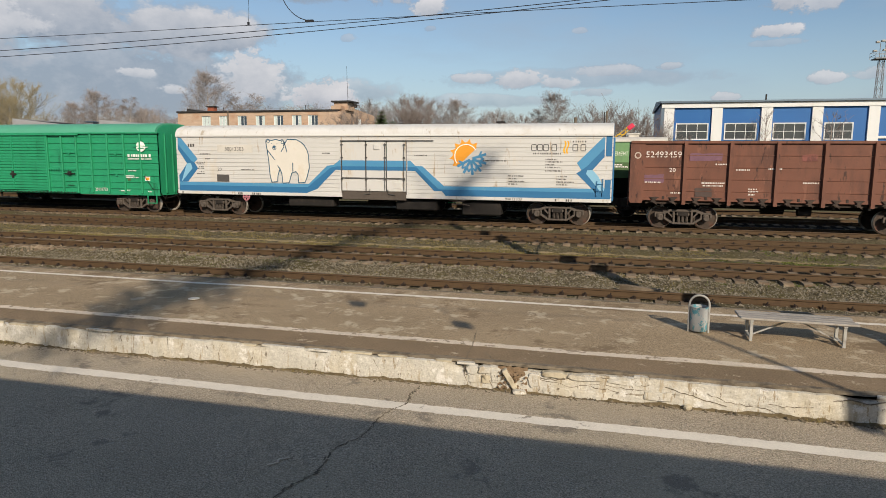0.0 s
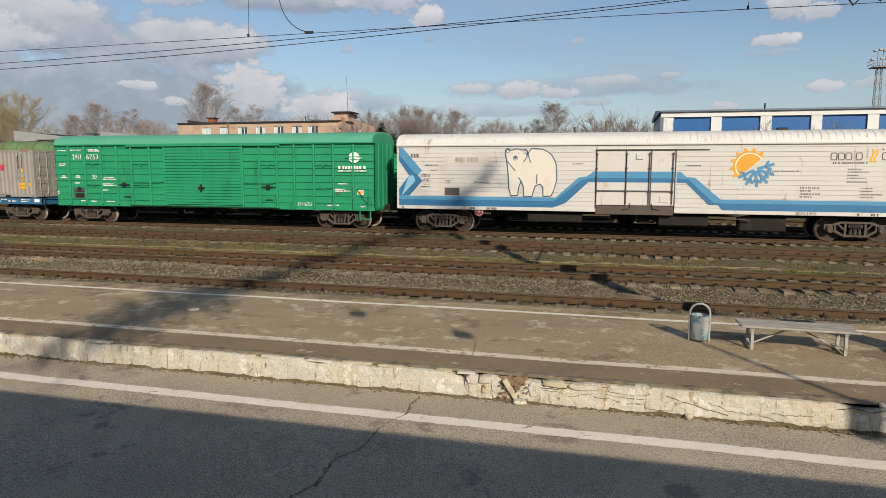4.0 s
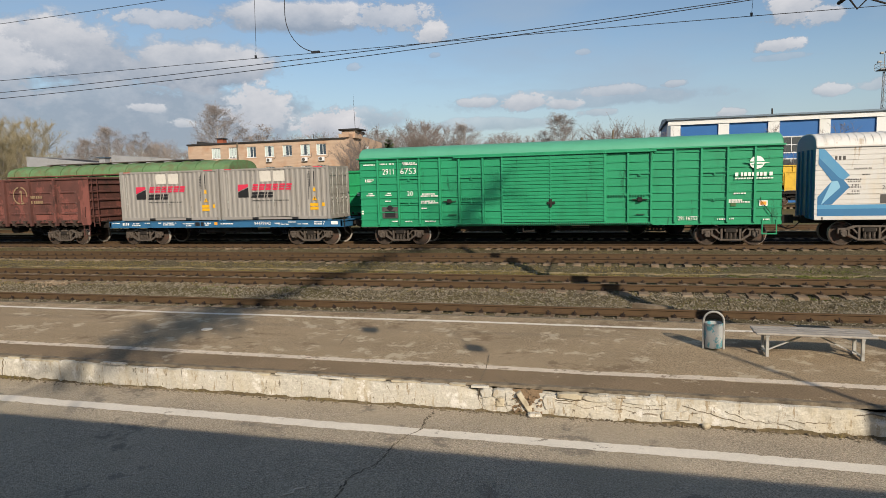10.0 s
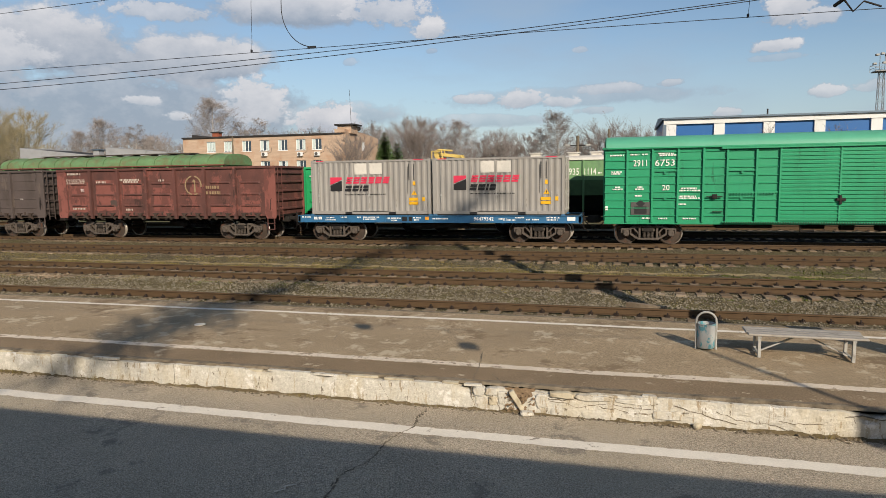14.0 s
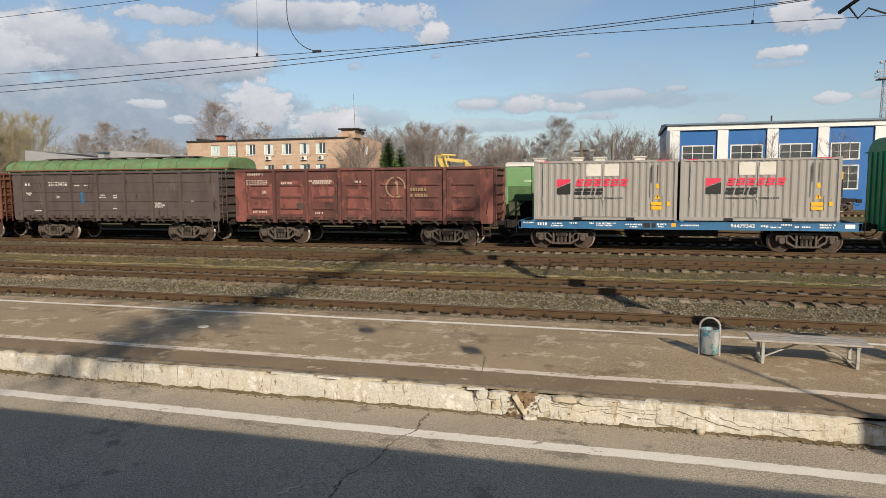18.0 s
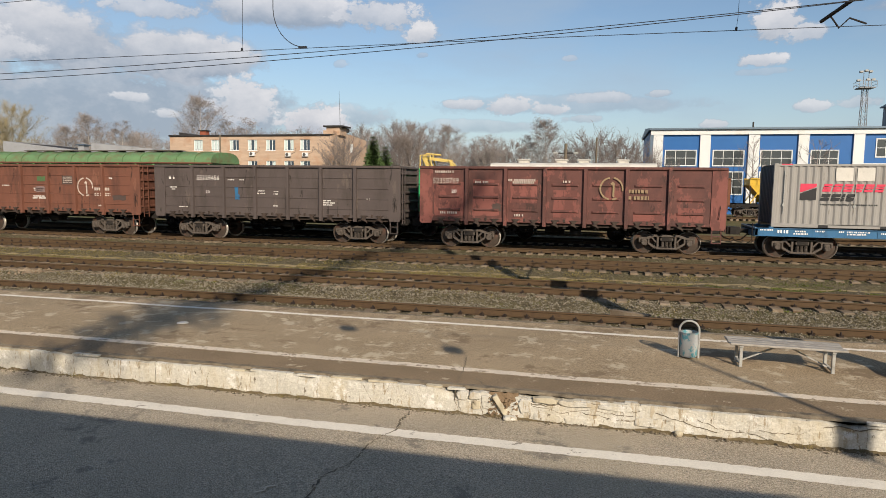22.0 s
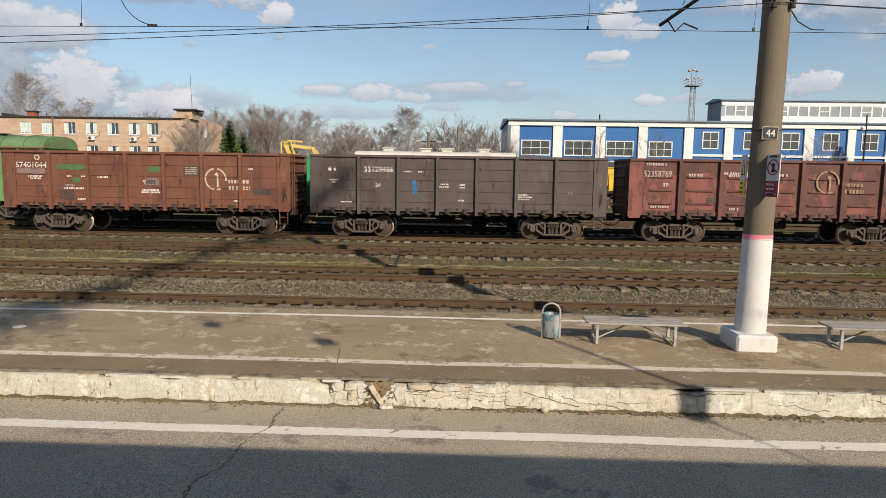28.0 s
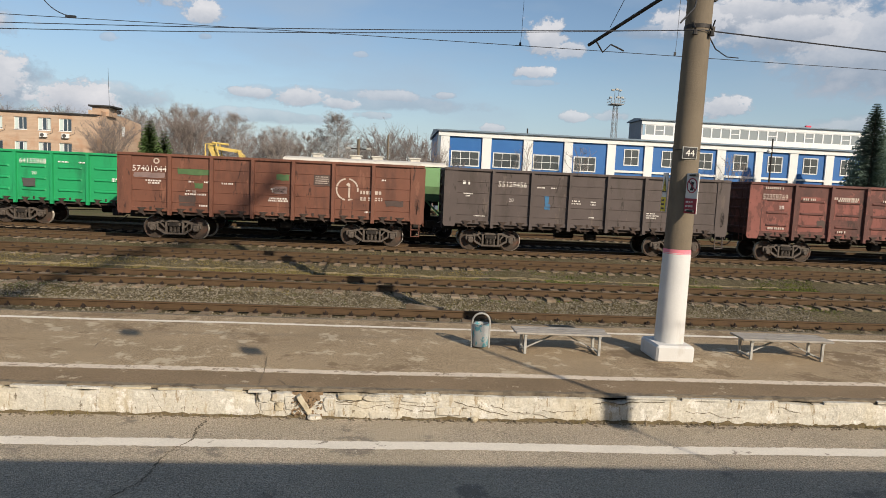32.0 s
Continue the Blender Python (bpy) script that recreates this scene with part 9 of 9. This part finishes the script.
def machines():
    """The yellow excavator and the truck crane in the yard."""
    w = thing("excavator", "yellow excavator with raised arm standing in the yard", "excavator", at=pose(-13.3, 50, -0.34))
    for s in (-0.9, 0.9):
        part("crawler", Form().extrude([(-1.6, 0.1), (1.6, 0.1), (1.9, 0.4), (1.6, 0.8), (-1.6, 0.8), (-1.9, 0.4)], "y", s - 0.25, s + 0.25), M_BLACK, w)
    part("body", Form().box(-1.7, 1.2, -1.1, 1.1, 0.9, 2.2, 0.1), M_PALEYELLOW, w)
    part("cab", Form().box(0.0, 1.3, -1.1, -0.1, 2.2, 3.4, 0.1), M_PALEYELLOW, w)
    part("cab_window", Form().box(0.12, 1.18, -1.115, -1.10, 2.4, 3.25), M_PANE, w)
    part("boom", Form().slant((0.9, 0.3, 2.0), (-0.75, 0.3, 5.3), 0.30, 0.45, (0, 1, 0)), M_PALEYELLOW, w)
    part("arm", Form().slant((-0.85, 0.3, 5.25), (1.5, 0.3, 4.95), 0.24, 0.36, (0, 1, 0)), M_PALEYELLOW, w)
    part("ram", Form().tube([(-0.6, 0.3, 5.55), (0.6, 0.3, 5.45)], 0.07, 8).tube([(0.6, 0.3, 3.3), (-0.3, 0.3, 5.0)], 0.07, 8), M_PALEYELLOW, w)
    part("bucket", Form().extrude([(1.35, 5.05), (1.75, 4.7), (1.8, 4.2), (1.45, 3.9), (1.5, 4.4)], "y", -0.1, 0.7), M_PALEYELLOW, w)
    for gy in (-0.2, 0.8):
        part("guard_frame", Form().tube([(-0.95, gy, 4.3), (-0.95, gy, 5.4), (-0.2, gy, 5.5), (0.05, gy, 4.4)], 0.06, 6), M_PALEYELLOW, w)
    c = thing("truck_crane", "yellow truck crane with red-tipped boom in the yard", "crane", at=pose(-1.6, 60, -0.34))
    part("chassis", Form().box(-3.5, 3.5, -1.2, 1.2, 0.6, 1.3, 0.05), M_MACHINE, c)
    part("cab", Form().box(-3.6, -1.8, -1.2, 1.2, 1.3, 2.9, 0.15), M_MACHINE, c)
    for x in (-2.8, 1.2, 2.6):
        for s in (-1.1, 1.1):
            part("wheel", Form().disc(x, s - 0.15, 0.5, "y", 0.5, 0.3, 18), M_BLACK, c)
    part("turret", Form().box(-0.4, 1.4, -1.0, 1.0, 1.3, 3.2, 0.1), M_MACHINE, c)
    f = Form()
    for y0 in (-0.22, 0.22):
        for z0 in (-0.2, 0.2):
            f.slant((0, y0, z0), (4.1, y0 * 0.6, z0 * 0.6), 0.07, 0.07)
        for k in range(8):
            s = 1 if k % 2 else -1
            f.slant((k * 0.5, y0, -0.2 * s), ((k + 1) * 0.5, y0, 0.2 * s), 0.05, 0.05)
    boom = part("boom", f, M_MACHINE, c, "yellow lattice boom", at=pose(-0.6, 0, 3.3, 0, -40, 0))
    part("boom_tip", Form().box(4.0, 4.6, -0.2, 0.2, -0.2, 0.2, 0.05), M_CRIMSON, boom)
    return boom


BOOM = machines()


# ---- the standing train on track five ----
M_RUSTED = mat("rusted_wagon_steel", "6e4632", 0.85, var=0.2, scale=0.9, fine=20, bump=0.3, dirt="50342a", dirt_amount=0.5, dirt_scale=1.2, streak=2)
M_SPRAYPALE = mat("pale_spray_paint", "b9b6bb", 0.7, var=0.15, scale=2, fine=20, bump=0.05)
M_SPRAYPINK = mat("pink_spray_paint", "a583a0", 0.7, var=0.15, scale=2, fine=20, bump=0.05)
M_SPRAYGREEN = mat("green_spray_paint", "86a578", 0.7, var=0.15, scale=2, fine=20, bump=0.05)


def standing_train():
    y = E_TRACK
    g = gondola("gondola", -14.75, M_GREEN2, "green gondola wagon standing on track five", "standing train", True, y=y)
    wagon_marks(g, -1.55, "64153968", -4.15, 3.05, 1.28, 0.26, M_WHITE, [(-5.7, -5.2, 3.3), (-5.7, -5.2, 2.6), (-2.3, -1.8, 3.15), (-1.3, -1.0, 3.15), (-5.7, -5.4, 2.2), (0.3, 0.9, 2.4), (0.3, 0.8, 2.3), (1.6, 2.0, 2.9)], 0.07, 4)
    lettering("class_number", "20", 0.22, -3.6, -1.50, 2.5, M_WHITE, g, 0.24)
    patch(g, "repaint", -4.0, -3.4, 1.9, 2.3, -1.56, M_STENCILDARK)
    # covered van with an arched, mossy roof
    w = thing("covered_van", "pale green covered van with arched mossy roof standing on track five", "covered van", "standing train", at=pose(-30.9, y, 0))
    L, Z0, ZE, ZT = 8.35, 1.1, 3.90, 4.62
    posts = [-8.15 + k * 1.254 for k in range(14)]
    for s in (-1, 1):
        for a, b in zip(posts, posts[1:]):
            part("side_panel", Form().extrude(ribbed(s * 1.42, s * 0.02, Z0, ZE, 0.42, 0.06) + [(s * 1.36, ZE), (s * 1.36, Z0)], "x", a, b), M_PALEGREEN, w)
        for p in posts:
            part("post", Form().box(p - 0.06, p + 0.06, *sorted((s * 1.36, s * 1.52)), Z0 - 0.05, ZE, 0.015), M_PALEGREEN, w)
        part("eave", Form().box(-L, L, *sorted((s * 1.38, s * 1.56)), ZE + 0.002, ZE + 0.08, 0.01), M_RED, w)
    roof = arch(1.54, ZE + 0.06, ZT)
    part("roof", Form().extrude(roof + [(1.40, ZE + 0.04), (-1.40, ZE + 0.04)], "x", -L, L), M_ROOFGREEN, w, "mossy arched roof", smooth=True)
    x = -L + 0.6
    while x < L:
        f = Form()
        for (p0, q0), (p1, q1) in zip(roof, roof[1:]):
            f.slant((x, p0, q0 + 0.012), (x, p1, q1 + 0.012), 0.09, 0.035, (1, 0, 0))
        part("roof_band", f, M_ROOFGREEN, w)
        x += 1.25
    part("roof_walk", Form().box(-6.2, 5.4, -0.42, 0.30, ZT + 0.09, ZT + 0.13), M_BOGIE, w, "dark roof walkway")
    for k in range(9):
        x = -5.9 + k * 1.38
        part("walk_bracket", Form().slant((x, -0.75, ZT - 0.10), (x + 0.05, -0.38, ZT + 0.10), 0.05, 0.05).box(x - 0.03, x + 0.03, -0.4, 0.3, ZT - 0.05, ZT + 0.088), M_BOGIE, w)
    for k in range(6):
        x = -6.6 + k * 2.5
        part("lifting_ring", ring(x, ZT - 0.34, 0.06, 0.10, 0, 360, -1.26, 10), M_BOGIE, w)
    for e in (-1, 1):
        f = Form().extrude([(-1.42, Z0), (1.42, Z0)] + [(-p, q) for p, q in arch(1.42, ZE, ZT - 0.06)], "x", e * (L - 0.25), e * (L - 0.2))
        part("end_wall", f, M_PALEGREEN, w)
    running_gear(w, 8.3, 12.2)
    # a cement hopper with a dusty white roof
    for xc in (-1.78,):
        h = thing("cement_hopper", "green cement hopper wagon with dusty white roof", "hopper wagon", "standing train", at=pose(xc, y, 0))
        L = 4.1
        for s in (-1, 1):
            edges = [-L + k * (2 * L / 6) for k in range(7)]
            for a, b in zip(edges, edges[1:]):
                part("side_panel", Form().box(a, b, *sorted((s * 1.40, s * 1.46)), 2.35, 3.76), M_HOPGREEN, h)
            for a in edges:
                part("post", Form().box(a - 0.05, a + 0.05, *sorted((s * 1.42, s * 1.56)), 1.1, 3.78, 0.01), M_HOPGREEN, h)
            part("lower_side", Form().extrude([(s * 1.46, 2.35), (s * 0.9, 1.2), (s * 0.8, 1.2), (s * 1.38, 2.35)], "x", -L + 0.6, L - 0.6), M_UNDER, h)
            # dark green band: the freight train's shadow painted on the hopper side
            part("dark_band", Form().box(-L, L, *sorted((s * 1.462, s * 1.47)), 2.0, 2.78), M_PATCHSHADEGREEN, h)
        roof = arch(1.52, 3.80, 4.06)
        part("roof", Form().extrude(roof + [(1.4, 3.76), (-1.4, 3.76)], "x", -L - 0.1, L + 0.1), M_CEMENT, h, "cement-dusted white roof", smooth=True)
        for k in range(4):
            x = (-2.58, -0.57, 0.58, 2.58)[k]
            part("filler_hatch", Form().box(x - 0.28, x + 0.28, -0.45, 0.1, 4.0, 4.20, 0.05).box(x - 0.34, x + 0.34, -0.5, 0.15, 4.18, 4.25, 0.02), M_CEMENT, h)
        for e in (-1, 1):
            f = Form()
            for yy in (-1.3, 1.3):
                f.slant((e * (L + 0.0), yy, 3.7), (e * (L + 0.0), yy, 1.1), 0.08, 0.08, (1, 0, 0)).slant((e * L, yy, 1.2), (e * (L - 1.3), yy, 2.4), 0.09, 0.09, (0, 1, 0))
            f.extrude([(-1.4, 2.35), (1.4, 2.35), (1.4, 3.76), (-1.4, 3.76)], "x", e * (L - 0.06), e * L)
            part("end_frame", f, M_HOPGREEN, h)
            part("end_slope", Form().add([(e * L, -1.38, 2.36), (e * L, 1.38, 2.36), (e * (L - 1.6), 1.2, 1.2), (e * (L - 1.6), -1.2, 1.2), (e * (L - .05), -1.38, 2.30), (e * (L - .05), 1.38, 2.30), (e * (L - 1.65), 1.2, 1.16), (e * (L - 1.65), -1.2, 1.16)],
                 [(0, 1, 2, 3), (7, 6, 5, 4), (0, 3, 7, 4), (1, 5, 6, 2), (0, 4, 5, 1), (3, 2, 6, 7)]), M_UNDER, h)
        lettering("fleet_number", "5935", 0.48, -0.92, -1.465, 3.05, M_WHITE, h, 0.70)
        lettering("fleet_number", "1114", 0.48, 0.05, -1.465, 3.05, M_WHITE, h, 0.58)
        lettering("cargo_word", "ЦЕМЕНТ", 0.26, 1.55, -1.465, 3.12, M_WHITE, h, 0.78)
        bars("small_markings", [(1.5, 2.1, 2.62), (1.5, 2.35, 2.52), (0.72, 0.9, 3.1), (-3.2, -2.5, 3.0)], -1.474, M_WHITE, h, 0.07, 0.3, 3)
        running_gear(h, 5.05, 6.6)
    # a rusty gondola with sprayed paint, coupled to the yellow hopper on the far track
    r = gondola("gondola", 4.78, M_RUSTED, "rusty gondola wagon with faded sprayed graffiti on the far track", "standing train", y=FAR_TRACK)
    rnd = random.Random(8)
    for k in range(22):
        gx, gz, sx, sz = rnd.uniform(-1.6, 2.35), rnd.uniform(1.55, 2.45), rnd.uniform(0.10, 0.34), rnd.uniform(0.12, 0.32)
        side = max(p for p in (-2.62, -0.88, 0.86) if p < gx)
        gx = min(max(gx, side + sx + 0.1), side + 1.64 - sx)
        blot = [(gx + sx * rnd.uniform(0.6, 1) * math.cos(a * 0.7), gz + sz * rnd.uniform(0.6, 1) * math.sin(a * 0.7)) for a in range(9)]
        part("graffiti", Form().extrude(blot, "y", -1.522 - 0.004 * k / 3, -1.50), (M_SPRAYPALE, M_SPRAYPALE, M_SPRAYPINK, M_SPRAYGREEN)[k % 4], r)
    # the yellow ballast hopper on the far track
    b = thing("ballast_wagon", "yellow ballast hopper wagon heaped with dark rubble on the far track", "ballast wagon", "standing train", at=pose(16.1, FAR_TRACK, 0))
    L = 3.05
    for s in (-1, 1):
        edges = [-1.85, -0.62, 0.62, 1.85]
        for a, c in zip(edges, edges[1:]):
            part("side_panel", Form().box(a + 0.02, c - 0.02, *sorted((s * 1.36, s * 1.44)), 1.38, 3.05), M_MACHINE, b)
        for a in edges:
            part("post", Form().box(a - 0.05, a + 0.05, *sorted((s * 1.38, s * 1.52)), 1.30, 3.08, 0.01), M_MACHINE, b)
        part("upper_side", Form().box(-L, L, *sorted((s * 1.34, s * 1.42)), 3.05, 3.60), M_MACHINE, b)
        part("top_rail", Form().box(-L, L, *sorted((s * 1.32, s * 1.54)), 3.602, 3.70, 0.01), M_MACHINE, b)
        part("lower_rail", Form().box(-L, L, *sorted((s * 1.40, s * 1.50)), 3.02, 3.10), M_MACHINE, b)
        for k in (-2.4, -1.2, 0.0, 1.2, 2.4):
            part("upper_post", Form().box(k - 0.04, k + 0.04, *sorted((s * 1.40, s * 1.50)), 3.10, 3.60), M_MACHINE, b)
        for e in (-1, 1):
            part("end_slope_side", Form().extrude([(e * 1.85, 1.75), (e * 1.85, 3.05), (e * L, 3.05)], "y", s * 1.34, s * 1.40), M_MACHINE, b)
            part("end_brace", Form().slant((e * 1.9, s * 1.44, 3.0), (e * 2.95, s * 1.44, 1.35), 0.09, 0.08, (0, 1, 0)), M_MACHINE, b)
            part("end_stanchion", Form().box(*sorted((e * 2.95, e * 3.05)), *sorted((s * 1.38, s * 1.46)), 1.25, 3.05), M_UNDER, b)
        part("lower_frame", Form().box(-4.2, 4.2, *sorted((s * 1.3, s * 1.42)), 1.05, 1.30), M_UNDER, b)
        part("discharge_gear", Form().box(-1.3, 1.3, *sorted((s * 0.5, s * 1.1)), 0.45, 1.0, 0.05).tube([(-1.6, s * 1.2, 0.8), (1.6, s * 1.2, 0.8)], 0.08, 6), M_UNDER, b)
    for e in (-1, 1):
        part("end_wall", Form().extrude([(e * 1.85, 1.70), (e * L, 3.05), (e * L, 3.6), (e * (L - 0.06), 3.6), (e * (L - 0.06), 3.08), (e * 1.80, 1.75)], "y", -1.34, 1.34), M_MACHINE, b)
    part("rubble_load", grid(30, 10, lambda u, v: (-L + 0.08 + (2 * L - 0.16) * u, -1.32 + 2.64 * v, 3.55 + 0.42 * math.sin(math.pi * v) * math.sin(math.pi * u) ** 0.5 * (0.7 + 0.6 * n3(u * 8, v * 2)) + 0.05 * n3(u * 40, v * 12))), M_RUBBLE, b)
    running_gear(b, 4.35, 5.6)


standing_train()


# ---- stones, grass ----
def ground_cover():
    rnd = random.Random(5)
    f, g = Form(), Form()
    for k in range(52000):
        y = rnd.uniform(15.2, 18.5) if k < 30000 else (rnd.uniform(13.0, 15.3) if k < 37000 else (rnd.uniform(13.0, 24.6) if k < 48000 else rnd.uniform(24.5, 30)))
        x = rnd.uniform(-1.15 * y - 1, 0.5 * y + 3)
        if any(abs(abs(y - c) - 0.76) < 0.10 for _, c in TRACKS):
            continue
        s = rnd.uniform(0.012, 0.030) if rnd.random() < 0.97 else rnd.uniform(0.03, 0.055)
        rock(f if rnd.random() < 0.66 else g, rnd, x, y, bed(x, y) + s * 0.3, s)
    single("ballast_stones", f, M_STONE, "loose grey crushed stones on the ballast", "stones", kind="stuff")
    single("brown_stones", g, M_BALLAST, "loose brown crushed stones on the ballast", "stones", kind="stuff")
    dry, green = Form(), Form()
    for _ in range(120000):
        lane = rnd.random()
        y = rnd.gauss(22.5, 0.85) if lane < 0.62 else (rnd.gauss(18.0, 0.3) if lane < 0.70 else (rnd.gauss(28.0, 0.6) if lane < 0.84 else rnd.uniform(16, 26)))
        x = rnd.uniform(-1.15 * y - 1, 0.5 * y + 4)
        if n3(x, y, 2, 0.45) + 0.6 * n3(x, y, 9, 1.7) < (-0.12 if 20.5 < y < 24.5 else 0.22):
            continue
        if abs(y - 22.95) < 0.3 + 0.3 * n3(x, y, 1, 0.6) and rnd.random() < 0.75:
            continue
        t = green if n3(x, y, 6, 0.25) + 0.04 * x * (1 if 20 < y < 25 else 0.3) > -0.05 else dry
        z = bed(x, y)
        hgt = rnd.uniform(0.012, 0.035) if rnd.random() < 0.95 else rnd.uniform(0.04, 0.11)
        a = rnd.uniform(0, 6.28)
        lx, ly = rnd.uniform(-.05, .05), rnd.uniform(-.05, .05)
        dx, dy = 0.015 * math.cos(a), 0.015 * math.sin(a)
        t.add([(x - dx, y - dy, z), (x + dx, y + dy, z), (x + lx, y + ly, z + hgt)], [(0, 1, 2)])
    single("dry_grass", dry, M_GRASS, "dry tufts of grass between the tracks", "grass", kind="stuff")
    single("green_grass", green, M_GRASS2, "young green grass between the tracks", "grass", kind="stuff")


single("sand_path", grid(420, 6, lambda u, v: (-26 + 40 * u, 22.95 + 0.25 * n3(u * 40, 3, 0, 0.3) + (0.20 + 0.32 * max(0, n3(u * 40, 7, 0, 0.5))) * (2 * v - 1),
       bed(-26 + 40 * u, 22.95) + 0.016 * (1 - (2 * v - 1) ** 2) - 0.006 + 0.012 * n3(u * 160, v * 5))), M_SAND, "pale trodden sand between the tracks", "sand path", kind="structure", smooth=True)
ground_cover()

motions()
